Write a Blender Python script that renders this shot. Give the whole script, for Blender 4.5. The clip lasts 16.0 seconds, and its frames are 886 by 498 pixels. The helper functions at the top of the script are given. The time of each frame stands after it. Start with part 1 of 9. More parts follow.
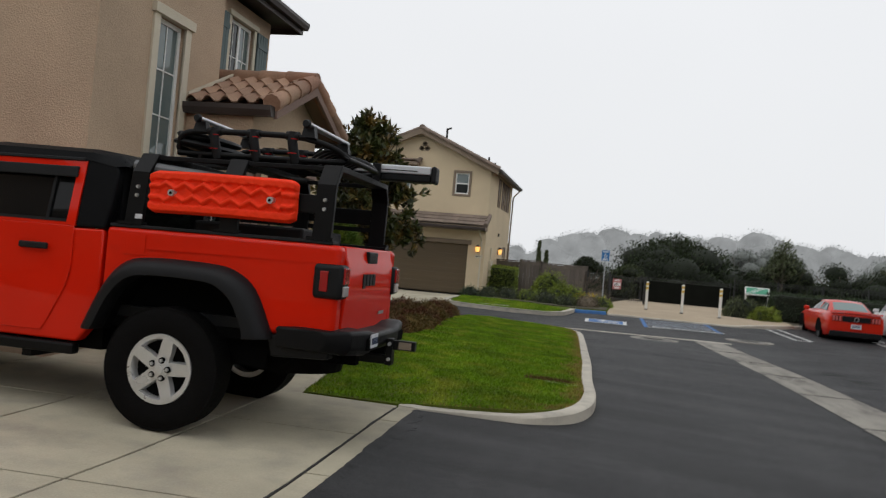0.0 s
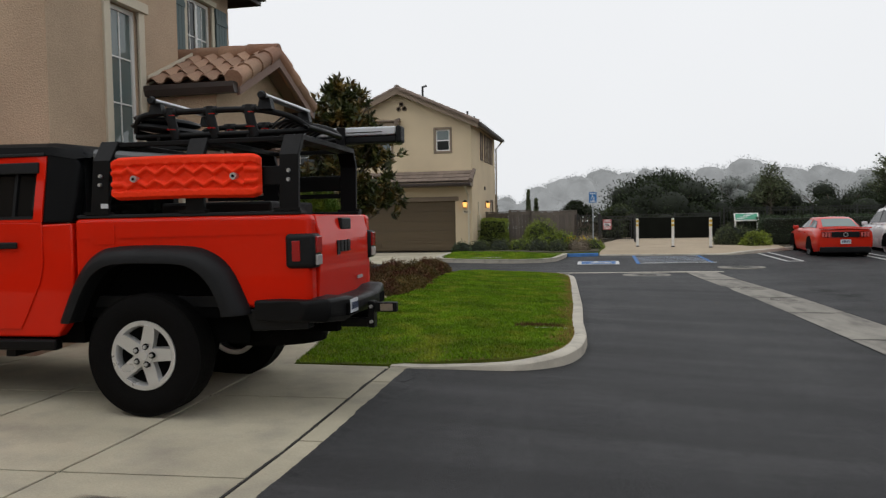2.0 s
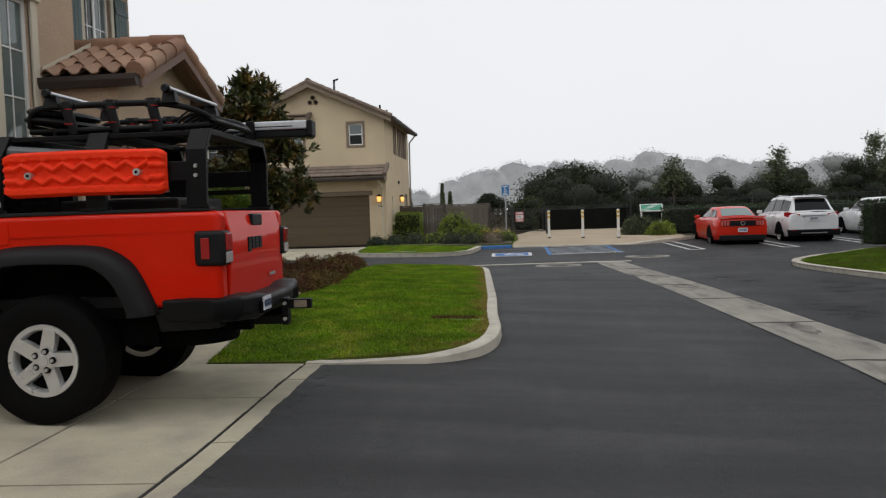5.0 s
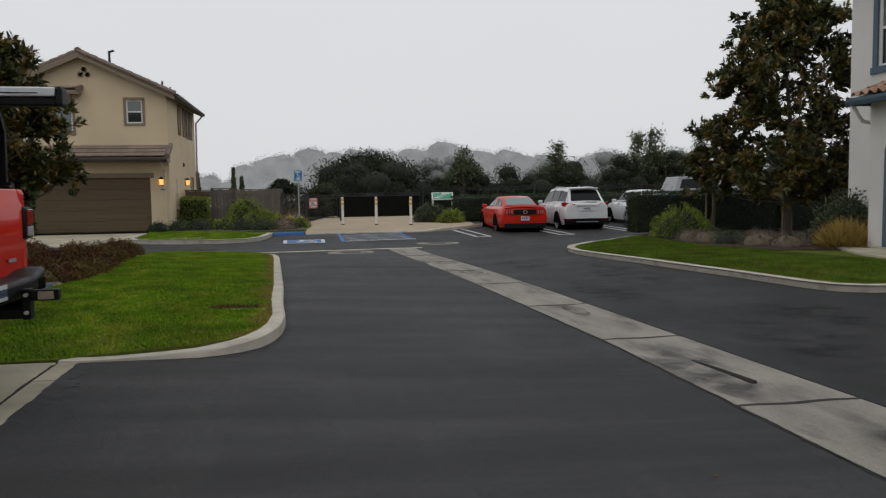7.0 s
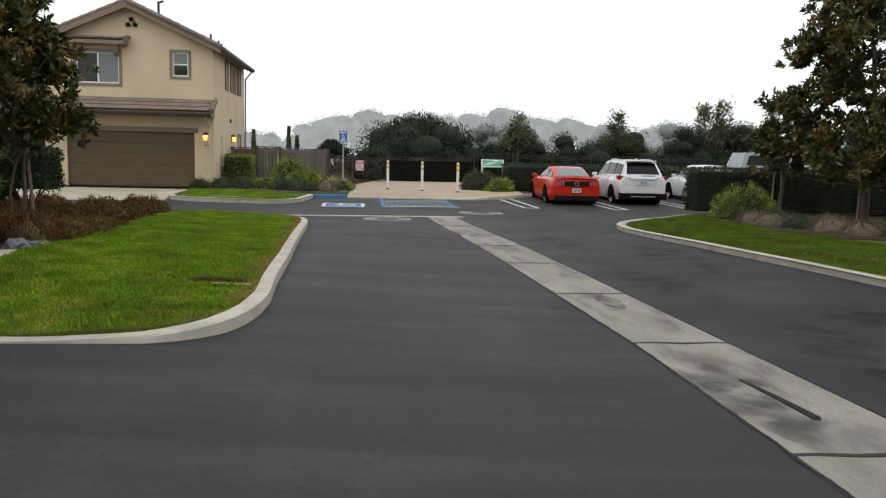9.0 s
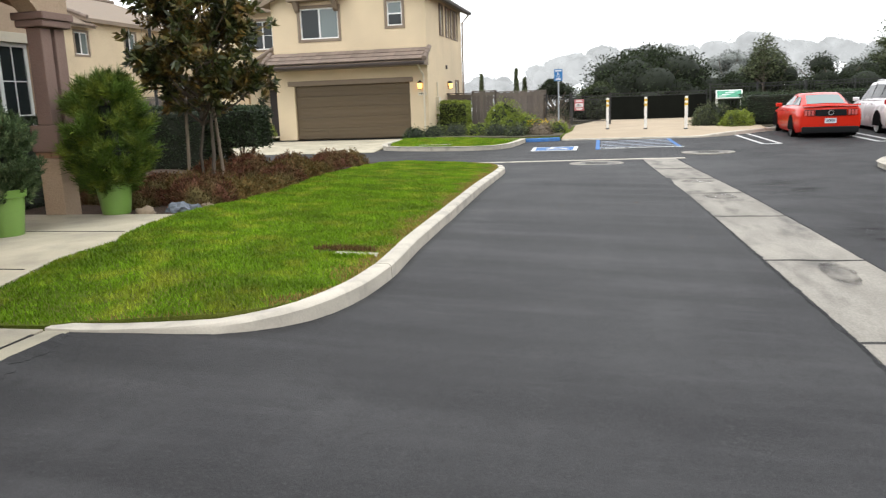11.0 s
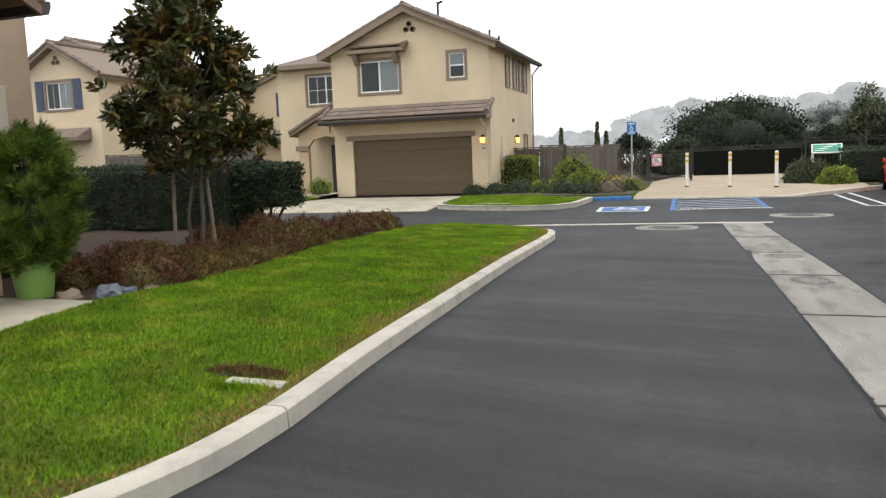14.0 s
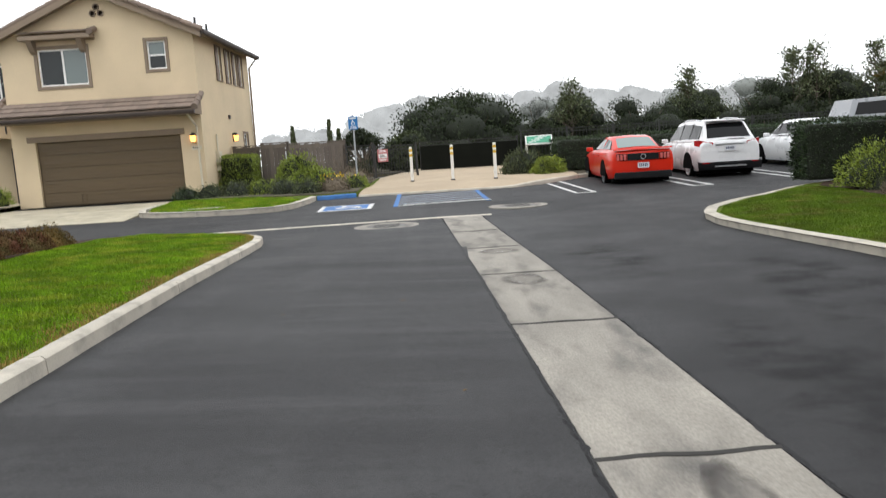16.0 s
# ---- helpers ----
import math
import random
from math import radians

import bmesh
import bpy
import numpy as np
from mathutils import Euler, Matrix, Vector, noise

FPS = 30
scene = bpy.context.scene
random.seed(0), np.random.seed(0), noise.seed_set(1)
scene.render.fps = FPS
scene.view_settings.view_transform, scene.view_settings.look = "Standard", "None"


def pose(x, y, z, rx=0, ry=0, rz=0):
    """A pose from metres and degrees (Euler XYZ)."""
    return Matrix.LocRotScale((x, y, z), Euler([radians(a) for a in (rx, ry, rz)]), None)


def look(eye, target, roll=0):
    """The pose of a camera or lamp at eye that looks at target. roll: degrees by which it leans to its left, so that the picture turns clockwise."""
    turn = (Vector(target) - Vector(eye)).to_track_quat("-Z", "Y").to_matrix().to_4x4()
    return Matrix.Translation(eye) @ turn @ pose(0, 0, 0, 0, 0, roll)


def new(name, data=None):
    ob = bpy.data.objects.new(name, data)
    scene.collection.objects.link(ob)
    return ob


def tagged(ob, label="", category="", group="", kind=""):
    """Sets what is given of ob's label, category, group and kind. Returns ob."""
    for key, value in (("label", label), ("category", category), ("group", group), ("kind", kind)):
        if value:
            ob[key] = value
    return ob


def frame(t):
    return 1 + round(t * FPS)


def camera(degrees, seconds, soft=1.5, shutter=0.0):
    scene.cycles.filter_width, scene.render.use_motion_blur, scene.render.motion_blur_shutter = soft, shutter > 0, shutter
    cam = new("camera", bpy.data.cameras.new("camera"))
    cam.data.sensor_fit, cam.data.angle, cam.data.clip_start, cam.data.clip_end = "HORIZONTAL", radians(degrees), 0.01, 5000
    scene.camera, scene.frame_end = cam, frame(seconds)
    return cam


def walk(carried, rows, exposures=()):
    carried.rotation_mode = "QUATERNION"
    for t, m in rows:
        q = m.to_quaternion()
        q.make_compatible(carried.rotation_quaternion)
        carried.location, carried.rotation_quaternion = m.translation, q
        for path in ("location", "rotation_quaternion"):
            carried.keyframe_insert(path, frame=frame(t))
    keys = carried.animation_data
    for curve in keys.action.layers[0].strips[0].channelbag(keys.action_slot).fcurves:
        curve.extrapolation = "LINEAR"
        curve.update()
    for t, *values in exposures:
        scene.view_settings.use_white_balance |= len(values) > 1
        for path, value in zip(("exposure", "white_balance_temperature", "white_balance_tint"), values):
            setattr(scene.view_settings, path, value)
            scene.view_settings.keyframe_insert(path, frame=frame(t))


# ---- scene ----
cam = camera(59.9, 16.0, soft=1.2, shutter=0.2)
PATH = [
    (0, (0.579, 0.023, 1.553), (0.152, 1.976, 1.582), 5.0),
    (0.5, (0.643, 0.076, 1.55), (0.111, 2.003, 1.503), -0.3),
    (1, (0.665, 0.07, 1.544), (0.157, 2.003, 1.489), 0.5),
    (1.5, (0.684, 0.058, 1.552), (0.175, 1.992, 1.518), 0.2),
    (2, (0.724, 0.055, 1.537), (0.318, 2.012, 1.46), -1.1),
    (2.5, (0.738, 0.055, 1.529), (0.402, 2.021, 1.384), -2.2),
    (3, (0.7, 0.093, 1.533), (0.35, 2.057, 1.392), -1.9),
    (3.2, (0.718, 0.02, 1.528), (0.36, 1.984, 1.413), -1.8),
    (5.3, (0.734, 0.059, 1.543), (0.634, 2.054, 1.452), -1.6),
    (5.5, (0.733, 0.093, 1.552), (0.713, 2.092, 1.472), -1.1),
    (6, (0.773, 0.134, 1.552), (0.927, 2.127, 1.488), -0.7),
    (6.5, (0.819, 0.108, 1.541), (1.093, 2.088, 1.468), -0.8),
    (7, (0.853, 0.243, 1.509), (1.188, 2.21, 1.365), -0.9),
    (7.5, (0.985, 0.577, 1.555), (1.446, 2.516, 1.397), -1.4),
    (8, (1.104, 0.721, 1.509), (1.432, 2.687, 1.34), -0.4),
    (8.2, (1.13, 0.838, 1.522), (1.372, 2.817, 1.369), 1.4),
    (10.3, (2.062, 2.272, 1.504), (2.101, 4.233, 1.109), -1.4),
    (10.5, (2.055, 2.438, 1.495), (1.983, 4.408, 1.159), -0.7),
    (11, (2.256, 2.74, 1.519), (1.833, 4.658, 1.142), -2.1),
    (11.5, (2.337, 3.138, 1.539), (1.783, 5.035, 1.232), -2.8),
    (12, (2.485, 3.502, 1.539), (1.74, 5.351, 1.366), -0.8),
    (12.5, (2.599, 3.861, 1.516), (1.921, 5.734, 1.336), -1.3),
    (13, (2.627, 4.236, 1.557), (2.071, 6.143, 1.323), -2.4),
    (13.5, (2.688, 4.593, 1.529), (2.035, 6.459, 1.226), -1.4),
    (14, (2.646, 5.039, 1.547), (2.009, 6.92, 1.312), -2.1),
    (14.5, (2.884, 5.573, 1.406), (2.572, 7.539, 1.21), -1.3),
    (15, (2.888, 5.998, 1.452), (2.789, 7.977, 1.178), -2.0),
    (15.5, (2.881, 6.437, 1.462), (2.926, 8.392, 1.041), -2.0),
    (16, (3.008, 6.727, 1.44), (3.012, 8.708, 1.171), -3.6),
]
EXPOSURES = [(0, -0.95), (0.5, -1.08), (1.0, -0.99), (1.5, -0.95), (3.0, -0.85), (5.5, -0.98), (6.0, -1.10), (6.5, -1.24), (7.0, -1.20), (7.5, -1.05), (8.0, -0.85), (8.4, -0.78), (10.5, 0.14), (11.3, 0.30), (11.7, 0.24), (12.2, 0.06), (13.0, -0.18), (13.5, -0.32), (14.0, -0.08), (14.5, -0.16), (15.0, -0.34), (15.5, -0.30), (16.0, -0.04)]
walk(cam, [(t, look(eye, target, roll)) for t, eye, target, roll in PATH], EXPOSURES)

# ---- light: overcast sky, brighter overhead, and a very soft sun ----
world = bpy.data.worlds.new("overcast_sky")
scene.world = world
world.use_nodes = True
wn, wl = world.node_tree.nodes, world.node_tree.links
wn.clear()
sky = wn.new("ShaderNodeTexSky")
sky.sky_type, sky.sun_disc = "NISHITA", False
sky.sun_elevation, sky.sun_rotation = radians(55), radians(200)
grey = wn.new("ShaderNodeHueSaturation")
grey.inputs["Saturation"].default_value = 0.05
wl.new(sky.outputs[0], grey.inputs["Color"])
geo = wn.new("ShaderNodeTexCoord")
sep = wn.new("ShaderNodeSeparateXYZ")
wl.new(geo.outputs["Generated"], sep.inputs[0])
ramp = wn.new("ShaderNodeValToRGB")
ramp.color_ramp.elements[0].position, ramp.color_ramp.elements[0].color = 0.0, (1.50, 1.53, 1.57, 1)
ramp.color_ramp.elements[1].position, ramp.color_ramp.elements[1].color = 1.0, (1.45, 1.5, 1.58, 1)
for p, c in ((0.12, (1.54, 1.57, 1.61, 1)), (0.38, (1.60, 1.63, 1.68, 1)), (0.62, (1.5, 1.54, 1.6, 1))):
    e = ramp.color_ramp.elements.new(p)
    e.color = c
wl.new(sep.outputs["Z"], ramp.inputs[0])
cloud = wn.new("ShaderNodeTexNoise")
cloud.inputs["Scale"].default_value, cloud.inputs["Detail"].default_value = 1.6, 3
wl.new(geo.outputs["Generated"], cloud.inputs["Vector"])
cl = wn.new("ShaderNodeMapRange")
cl.inputs["To Min"].default_value, cl.inputs["To Max"].default_value = 0.95, 1.05
wl.new(cloud.outputs[0], cl.inputs["Value"])
mul = wn.new("ShaderNodeVectorMath")
mul.operation = "SCALE"
wl.new(ramp.outputs[0], mul.inputs[0]), wl.new(cl.outputs[0], mul.inputs["Scale"])
bg1, bg2, add = wn.new("ShaderNodeBackground"), wn.new("ShaderNodeBackground"), wn.new("ShaderNodeAddShader")
bg1.inputs["Strength"].default_value = 0.01
bg2.inputs["Strength"].default_value = 1.0
wl.new(grey.outputs[0], bg1.inputs["Color"]), wl.new(mul.outputs[0], bg2.inputs["Color"])
wl.new(bg1.outputs[0], add.inputs[0]), wl.new(bg2.outputs[0], add.inputs[1])
wl.new(add.outputs[0], wn.new("ShaderNodeOutputWorld").inputs[0])
sun = new("sun", bpy.data.lights.new("sun", "SUN"))
sun.data.energy, sun.data.angle, sun.data.color = 0.7, radians(35), (1.0, 0.97, 0.93)
sun.matrix_world = look((0, 0, 30), (8, 14, 0))


# ---- mesh helpers ----
class B:
    """A mesh in the making: vertices and faces."""

    def __init__(self, m=None):
        self.v, self.f, self.m = [], [], m or Matrix()

    def put(self, vs, fs, m=None):
        k, t = len(self.v), self.m @ m if m else self.m
        self.v += [tuple(t @ Vector(p)) for p in vs]
        self.f += [tuple(i + k for i in f) for f in fs]
        return self

    def box(self, x0, x1, y0, y1, z0, z1, m=None):
        vs = [(x, y, z) for z in (z0, z1) for y in (y0, y1) for x in (x0, x1)]
        return self.put(vs, [(0, 2, 3, 1), (4, 5, 7, 6), (0, 1, 5, 4), (2, 6, 7, 3), (0, 4, 6, 2), (1, 3, 7, 5)], m)

    def taper(self, x0, x1, y0, y1, z0, z1, dx, dy, m=None):
        """A box whose top is drawn in by dx and dy on each side."""
        vs = [(x0, y0, z0), (x1, y0, z0), (x0, y1, z0), (x1, y1, z0), (x0 + dx, y0 + dy, z1), (x1 - dx, y0 + dy, z1), (x0 + dx, y1 - dy, z1), (x1 - dx, y1 - dy, z1)]
        return self.put(vs, [(0, 2, 3, 1), (4, 5, 7, 6), (0, 1, 5, 4), (2, 6, 7, 3), (0, 4, 6, 2), (1, 3, 7, 5)], m)

    def cyl(self, p, q, r, r2=None, n=12, cap=True):
        p, q = Vector(p), Vector(q)
        r2 = r if r2 is None else r2
        w = (q - p).normalized()
        a = w.orthogonal().normalized()
        b = w.cross(a)
        vs = []
        for c, rr in ((p, r), (q, r2)):
            vs += [c + rr * (math.cos(t) * a + math.sin(t) * b) for t in (2 * math.pi * i / n for i in range(n))]
        fs = [(i, (i + 1) % n, n + (i + 1) % n, n + i) for i in range(n)]
        if cap:
            fs += [tuple(range(n - 1, -1, -1)), tuple(range(n, 2 * n))]
        return self.put(vs, fs)

    def tube(self, pts, r, n=8, r2=None):
        """A bent tube along pts, its radius going from r to r2."""
        pts = [Vector(p) for p in pts]
        r2 = r if r2 is None else r2
        vs, fs = [], []
        a = None
        for i, p in enumerate(pts):
            w = (pts[min(i + 1, len(pts) - 1)] - pts[max(i - 1, 0)]).normalized()
            a = (a - w * a.dot(w)).normalized() if a is not None and (a - w * a.dot(w)).length > 1e-4 else w.orthogonal().normalized()
            b = w.cross(a)
            rr = r + (r2 - r) * i / (len(pts) - 1)
            vs += [p + rr * (math.cos(t) * a + math.sin(t) * b) for t in (2 * math.pi * k / n for k in range(n))]
        for i in range(len(pts) - 1):
            fs += [(i * n + k, i * n + (k + 1) % n, (i + 1) * n + (k + 1) % n, (i + 1) * n + k) for k in range(n)]
        fs += [tuple(range(n - 1, -1, -1)), tuple(range((len(pts) - 1) * n, len(pts) * n))]
        return self.put(vs, fs)

    def prism(self, poly, axis, a, b, m=None):
        """A flat outline pulled from a to b along an axis; poly gives the other two coordinates in order."""
        n = len(poly)
        at = {"x": lambda p, c: (c, p[0], p[1]), "y": lambda p, c: (p[0], c, p[1]), "z": lambda p, c: (p[0], p[1], c)}[axis]
        vs = [at(p, a) for p in poly] + [at(p, b) for p in poly]
        fs = [tuple(range(n - 1, -1, -1)), tuple(range(n, 2 * n))] + [(i, (i + 1) % n, n + (i + 1) % n, n + i) for i in range(n)]
        return self.put(vs, fs, m)

    def lathe(self, prof, n=24, m=None):
        """A profile of (radius, z) turned round z."""
        vs = [(r * math.cos(2 * math.pi * i / n), r * math.sin(2 * math.pi * i / n), z) for r, z in prof for i in range(n)]
        fs = [(j * n + i, j * n + (i + 1) % n, (j + 1) * n + (i + 1) % n, (j + 1) * n + i) for j in range(len(prof) - 1) for i in range(n)]
        fs += [tuple(range(n - 1, -1, -1)), tuple(range((len(prof) - 1) * n, len(prof) * n))]
        return self.put(vs, fs, m)

    def loft(self, rings, closed=True, cap=True, m=None):
        n = len(rings[0])
        vs = [p for r in rings for p in r]
        last = n if closed else n - 1
        fs = [(j * n + i, j * n + (i + 1) % n, (j + 1) * n + (i + 1) % n, (j + 1) * n + i) for j in range(len(rings) - 1) for i in range(last)]
        if cap:
            fs += [tuple(range(n - 1, -1, -1)), tuple(range((len(rings) - 1) * n, len(rings) * n))]
        return self.put(vs, fs, m)

    def grid(self, fn, nu, nv, m=None):
        vs = [fn(i / nu, j / nv) for j in range(nv + 1) for i in range(nu + 1)]
        fs = [(j * (nu + 1) + i, j * (nu + 1) + i + 1, (j + 1) * (nu + 1) + i + 1, (j + 1) * (nu + 1) + i) for j in range(nv) for i in range(nu)]
        return self.put(vs, fs, m)

    def mesh(self, name, mat, smooth=0, fix=True):
        me = bpy.data.meshes.new(name)
        me.from_pydata(self.v, [], self.f)
        if fix:
            bm = bmesh.new()
            bm.from_mesh(me)
            bmesh.ops.recalc_face_normals(bm, faces=bm.faces)
            bm.to_mesh(me)
            bm.free()
        me.materials.append(mat)
        if smooth:
            me.polygons.foreach_set("use_smooth", [True] * len(me.polygons))
            me.set_sharp_from_angle(angle=radians(smooth))
        return me


def part(name, b, mat, parent=None, label="", smooth=0, bevel=0.0, seg=2):
    """Links a B (or a mesh) as one object under a thing or a part."""
    ob = new(name, b if isinstance(b, bpy.types.Mesh) else b.mesh(name, mat, smooth))
    if parent:
        ob.parent = parent
    if bevel:
        md = ob.modifiers.new("bevel", "BEVEL")
        md.width, md.segments, md.limit_method, md.angle_limit = bevel, seg, "ANGLE", radians(35)
        md.harden_normals = False
    if label:
        ob["label"] = label
    return ob


def thing(name, label, category, group="", kind="", at=None):
    ob = new(name)
    ob.empty_display_size = 0.2
    if at is not None:
        ob.matrix_world = at
    return tagged(ob, label, category, group, kind)


def raw(name, verts, faces, mat, smooth=False):
    """A mesh from numpy arrays of triangles or quads, made fast."""
    me = bpy.data.meshes.new(name)
    k = faces.shape[1]
    me.vertices.add(len(verts))
    me.vertices.foreach_set("co", np.asarray(verts, np.float32).ravel())
    me.loops.add(faces.size)
    me.loops.foreach_set("vertex_index", faces.ravel().astype(np.int32))
    me.polygons.add(len(faces))
    me.polygons.foreach_set("loop_start", np.arange(len(faces), dtype=np.int32) * k)
    me.polygons.foreach_set("loop_total", np.full(len(faces), k, np.int32))
    if smooth:
        me.polygons.foreach_set("use_smooth", np.ones(len(faces), bool))
    me.update(calc_edges=True)
    me.materials.append(mat)
    return me


def leaves(name, pts, out, size, mat, rng, wide=0.4, droop=0.25, spread=0.7):
    """Many single leaves: a bent diamond of four corners at each point, turned about its outward direction."""
    n = len(pts)
    d = out + rng.normal(0, spread, (n, 3))
    d /= np.linalg.norm(d, axis=1)[:, None] + 1e-9
    s = np.cross(d, rng.normal(0, 1, (n, 3)))
    s /= np.linalg.norm(s, axis=1)[:, None] + 1e-9
    up = np.cross(s, d)
    L = (size * rng.uniform(0.6, 1.25, n))[:, None]
    W = L * wide * 0.5
    base = pts
    mid = base + d * L * 0.5 + up * L * 0.06
    tip = base + d * L - up * L * droop * rng.uniform(0, 1, n)[:, None]
    V = np.stack([base, mid + s * W, tip, mid - s * W], 1).reshape(-1, 3)
    F = np.arange(4 * n).reshape(n, 4)
    return raw(name, V, F, mat)


# ---- materials ----
def material(name, base, rough=0.6, metal=0.0, vary=0.12, scale=6.0, grain=0.06, grain_scale=120.0, bump=0.15, bump_scale=80.0, spec=0.5, hue=None, island=0.0, obj=0.0, coat=0.0, coords="Object", stretch=None):
    """A procedural surface: base colour varied at two scales, roughness that follows, and fine relief."""
    m = bpy.data.materials.new(name)
    m.use_nodes = True
    N, L = m.node_tree.nodes, m.node_tree.links
    b = N["Principled BSDF"]
    b.inputs["Roughness"].default_value, b.inputs["Metallic"].default_value = rough, metal
    b.inputs["Specular IOR Level"].default_value = spec
    b.inputs["Coat Weight"].default_value = coat
    tc = N.new("ShaderNodeTexCoord")
    vec = tc.outputs[coords]
    if stretch:
        mp = N.new("ShaderNodeMapping")
        mp.inputs["Scale"].default_value = stretch
        L.new(vec, mp.inputs[0])
        vec = mp.outputs[0]

    def noise_at(s, detail=4.0):
        t = N.new("ShaderNodeTexNoise")
        t.inputs["Scale"].default_value, t.inputs["Detail"].default_value = s, detail
        L.new(vec, t.inputs["Vector"])
        return t.outputs["Fac"]

    def maprange(src, a, c, lo=0.25, hi=0.75):
        r = N.new("ShaderNodeMapRange")
        r.inputs["From Min"].default_value, r.inputs["From Max"].default_value = lo, hi
        r.inputs["To Min"].default_value, r.inputs["To Max"].default_value = a, c
        L.new(src, r.inputs["Value"])
        return r.outputs[0]

    def times(x, y):
        t = N.new("ShaderNodeMath")
        t.operation = "MULTIPLY"
        L.new(x, t.inputs[0]), L.new(y, t.inputs[1])
        return t.outputs[0]

    big = noise_at(scale)
    f = times(maprange(big, 1 - vary, 1 + vary), maprange(noise_at(grain_scale, 2), 1 - grain, 1 + grain))
    if island:
        g = N.new("ShaderNodeNewGeometry")
        f = times(f, maprange(g.outputs["Random Per Island"], 1 - island, 1 + island, 0, 1))
    if obj:
        o = N.new("ShaderNodeObjectInfo")
        f = times(f, maprange(o.outputs["Random"], 1 - obj, 1 + obj, 0, 1))
    col = N.new("ShaderNodeRGB")
    col.outputs[0].default_value = (*base, 1)
    src = col.outputs[0]
    if hue:
        mx = N.new("ShaderNodeMix")
        mx.data_type = "RGBA"
        mx.inputs["B"].default_value = (*hue[0], 1)
        L.new(src, mx.inputs["A"])
        if len(hue) > 2 and hue[2] == "island":
            g2 = N.new("ShaderNodeNewGeometry")
            L.new(maprange(g2.outputs["Random Per Island"], 0, 1, *hue[1]), mx.inputs["Factor"])
        else:
            L.new(maprange(noise_at(hue[2] if len(hue) > 2 else scale * 0.37, 3), 0, 1, *hue[1]), mx.inputs["Factor"])
        src = mx.outputs["Result"]
    sc = N.new("ShaderNodeVectorMath")
    sc.operation = "SCALE"
    L.new(src, sc.inputs[0]), L.new(f, sc.inputs["Scale"])
    L.new(sc.outputs[0], b.inputs["Base Color"])
    L.new(maprange(big, max(0.02, rough - 0.08), min(1, rough + 0.08)), b.inputs["Roughness"])
    if bump:
        bp = N.new("ShaderNodeBump")
        bp.inputs["Strength"].default_value, bp.inputs["Distance"].default_value = bump, 0.02
        L.new(noise_at(bump_scale, 3), bp.inputs["Height"])
        L.new(bp.outputs[0], b.inputs["Normal"])
    return m


def glow(name, colour, strength):
    m = bpy.data.materials.new(name)
    m.use_nodes = True
    b = m.node_tree.nodes["Principled BSDF"]
    b.inputs["Base Color"].default_value = (*colour, 1)
    b.inputs["Emission Color"].default_value, b.inputs["Emission Strength"].default_value = (*colour, 1), strength
    return m


def tinted_glass(name, tint, rough=0.03, spec=0.6):
    m = bpy.data.materials.new(name)
    m.use_nodes = True
    b = m.node_tree.nodes["Principled BSDF"]
    b.inputs["Base Color"].default_value = (*tint, 1)
    b.inputs["Roughness"].default_value, b.inputs["IOR"].default_value = rough, 1.5
    b.inputs["Specular IOR Level"].default_value = spec
    b.inputs["Coat Weight"].default_value = 0.2 if spec > 0.5 else 0.0
    return m


stucco_brown = material("stucco_brown", (0.50, 0.375, 0.265), 0.9, vary=0.12, scale=1.1, grain=0.10, grain_scale=55, bump=0.6, bump_scale=55, spec=0.2)
stucco_cream = material("stucco_cream", (0.65, 0.53, 0.36), 0.9, vary=0.09, scale=0.7, grain=0.09, grain_scale=35, bump=0.4, bump_scale=45, spec=0.2)
stucco_tan = material("stucco_tan", (0.53, 0.40, 0.26), 0.9, vary=0.07, scale=0.7, grain=0.05, grain_scale=60, bump=0.4, bump_scale=45, spec=0.2)
stucco_white = material("stucco_white", (0.74, 0.715, 0.68), 0.9, vary=0.06, scale=0.8, grain=0.05, grain_scale=60, bump=0.4, bump_scale=45, spec=0.2)
trim_cream = material("trim_cream", (0.62, 0.56, 0.44), 0.8, vary=0.05, scale=2, bump=0.2, bump_scale=60)
trim_taupe = material("trim_taupe", (0.235, 0.18, 0.13), 0.8, vary=0.08, scale=2, bump=0.2, bump_scale=60)
trim_mauve = material("trim_mauve", (0.235, 0.155, 0.125), 0.85, vary=0.10, scale=2, bump=0.35, bump_scale=45, grain=0.08)
trim_dark = material("trim_dark_brown", (0.045, 0.032, 0.028), 0.5, vary=0.1, scale=3, bump=0.05)
trim_blue = material("trim_slate_blue", (0.075, 0.12, 0.165), 0.65, vary=0.08, scale=2, bump=0.1)
shutter_teal = material("shutter_grey_teal", (0.085, 0.125, 0.125), 0.6, vary=0.1, scale=3, bump=0.1)
shutter_brown = material("shutter_brown", (0.16, 0.115, 0.085), 0.65, vary=0.1, scale=3, bump=0.1)
shutter_navy = material("shutter_navy", (0.055, 0.075, 0.13), 0.6, vary=0.1, scale=3, bump=0.1)
vinyl = material("white_vinyl", (0.78, 0.78, 0.76), 0.4, vary=0.03, scale=3, bump=0)
garage_brown = material("garage_door_brown", (0.105, 0.073, 0.037), 0.55, vary=0.07, scale=1.5, bump=0.12, bump_scale=30, stretch=(0.3, 1, 4))
terracotta = material("terracotta_tile", (0.31, 0.16, 0.10), 0.8, vary=0.2, scale=2.5, grain=0.12, grain_scale=40, bump=0.3, bump_scale=40, obj=0.22, hue=((0.36, 0.23, 0.15), (0.4, 0.7)))
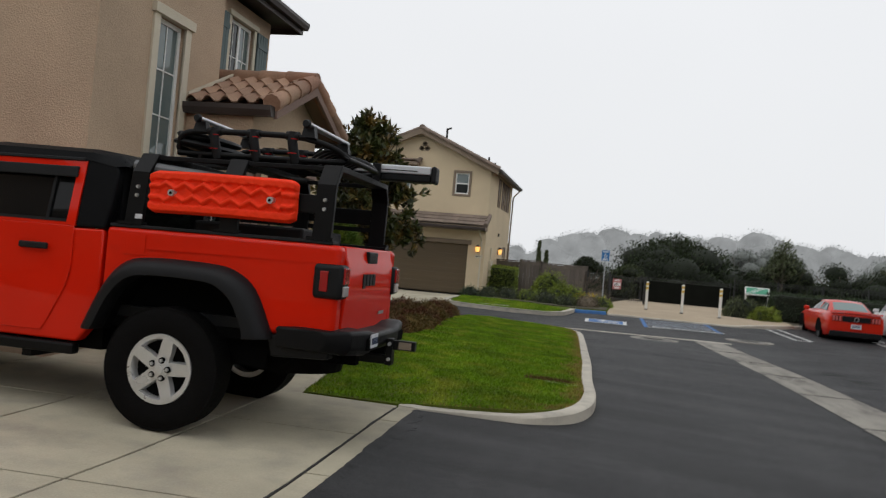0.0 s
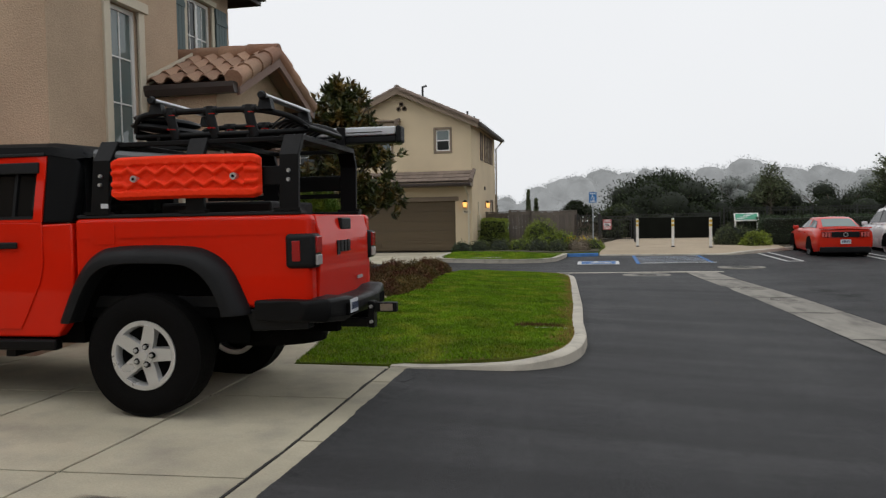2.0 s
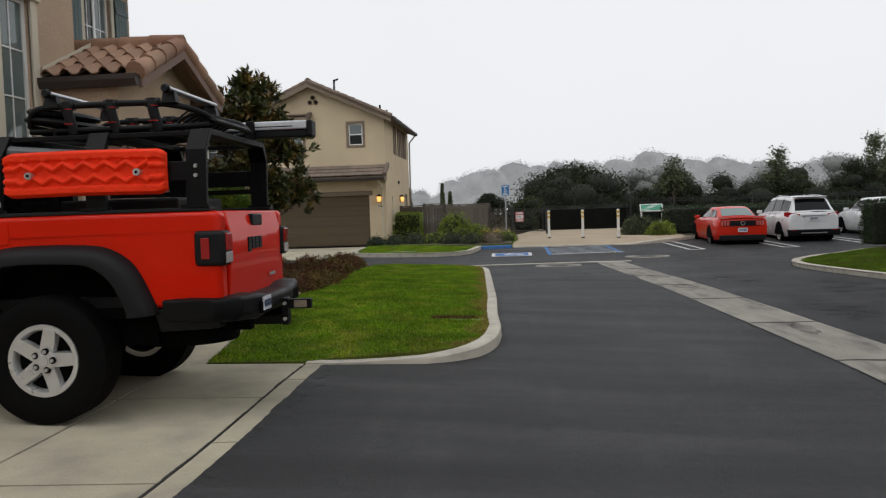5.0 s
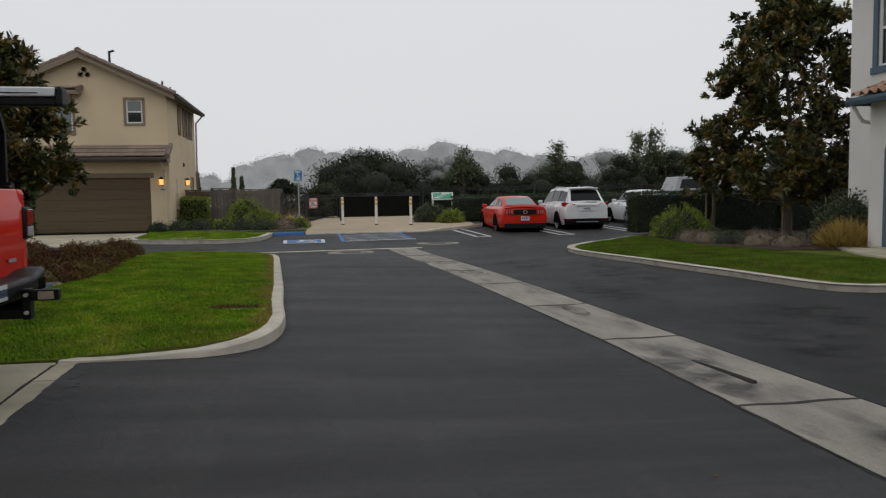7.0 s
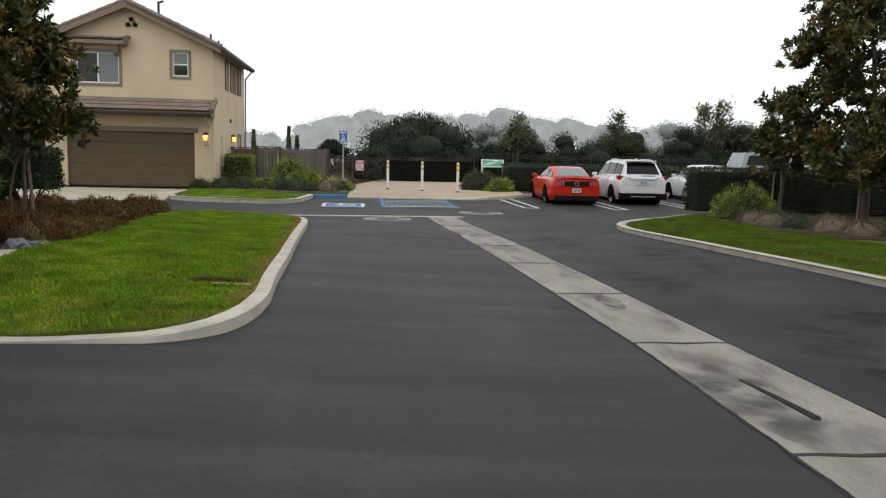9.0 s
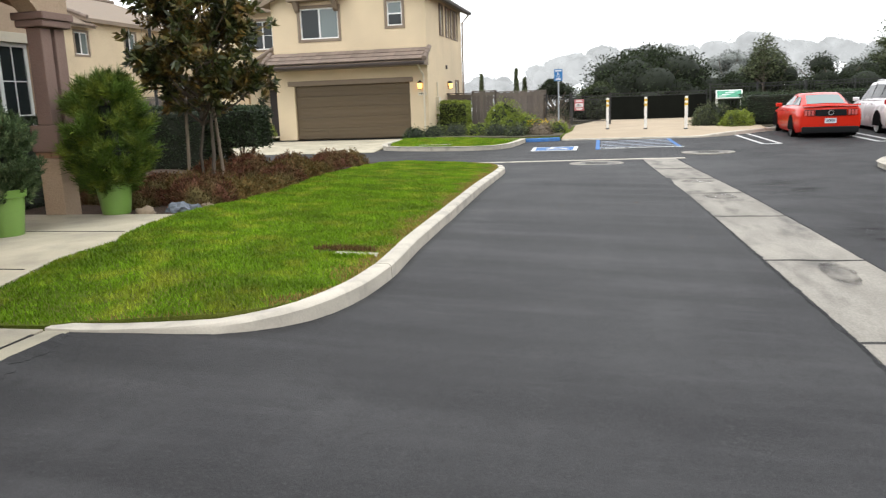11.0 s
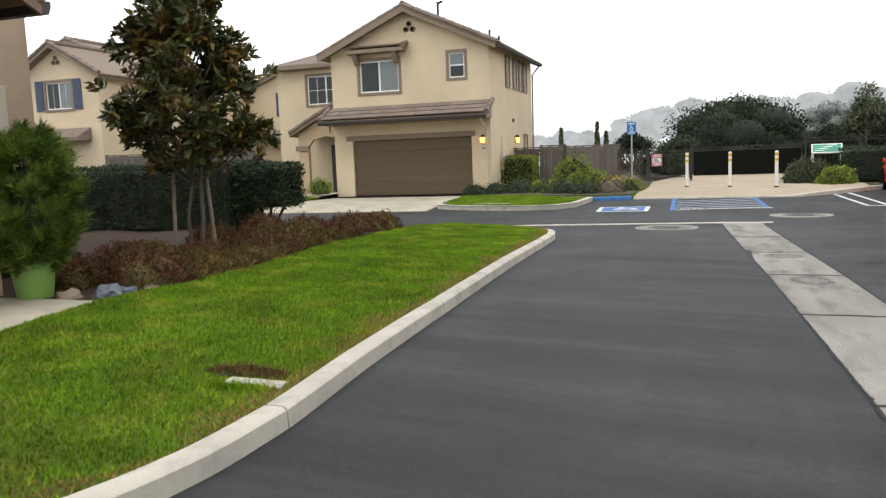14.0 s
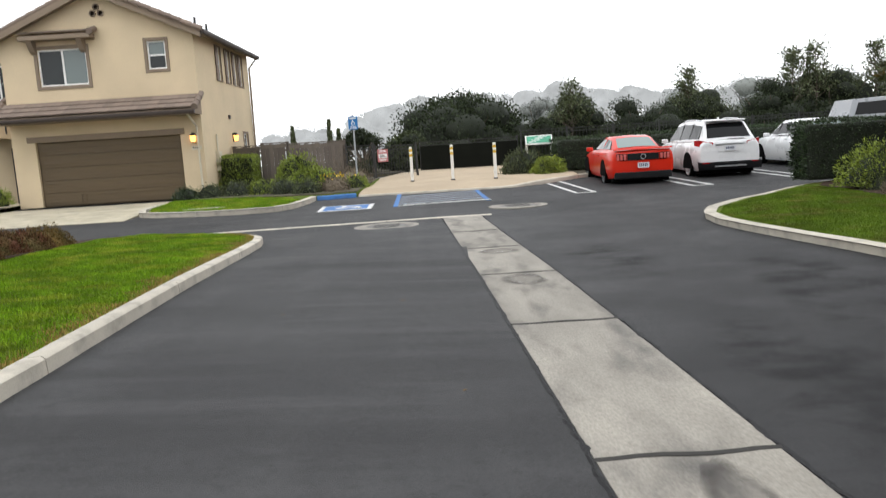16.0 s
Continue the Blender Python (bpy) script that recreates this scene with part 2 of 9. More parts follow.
roof_tile = material("grey_brown_roof_tile", (0.195, 0.15, 0.12), 0.85, vary=0.15, scale=2.5, grain=0.1, grain_scale=40, bump=0.3, bump_scale=40, obj=0.15, island=0.15)
pane = tinted_glass("window_pane", (0.022, 0.027, 0.028), spec=0.35)
pane_light = tinted_glass("window_pane_with_blind", (0.13, 0.165, 0.16))
# near-black for solid blocks that stand in for the shade of unlit rooms
dark_room = material("painted_room_shade", (0.02, 0.018, 0.016), 0.9, bump=0)
wood_grey = material("weathered_fence_wood", (0.135, 0.112, 0.094), 0.85, vary=0.2, scale=3, grain=0.15, grain_scale=60, bump=0.4, bump_scale=30, obj=0.22, stretch=(1, 1, 0.12))
iron = material("black_iron", (0.02, 0.02, 0.02), 0.55, vary=0.1, bump=0.1)
concrete = material("kerb_concrete", (0.51, 0.47, 0.395), 0.9, vary=0.14, scale=2.2, grain=0.06, grain_scale=70, bump=0.15, bump_scale=70, spec=0.25, obj=0.06, hue=((0.30, 0.275, 0.235), (0.5, 0.8), 4.0))


# ---- ground ----
PROFILE = ((-60, 0.0), (12, 0.0), (15, -0.015), (20, -0.10), (22.5, -0.13), (24, -0.12), (27, -0.05), (30, 0.04), (33, 0.11), (36, 0.15), (300, 0.15))


def smooth01(a):
    a = min(1.0, max(0.0, a))
    return a * a * (3 - 2 * a)


def gz(y, x=3.8):
    """The height of the tarmac: it dips to the cross street, climbs to the parking bays and rises to both sides of the gutter."""
    if x < 3.6:
        side = (0.033 + 0.012 * smooth01((y - 4.0) / 2.5)) * min(8.0, 3.6 - x) * min(1.0, max(0.0, (22.0 - y) / 11.0))
    else:
        side = 0.012 * min(4.0, max(0.0, x - 4.5)) * min(1.0, max(0.0, (27.0 - y) / 5.0))
    return float(np.interp(y, [p[0] for p in PROFILE], [p[1] for p in PROFILE])) + side


def tarmac():
    m = material("tarmac", (0.033, 0.0332, 0.0345), 0.72, vary=0.22, scale=0.35, grain=0.35, grain_scale=260, bump=0.5, bump_scale=230, spec=0.35, coords="Object")
    N, L = m.node_tree.nodes, m.node_tree.links
    b = N["Principled BSDF"]
    old = b.inputs["Base Color"].links[0].from_socket
    tc = N.new("ShaderNodeTexCoord")

    def layer(src, sx, sy, scale, lo, hi, colour, amount, detail=5.0):
        mp = N.new("ShaderNodeMapping")
        mp.inputs["Scale"].default_value = (sx, sy, 1)
        L.new(tc.outputs["Object"], mp.inputs[0])
        t = N.new("ShaderNodeTexNoise")
        t.inputs["Scale"].default_value, t.inputs["Detail"].default_value = scale, detail
        L.new(mp.outputs[0], t.inputs["Vector"])
        r = N.new("ShaderNodeMapRange")
        r.inputs["From Min"].default_value, r.inputs["From Max"].default_value = lo, hi
        r.inputs["To Max"].default_value = amount
        L.new(t.outputs["Fac"], r.inputs["Value"])
        mx = N.new("ShaderNodeMix")
        mx.data_type = "RGBA"
        mx.inputs["B"].default_value = (*colour, 1)
        L.new(r.outputs[0], mx.inputs["Factor"]), L.new(src, mx.inputs["A"])
        return mx.outputs["Result"]

    c = layer(old, 1, 0.12, 2.2, 0.50, 0.68, (0.075, 0.075, 0.076), 0.35)
    c = layer(c, 0.14, 1.0, 1.6, 0.52, 0.70, (0.072, 0.071, 0.072), 0.5)
    c = layer(c, 1, 1, 0.5, 0.52, 0.64, (0.022, 0.022, 0.024), 0.75)
    c = layer(c, 1, 1, 3.1, 0.66, 0.74, (0.022, 0.022, 0.023), 0.6)
    c = layer(c, 0.10, 1.0, 7.0, 0.50, 0.72, (0.066, 0.066, 0.067), 0.40)
    c = layer(c, 0.07, 1.0, 1.5, 0.50, 0.60, (0.018, 0.018, 0.019), 0.60)
    c = layer(c, 0.6, 0.5, 0.9, 0.54, 0.70, (0.060, 0.060, 0.061), 0.50)
    c = layer(c, 1, 1, 13, 0.52, 0.74, (0.018, 0.018, 0.019), 0.55)
    c = layer(c, 1, 1, 75, 0.54, 0.76, (0.095, 0.093, 0.090), 0.50, 3.0)
    c = layer(c, 1, 1, 110, 0.55, 0.75, (0.010, 0.010, 0.011), 0.65, 3.0)
    c = layer(c, 1, 1, 40, 0.74, 0.80, (0.16, 0.155, 0.15), 0.5, 2.0)
    sp = N.new("ShaderNodeSeparateXYZ")
    L.new(tc.outputs["Object"], sp.inputs[0])
    wob = N.new("ShaderNodeTexNoise")
    wob.inputs["Scale"].default_value, wob.inputs["Detail"].default_value = 0.7, 5
    L.new(tc.outputs["Object"], wob.inputs["Vector"])
    ad = N.new("ShaderNodeMath")
    ad.operation = "MULTIPLY_ADD"
    ad.inputs[1].default_value = 3.0
    L.new(wob.outputs["Fac"], ad.inputs[0]), L.new(sp.outputs["X"], ad.inputs[2])
    fr = N.new("ShaderNodeMapRange")
    fr.inputs["From Min"].default_value, fr.inputs["From Max"].default_value, fr.inputs["To Max"].default_value = 5.4, 6.6, 1.0
    L.new(ad.outputs[0], fr.inputs["Value"])
    mx = N.new("ShaderNodeMix")
    mx.data_type = "RGBA"
    mx.inputs["B"].default_value = (0.017, 0.017, 0.018, 1)
    spots = N.new("ShaderNodeTexNoise")
    spots.inputs["Scale"].default_value, spots.inputs["Detail"].default_value = 1.1, 7
    L.new(tc.outputs["Object"], spots.inputs["Vector"])
    sr = N.new("ShaderNodeMapRange")
    sr.inputs["From Min"].default_value, sr.inputs["From Max"].default_value, sr.inputs["To Min"].default_value = 0.40, 0.60, 0.35
    L.new(spots.outputs["Fac"], sr.inputs["Value"])
    both_ = N.new("ShaderNodeMath")
    both_.operation = "MULTIPLY"
    L.new(fr.outputs[0], both_.inputs[0]), L.new(sr.outputs[0], both_.inputs[1])
    L.new(both_.outputs[0], mx.inputs["Factor"]), L.new(c, mx.inputs["A"])
    L.new(mx.outputs["Result"], b.inputs["Base Color"])
    return m


soil_far = material("dry_hillside", (0.13, 0.12, 0.075), 0.95, vary=0.3, scale=0.05, grain=0.2, grain_scale=3, bump=0.3, bump_scale=2, hue=((0.06, 0.075, 0.035), (0.4, 0.6)))
tarmac_mat = tarmac()
lawn_soil = material("lawn_thatch", (0.095, 0.135, 0.018), 0.95, vary=0.25, scale=1.2, grain=0.35, grain_scale=90, bump=0.8, bump_scale=90, spec=0.1, hue=((0.155, 0.15, 0.035), (0.5, 0.75), 0.9))
blade_mat = material("grass_blade", (0.140, 0.252, 0.008), 0.65, vary=0.45, scale=1.9, grain=0.15, grain_scale=14, bump=0, spec=0.15, island=0.32, hue=((0.30, 0.32, 0.030), (0.50, 0.74), 2.4))
dull_blade = material("thin_lawn_blade", (0.092, 0.150, 0.012), 0.7, vary=0.45, scale=1.6, grain=0.1, grain_scale=10, bump=0, spec=0.12, island=0.32, hue=((0.16, 0.125, 0.035), (0.50, 0.78), 1.8))
straw_mat = material("dry_grass_blade", (0.29, 0.20, 0.062), 0.8, vary=0.2, scale=2, bump=0, spec=0.2, island=0.35)
mulch_mat = material("bark_mulch", (0.06, 0.040, 0.028), 0.95, vary=0.3, scale=5, grain=0.35, grain_scale=60, bump=1.0, bump_scale=45, spec=0.15)
sand_mat = material("decomposed_granite", (0.42, 0.34, 0.245), 0.95, vary=0.12, scale=0.8, grain=0.12, grain_scale=50, bump=0.35, bump_scale=40, spec=0.15)
drive_mat = material("driveway_concrete", (0.455, 0.41, 0.305), 0.88, vary=0.24, scale=1.3, grain=0.08, grain_scale=90, bump=0.25, bump_scale=90, spec=0.25, obj=0.05, hue=((0.37, 0.335, 0.262), (0.46, 0.72), 3.4))
gutter_mat = material("worn_gutter_concrete", (0.275, 0.255, 0.22), 0.85, vary=0.24, scale=2.2, grain=0.16, grain_scale=60, bump=0.3, bump_scale=80, spec=0.3, obj=0.08, hue=((0.125, 0.117, 0.107), (0.5, 0.74), 2.4), stretch=(1.4, 0.45, 1))
joint_mat = material("dark_joint", (0.03, 0.028, 0.025), 0.95, bump=0)
blue_paint = material("faded_blue_paint", (0.05, 0.16, 0.40), 0.8, vary=0.2, scale=6, grain=0.2, grain_scale=60, hue=((0.10, 0.16, 0.26), (0.5, 0.8), 9.0))
white_paint = material("road_white_paint", (0.62, 0.62, 0.60), 0.8, vary=0.12, scale=6, grain=0.2, grain_scale=60, hue=((0.30, 0.30, 0.29), (0.6, 0.85), 12.0))
stripe_paint = material("worn_pale_blue_paint", (0.42, 0.47, 0.55), 0.8, vary=0.2, scale=6, grain=0.2, grain_scale=60)

b = B()
b.grid(lambda u, v: (-2500 + 5000 * u, -2500 + 5000 * v, -0.35), 10, 10)
tagged(part("ground", b, soil_far), "dry hillside ground reaching into the fog", "ground", kind="structure")

ys = [-30, -20, -10, 0, 2, 4, 4.6, 5.2, 5.8, 6.5, 8, 10, 11, 12, 13, 14, 15, 16, 18, 20, 21, 22, 22.5, 23, 24, 25, 26, 27, 28, 29, 30, 31, 32, 33, 34.5, 36, 38, 40, 42]
b = B()
xs = [-45, -30, -15, -4.4, -1.12, -1.02, 0, 3.6, 4.5, 8.5, 12, 30, 45]
nx_ = len(xs)
b.put([(x, y, gz(y, x) - (0.3 if x < -1.1 and 1.0 < y < 20.5 else 0.0)) for y in ys for x in xs], [(j * nx_ + i, j * nx_ + i + 1, j * nx_ + i + nx_ + 1, j * nx_ + i + nx_) for j in range(len(ys) - 1) for i in range(nx_ - 1)])
road = tagged(part("road", b, tarmac_mat), "dark sealed tarmac lane with pale scuffs and damp patches", "road", kind="structure")


def ribbon_pieces(name, parent, line, width, top, below, mat, step=3.05, gap=0.014, sink=None, nose=0.02):
    """Kerb or strip along a line, cut at joints into pieces; top(i) gives the height over the tarmac at distance s."""
    P = [Vector((x, y)) for x, y in line]
    d = [0.0]
    for p, q in zip(P, P[1:]):
        d.append(d[-1] + (q - p).length)

    def at(s):
        s = min(max(s, 0), d[-1])
        k = max(i for i in range(len(d)) if d[i] <= s + 1e-9)
        k = min(k, len(P) - 2)
        u = (s - d[k]) / (d[k + 1] - d[k])
        return P[k].lerp(P[k + 1], u)

    def normal(s):
        t = at(min(s + 0.15, d[-1])) - at(max(s - 0.15, 0))
        t.normalize()
        return Vector((-t.y, t.x))

    n = max(1, round(d[-1] / step))
    for k in range(n):
        s0, s1 = d[-1] * k / n + gap / 2, d[-1] * (k + 1) / n - gap / 2
        m = max(2, round((s1 - s0) / 0.22))
        rings = []
        for i in range(m + 1):
            s = s0 + (s1 - s0) * i / m
            p, w = at(s), normal(s)
            z = gz(p.y, p.x)
            h = top(s)
            q = p + w * width
            rr = min(nose, h * 0.4)
            o = w * (0.012 if h > 0.05 else 0)
            rings.append([(p.x, p.y, z - below), (p.x + o.x, p.y + o.y, z + h - rr), (p.x + o.x * 2 + w.x * rr * 0.6, p.y + o.y * 2 + w.y * rr * 0.6, z + h), (q.x, q.y, z + h), (q.x, q.y, z - below)])
        part(name, B().loft(rings), mat, parent, smooth=40)
    return at, d[-1]


def sheet(name, label, outline, height, mat, kind="structure", category="ground", step=0.3, skirt=0.25):
    """A piece of ground with the given outline, laid over a height function."""
    bm = bmesh.new()
    vs = [bm.verts.new((x, y, 0)) for x, y in outline]
    bm.faces.new(vs)
    lo = [min(p[i] for p in outline) for i in (0, 1)]
    hi = [max(p[i] for p in outline) for i in (0, 1)]
    for axis in (0, 1):
        c = lo[axis] + step
        while c < hi[axis]:
            co, no = [0, 0, 0], [0, 0, 0]
            co[axis], no[axis] = c, 1
            bmesh.ops.bisect_plane(bm, geom=bm.verts[:] + bm.edges[:] + bm.faces[:], plane_co=co, plane_no=no)
            c += step
    for v in bm.verts:
        v.co.z = height(v.co.x, v.co.y)
    rim = [e for e in bm.edges if len(e.link_faces) == 1]
    ret = bmesh.ops.extrude_edge_only(bm, edges=rim)
    for v in ret["geom"]:
        if isinstance(v, bmesh.types.BMVert):
            v.co.z -= skirt
    bmesh.ops.recalc_face_normals(bm, faces=bm.faces)
    me = bpy.data.meshes.new(name)
    bm.to_mesh(me)
    bm.free()
    me.materials.append(mat)
    me.polygons.foreach_set("use_smooth", [True] * len(me.polygons))
    me.set_sharp_from_angle(angle=radians(40))
    return tagged(new(name, me), label, category, kind=kind)


def inside(outline, x, y):
    P = np.array(outline)
    c = np.zeros(len(x), bool)
    for (x0, y0), (x1, y1) in zip(P, np.roll(P, -1, 0)):
        hit = (y0 > y) != (y1 > y)
        c ^= hit & (x < (x1 - x0) * (y - y0) / (y1 - y0 + 1e-12) + x0)
    return c


def blades(name, label, outline, height, n, mat, seed, tall=(0.014, 0.034), weight=None):
    rng = np.random.default_rng(seed)
    P = np.array(outline)
    lo, hi = P.min(0), P.max(0)
    x, y = rng.uniform(lo[0], hi[0], 3 * n), rng.uniform(lo[1], hi[1], 3 * n)
    k = inside(outline, x, y)
    if weight is not None:
        k &= rng.uniform(0, 1, 3 * n) < weight(x, y)
    x, y = x[k][:n], y[k][:n]
    z = np.array([height(a, c) for a, c in zip(x, y)])
    m = len(x)
    h, a = rng.uniform(*tall, m), rng.uniform(0, 2 * np.pi, m)
    lean = rng.uniform(0.1, 0.9, m) * h
    w = rng.uniform(0.003, 0.006, m)
    base = np.stack([x, y, z], 1)
    s = np.stack([np.cos(a) * w, np.sin(a) * w, 0 * a], 1)
    b2 = a + rng.normal(np.pi / 2, 0.6, m)
    tip = base + np.stack([np.cos(b2) * lean, np.sin(b2) * lean, h], 1)
    V = np.stack([base - s, base + s, tip], 1).reshape(-1, 3)
    return tagged(new(name, raw(name, V, np.arange(3 * m).reshape(m, 3), mat)), label, "grass", kind="stuff")


# ---- lane kerb, lawn beside it and the bed ----
KERB_L = [(-1.17, 6.70), (-1.06, 6.69), (-0.58, 6.78), (-0.06, 6.87), (0.17, 7.03), (0.34, 7.22), (0.47, 7.54), (0.54, 7.97), (0.56, 8.6), (0.49, 9.72), (0.44, 11.5), (0.33, 13.7), (0.12, 18.2), (0.04, 19.4), (-0.10, 20.15), (-0.42, 20.75), (-0.9, 21.15), (-1.7, 21.42), (-3.0, 21.55), (-6.0, 21.35), (-12.0, 20.9)]
kerb = thing("kerb", "pale concrete kerb along the lawn and lane", "kerb", kind="structure")
ribbon_pieces("kerb_stone", kerb, KERB_L, 0.145, lambda s: 0.015 + 0.105 * smooth01((s - 0.2) / 1.9), 0.1, concrete)
LAWN_L = [(-2.03, 6.60), (-1.19, 6.735), (-1.06, 6.84), (-0.62, 6.93), (-0.12, 7.02), (0.06, 7.14), (0.21, 7.31), (0.33, 7.60), (0.395, 7.99), (0.415, 8.6), (0.345, 9.72), (0.295, 11.5), (0.185, 13.7), (-0.03, 18.2), (-0.115, 19.4), (-0.25, 20.1), (-0.52, 20.62), (-0.95, 20.99), (-1.7, 21.26), (-2.6, 21.35), (-3.0, 20.2), (-2.95, 18.2), (-2.55, 15.0), (-2.27, 13.0), (-2.26, 11.7), (-2.38, 10.8), (-2.45, 10.30), (-2.38, 9.7), (-2.29, 9.15), (-2.15, 8.88), (-2.23, 8.2), (-2.15, 7.5), (-2.09, 7.0)]


def lawn_z(x, y):
    over = 0.012 + 0.09 * smooth01((x + 1.25) / 1.7 + max(0.0, (y - 6.95) * 0.8))
    z = gz(y, x) + over + 0.03 * max(0.0, 0.35 - x) * smooth01((y - 8.5) / 6) + 0.006 * math.sin(2.1 * x + 1.3 * y) + 0.005 * math.sin(5.3 * y - 3 * x)
    beside = smooth01((-1.3 - x) / 0.7) * smooth01((y - 6.7) / 0.5) * (1 - smooth01((y - 10.4) / 0.8))
    return z + beside * max(0.0, path_z(y) - 0.010 - z)


def path_z(y):
    return 0.245 + 0.125 * smooth01((y - 6.6) / 2.2)


tagged(sheet("lawn", "mown green lawn with yellowed patches beside the kerb", LAWN_L, lawn_z, lawn_soil), category="lawn")


def dry_edge(x, y):
    """How far the turf has dried out: a ragged strip along the kerb."""
    edge_x = np.interp(y, [6.93, 7.14, 7.6, 8.0, 8.6, 9.72, 11.5, 13.7, 18.2, 19.4, 20.62, 21.3], [-0.6, 0.06, 0.33, 0.395, 0.415, 0.345, 0.295, 0.185, -0.03, -0.115, -0.52, -1.7])
    ragged = 0.17 + 0.08 * np.sin(3.1 * y) + 0.06 * np.sin(7.7 * y + 1) + 0.04 * np.sin(19 * y)
    side = np.clip(1.25 - (edge_x - x) / ragged, 0, 1) * (y > 7.2)
    front = 0.55 * np.clip(1.1 - (y - 7.02 - 0.19 * np.minimum(x, 0)) / (0.08 + 0.03 * np.sin(6 * x)), 0, 1) * (x < 0.1)
    return np.maximum(side, front)


blades("lawn_grass", "short green lawn grass", LAWN_L, lawn_z, 230000, blade_mat, 3, weight=lambda x, y: 1 - 0.85 * dry_edge(x, y))
STRIP = LAWN_L[2:18] + [(-1.0, 20.5), (-0.65, 19.3), (-0.5, 18.0), (-0.3, 14.0), (-0.12, 10.5), (-0.06, 8.5), (-0.2, 7.5), (-1.2, 7.05)]
blades("lawn_edge_grass", "dry straw-coloured grass along the kerb", STRIP, lawn_z, 34000, straw_mat, 4, tall=(0.014, 0.034), weight=dry_edge)
brown_mat = material("brown_dead_grass", (0.14, 0.085, 0.035), 0.85, vary=0.25, scale=6, bump=0, spec=0.15, island=0.4)
blades("valve_box_grass", "long brown and green grass round the sunken valve box", [(-0.30, 8.98), (0.05, 8.97), (0.28, 9.0), (0.26, 9.09), (-0.02, 9.17), (-0.26, 9.11)], lawn_z, 800, brown_mat, 14, tall=(0.03, 0.07))
blades("valve_box_grass", "long green grass before the sunken valve box", [(-0.12, 8.70), (0.33, 8.72), (0.33, 8.79), (-0.12, 8.79)], lawn_z, 700, blade_mat, 15, tall=(0.03, 0.06))
BED_L = [(-6.04, 10.62), (-2.47, 10.62), (-2.40, 10.80), (-2.28, 11.7), (-2.29, 13.0), (-2.57, 15.0), (-2.97, 18.2), (-3.02, 20.2), (-2.7, 21.3), (-6.0, 21.15), (-9.5, 20.95), (-12.4, 20.72), (-12.4, 18.6), (-9.5, 18.4), (-9.5, 13.42), (-6.04, 13.42)]


def bed_z(x, y):
    return gz(y) + 0.345 - 0.16 * smooth01((y - 16.5) / 4.5) + 0.02 * math.sin(3 * x + 2 * y)


tagged(sheet("planting_bed", "dark bark mulch bed with rusty low shrubs", BED_L, bed_z, mulch_mat), category="flower bed")

path = tagged(sheet("front_path", "pale concrete front path to the porch", [(-2.05, 6.60), (-2.11, 7.0), (-2.17, 7.5), (-2.25, 8.2), (-2.17, 8.88), (-2.31, 9.15), (-2.40, 9.7), (-2.47, 10.30), (-2.48, 10.58), (-6.05, 10.58), (-6.05, 9.64), (-4.86, 9.60), (-4.84, 6.2)], lambda x, y: path_z(y), drive_mat, step=0.5), category="path")

for y in (7.89, 9.40):
    zj = path_z(y)
    part("joint", B().box(-4.8, -2.30 if y < 9 else -2.42, y - 0.008, y + 0.008, zj - 0.03, zj + 0.003, pose(0, 0, 0)), joint_mat, path)

# lawn drain slab
drain = thing("valve_box", "sunken concrete valve box lid in the lawn", "valve box", at=pose(0.11, 8.87, lawn_z(0.1, 8.87) + 0.0, 0, 2.5, 4))
part("lid", B().box(-0.16, 0.22, -0.06, 0.07, -0.02, 0.016), concrete, drain, bevel=0.008)
part("pit", B().taper(-0.36, 0.18, 0.075, 0.20, -0.02, 0.012, 0.08, 0.05), mulch_mat, drain, "bare soil edge", bevel=0.01)

# ---- driveway ----
drive = thing("driveway", "pale concrete driveway slabs with dark joints", "driveway", kind="structure")


def drive_z(x, y=4.5):
    return gz(y, -1.17) + 0.003 + 0.04 * max(0.0, -1.17 - x)


def slab(name, x0, x1, y0, y1, parent, zf, mat, thick=0.12):
    g, e, n = 0.010, 0.004, 5
    x0, x1, y0, y1 = x0 + g, x1 - g, y0 + g, y1 - g

    def skew(x, y):
        return y + 0.16 * (min(x, -1.17) + 1.17)

    rings = []
    for i in range(n + 1):
        y = y0 + (y1 - y0) * i / n
        ya, yb = skew(x0, y), skew(x1, y)
        rings.append([(x0, ya, zf(x0, ya) - thick), (x0, ya, zf(x0, ya) - e), (x0 + e, ya, zf(x0, ya)), (x1 - e, yb, zf(x1, yb)), (x1, yb, zf(x1, yb) - e), (x1, yb, zf(x1, yb) - thick)])
    part(name, B().loft(rings), mat, parent)


dx = [-1.17, -2.20, -3.32, -4.45, -5.58, -6.7, -7.8, -9.0]
dy = [0.4, 2.1, 3.85, 5.55, 6.72]
for xa, xb in zip(dx[1:], dx):
    for ya, yb in zip(dy, dy[1:]):
        slab("slab", xa, xb, ya, yb, drive, drive_z, drive_mat)
for ya, yb in zip((0.3, 2.9, 4.55, 6.1), (2.9, 4.55, 6.1, 6.74)):
    slab("apron", -1.17, -0.985, ya, yb, drive, lambda x, y: gz(y, -0.985) + 0.008 if x > -1.05 else drive_z(x, y) - 0.004, drive_mat)
for xa, xb, ye in ((-2.06, -1.16, 6.70), (-9.2, -2.06, 5.2)):
    part("joint_bed", B().loft([[(xa, y, -0.2), (xb, y, -0.2), (xb, y, drive_z(xb, y) - 0.012), (xa, y, drive_z(xa, y) - 0.012)] for y in (0.0, 4.0, 4.5, 5.0, 5.2, 5.7, 6.2, 6.7) if y <= ye]), joint_mat, drive)


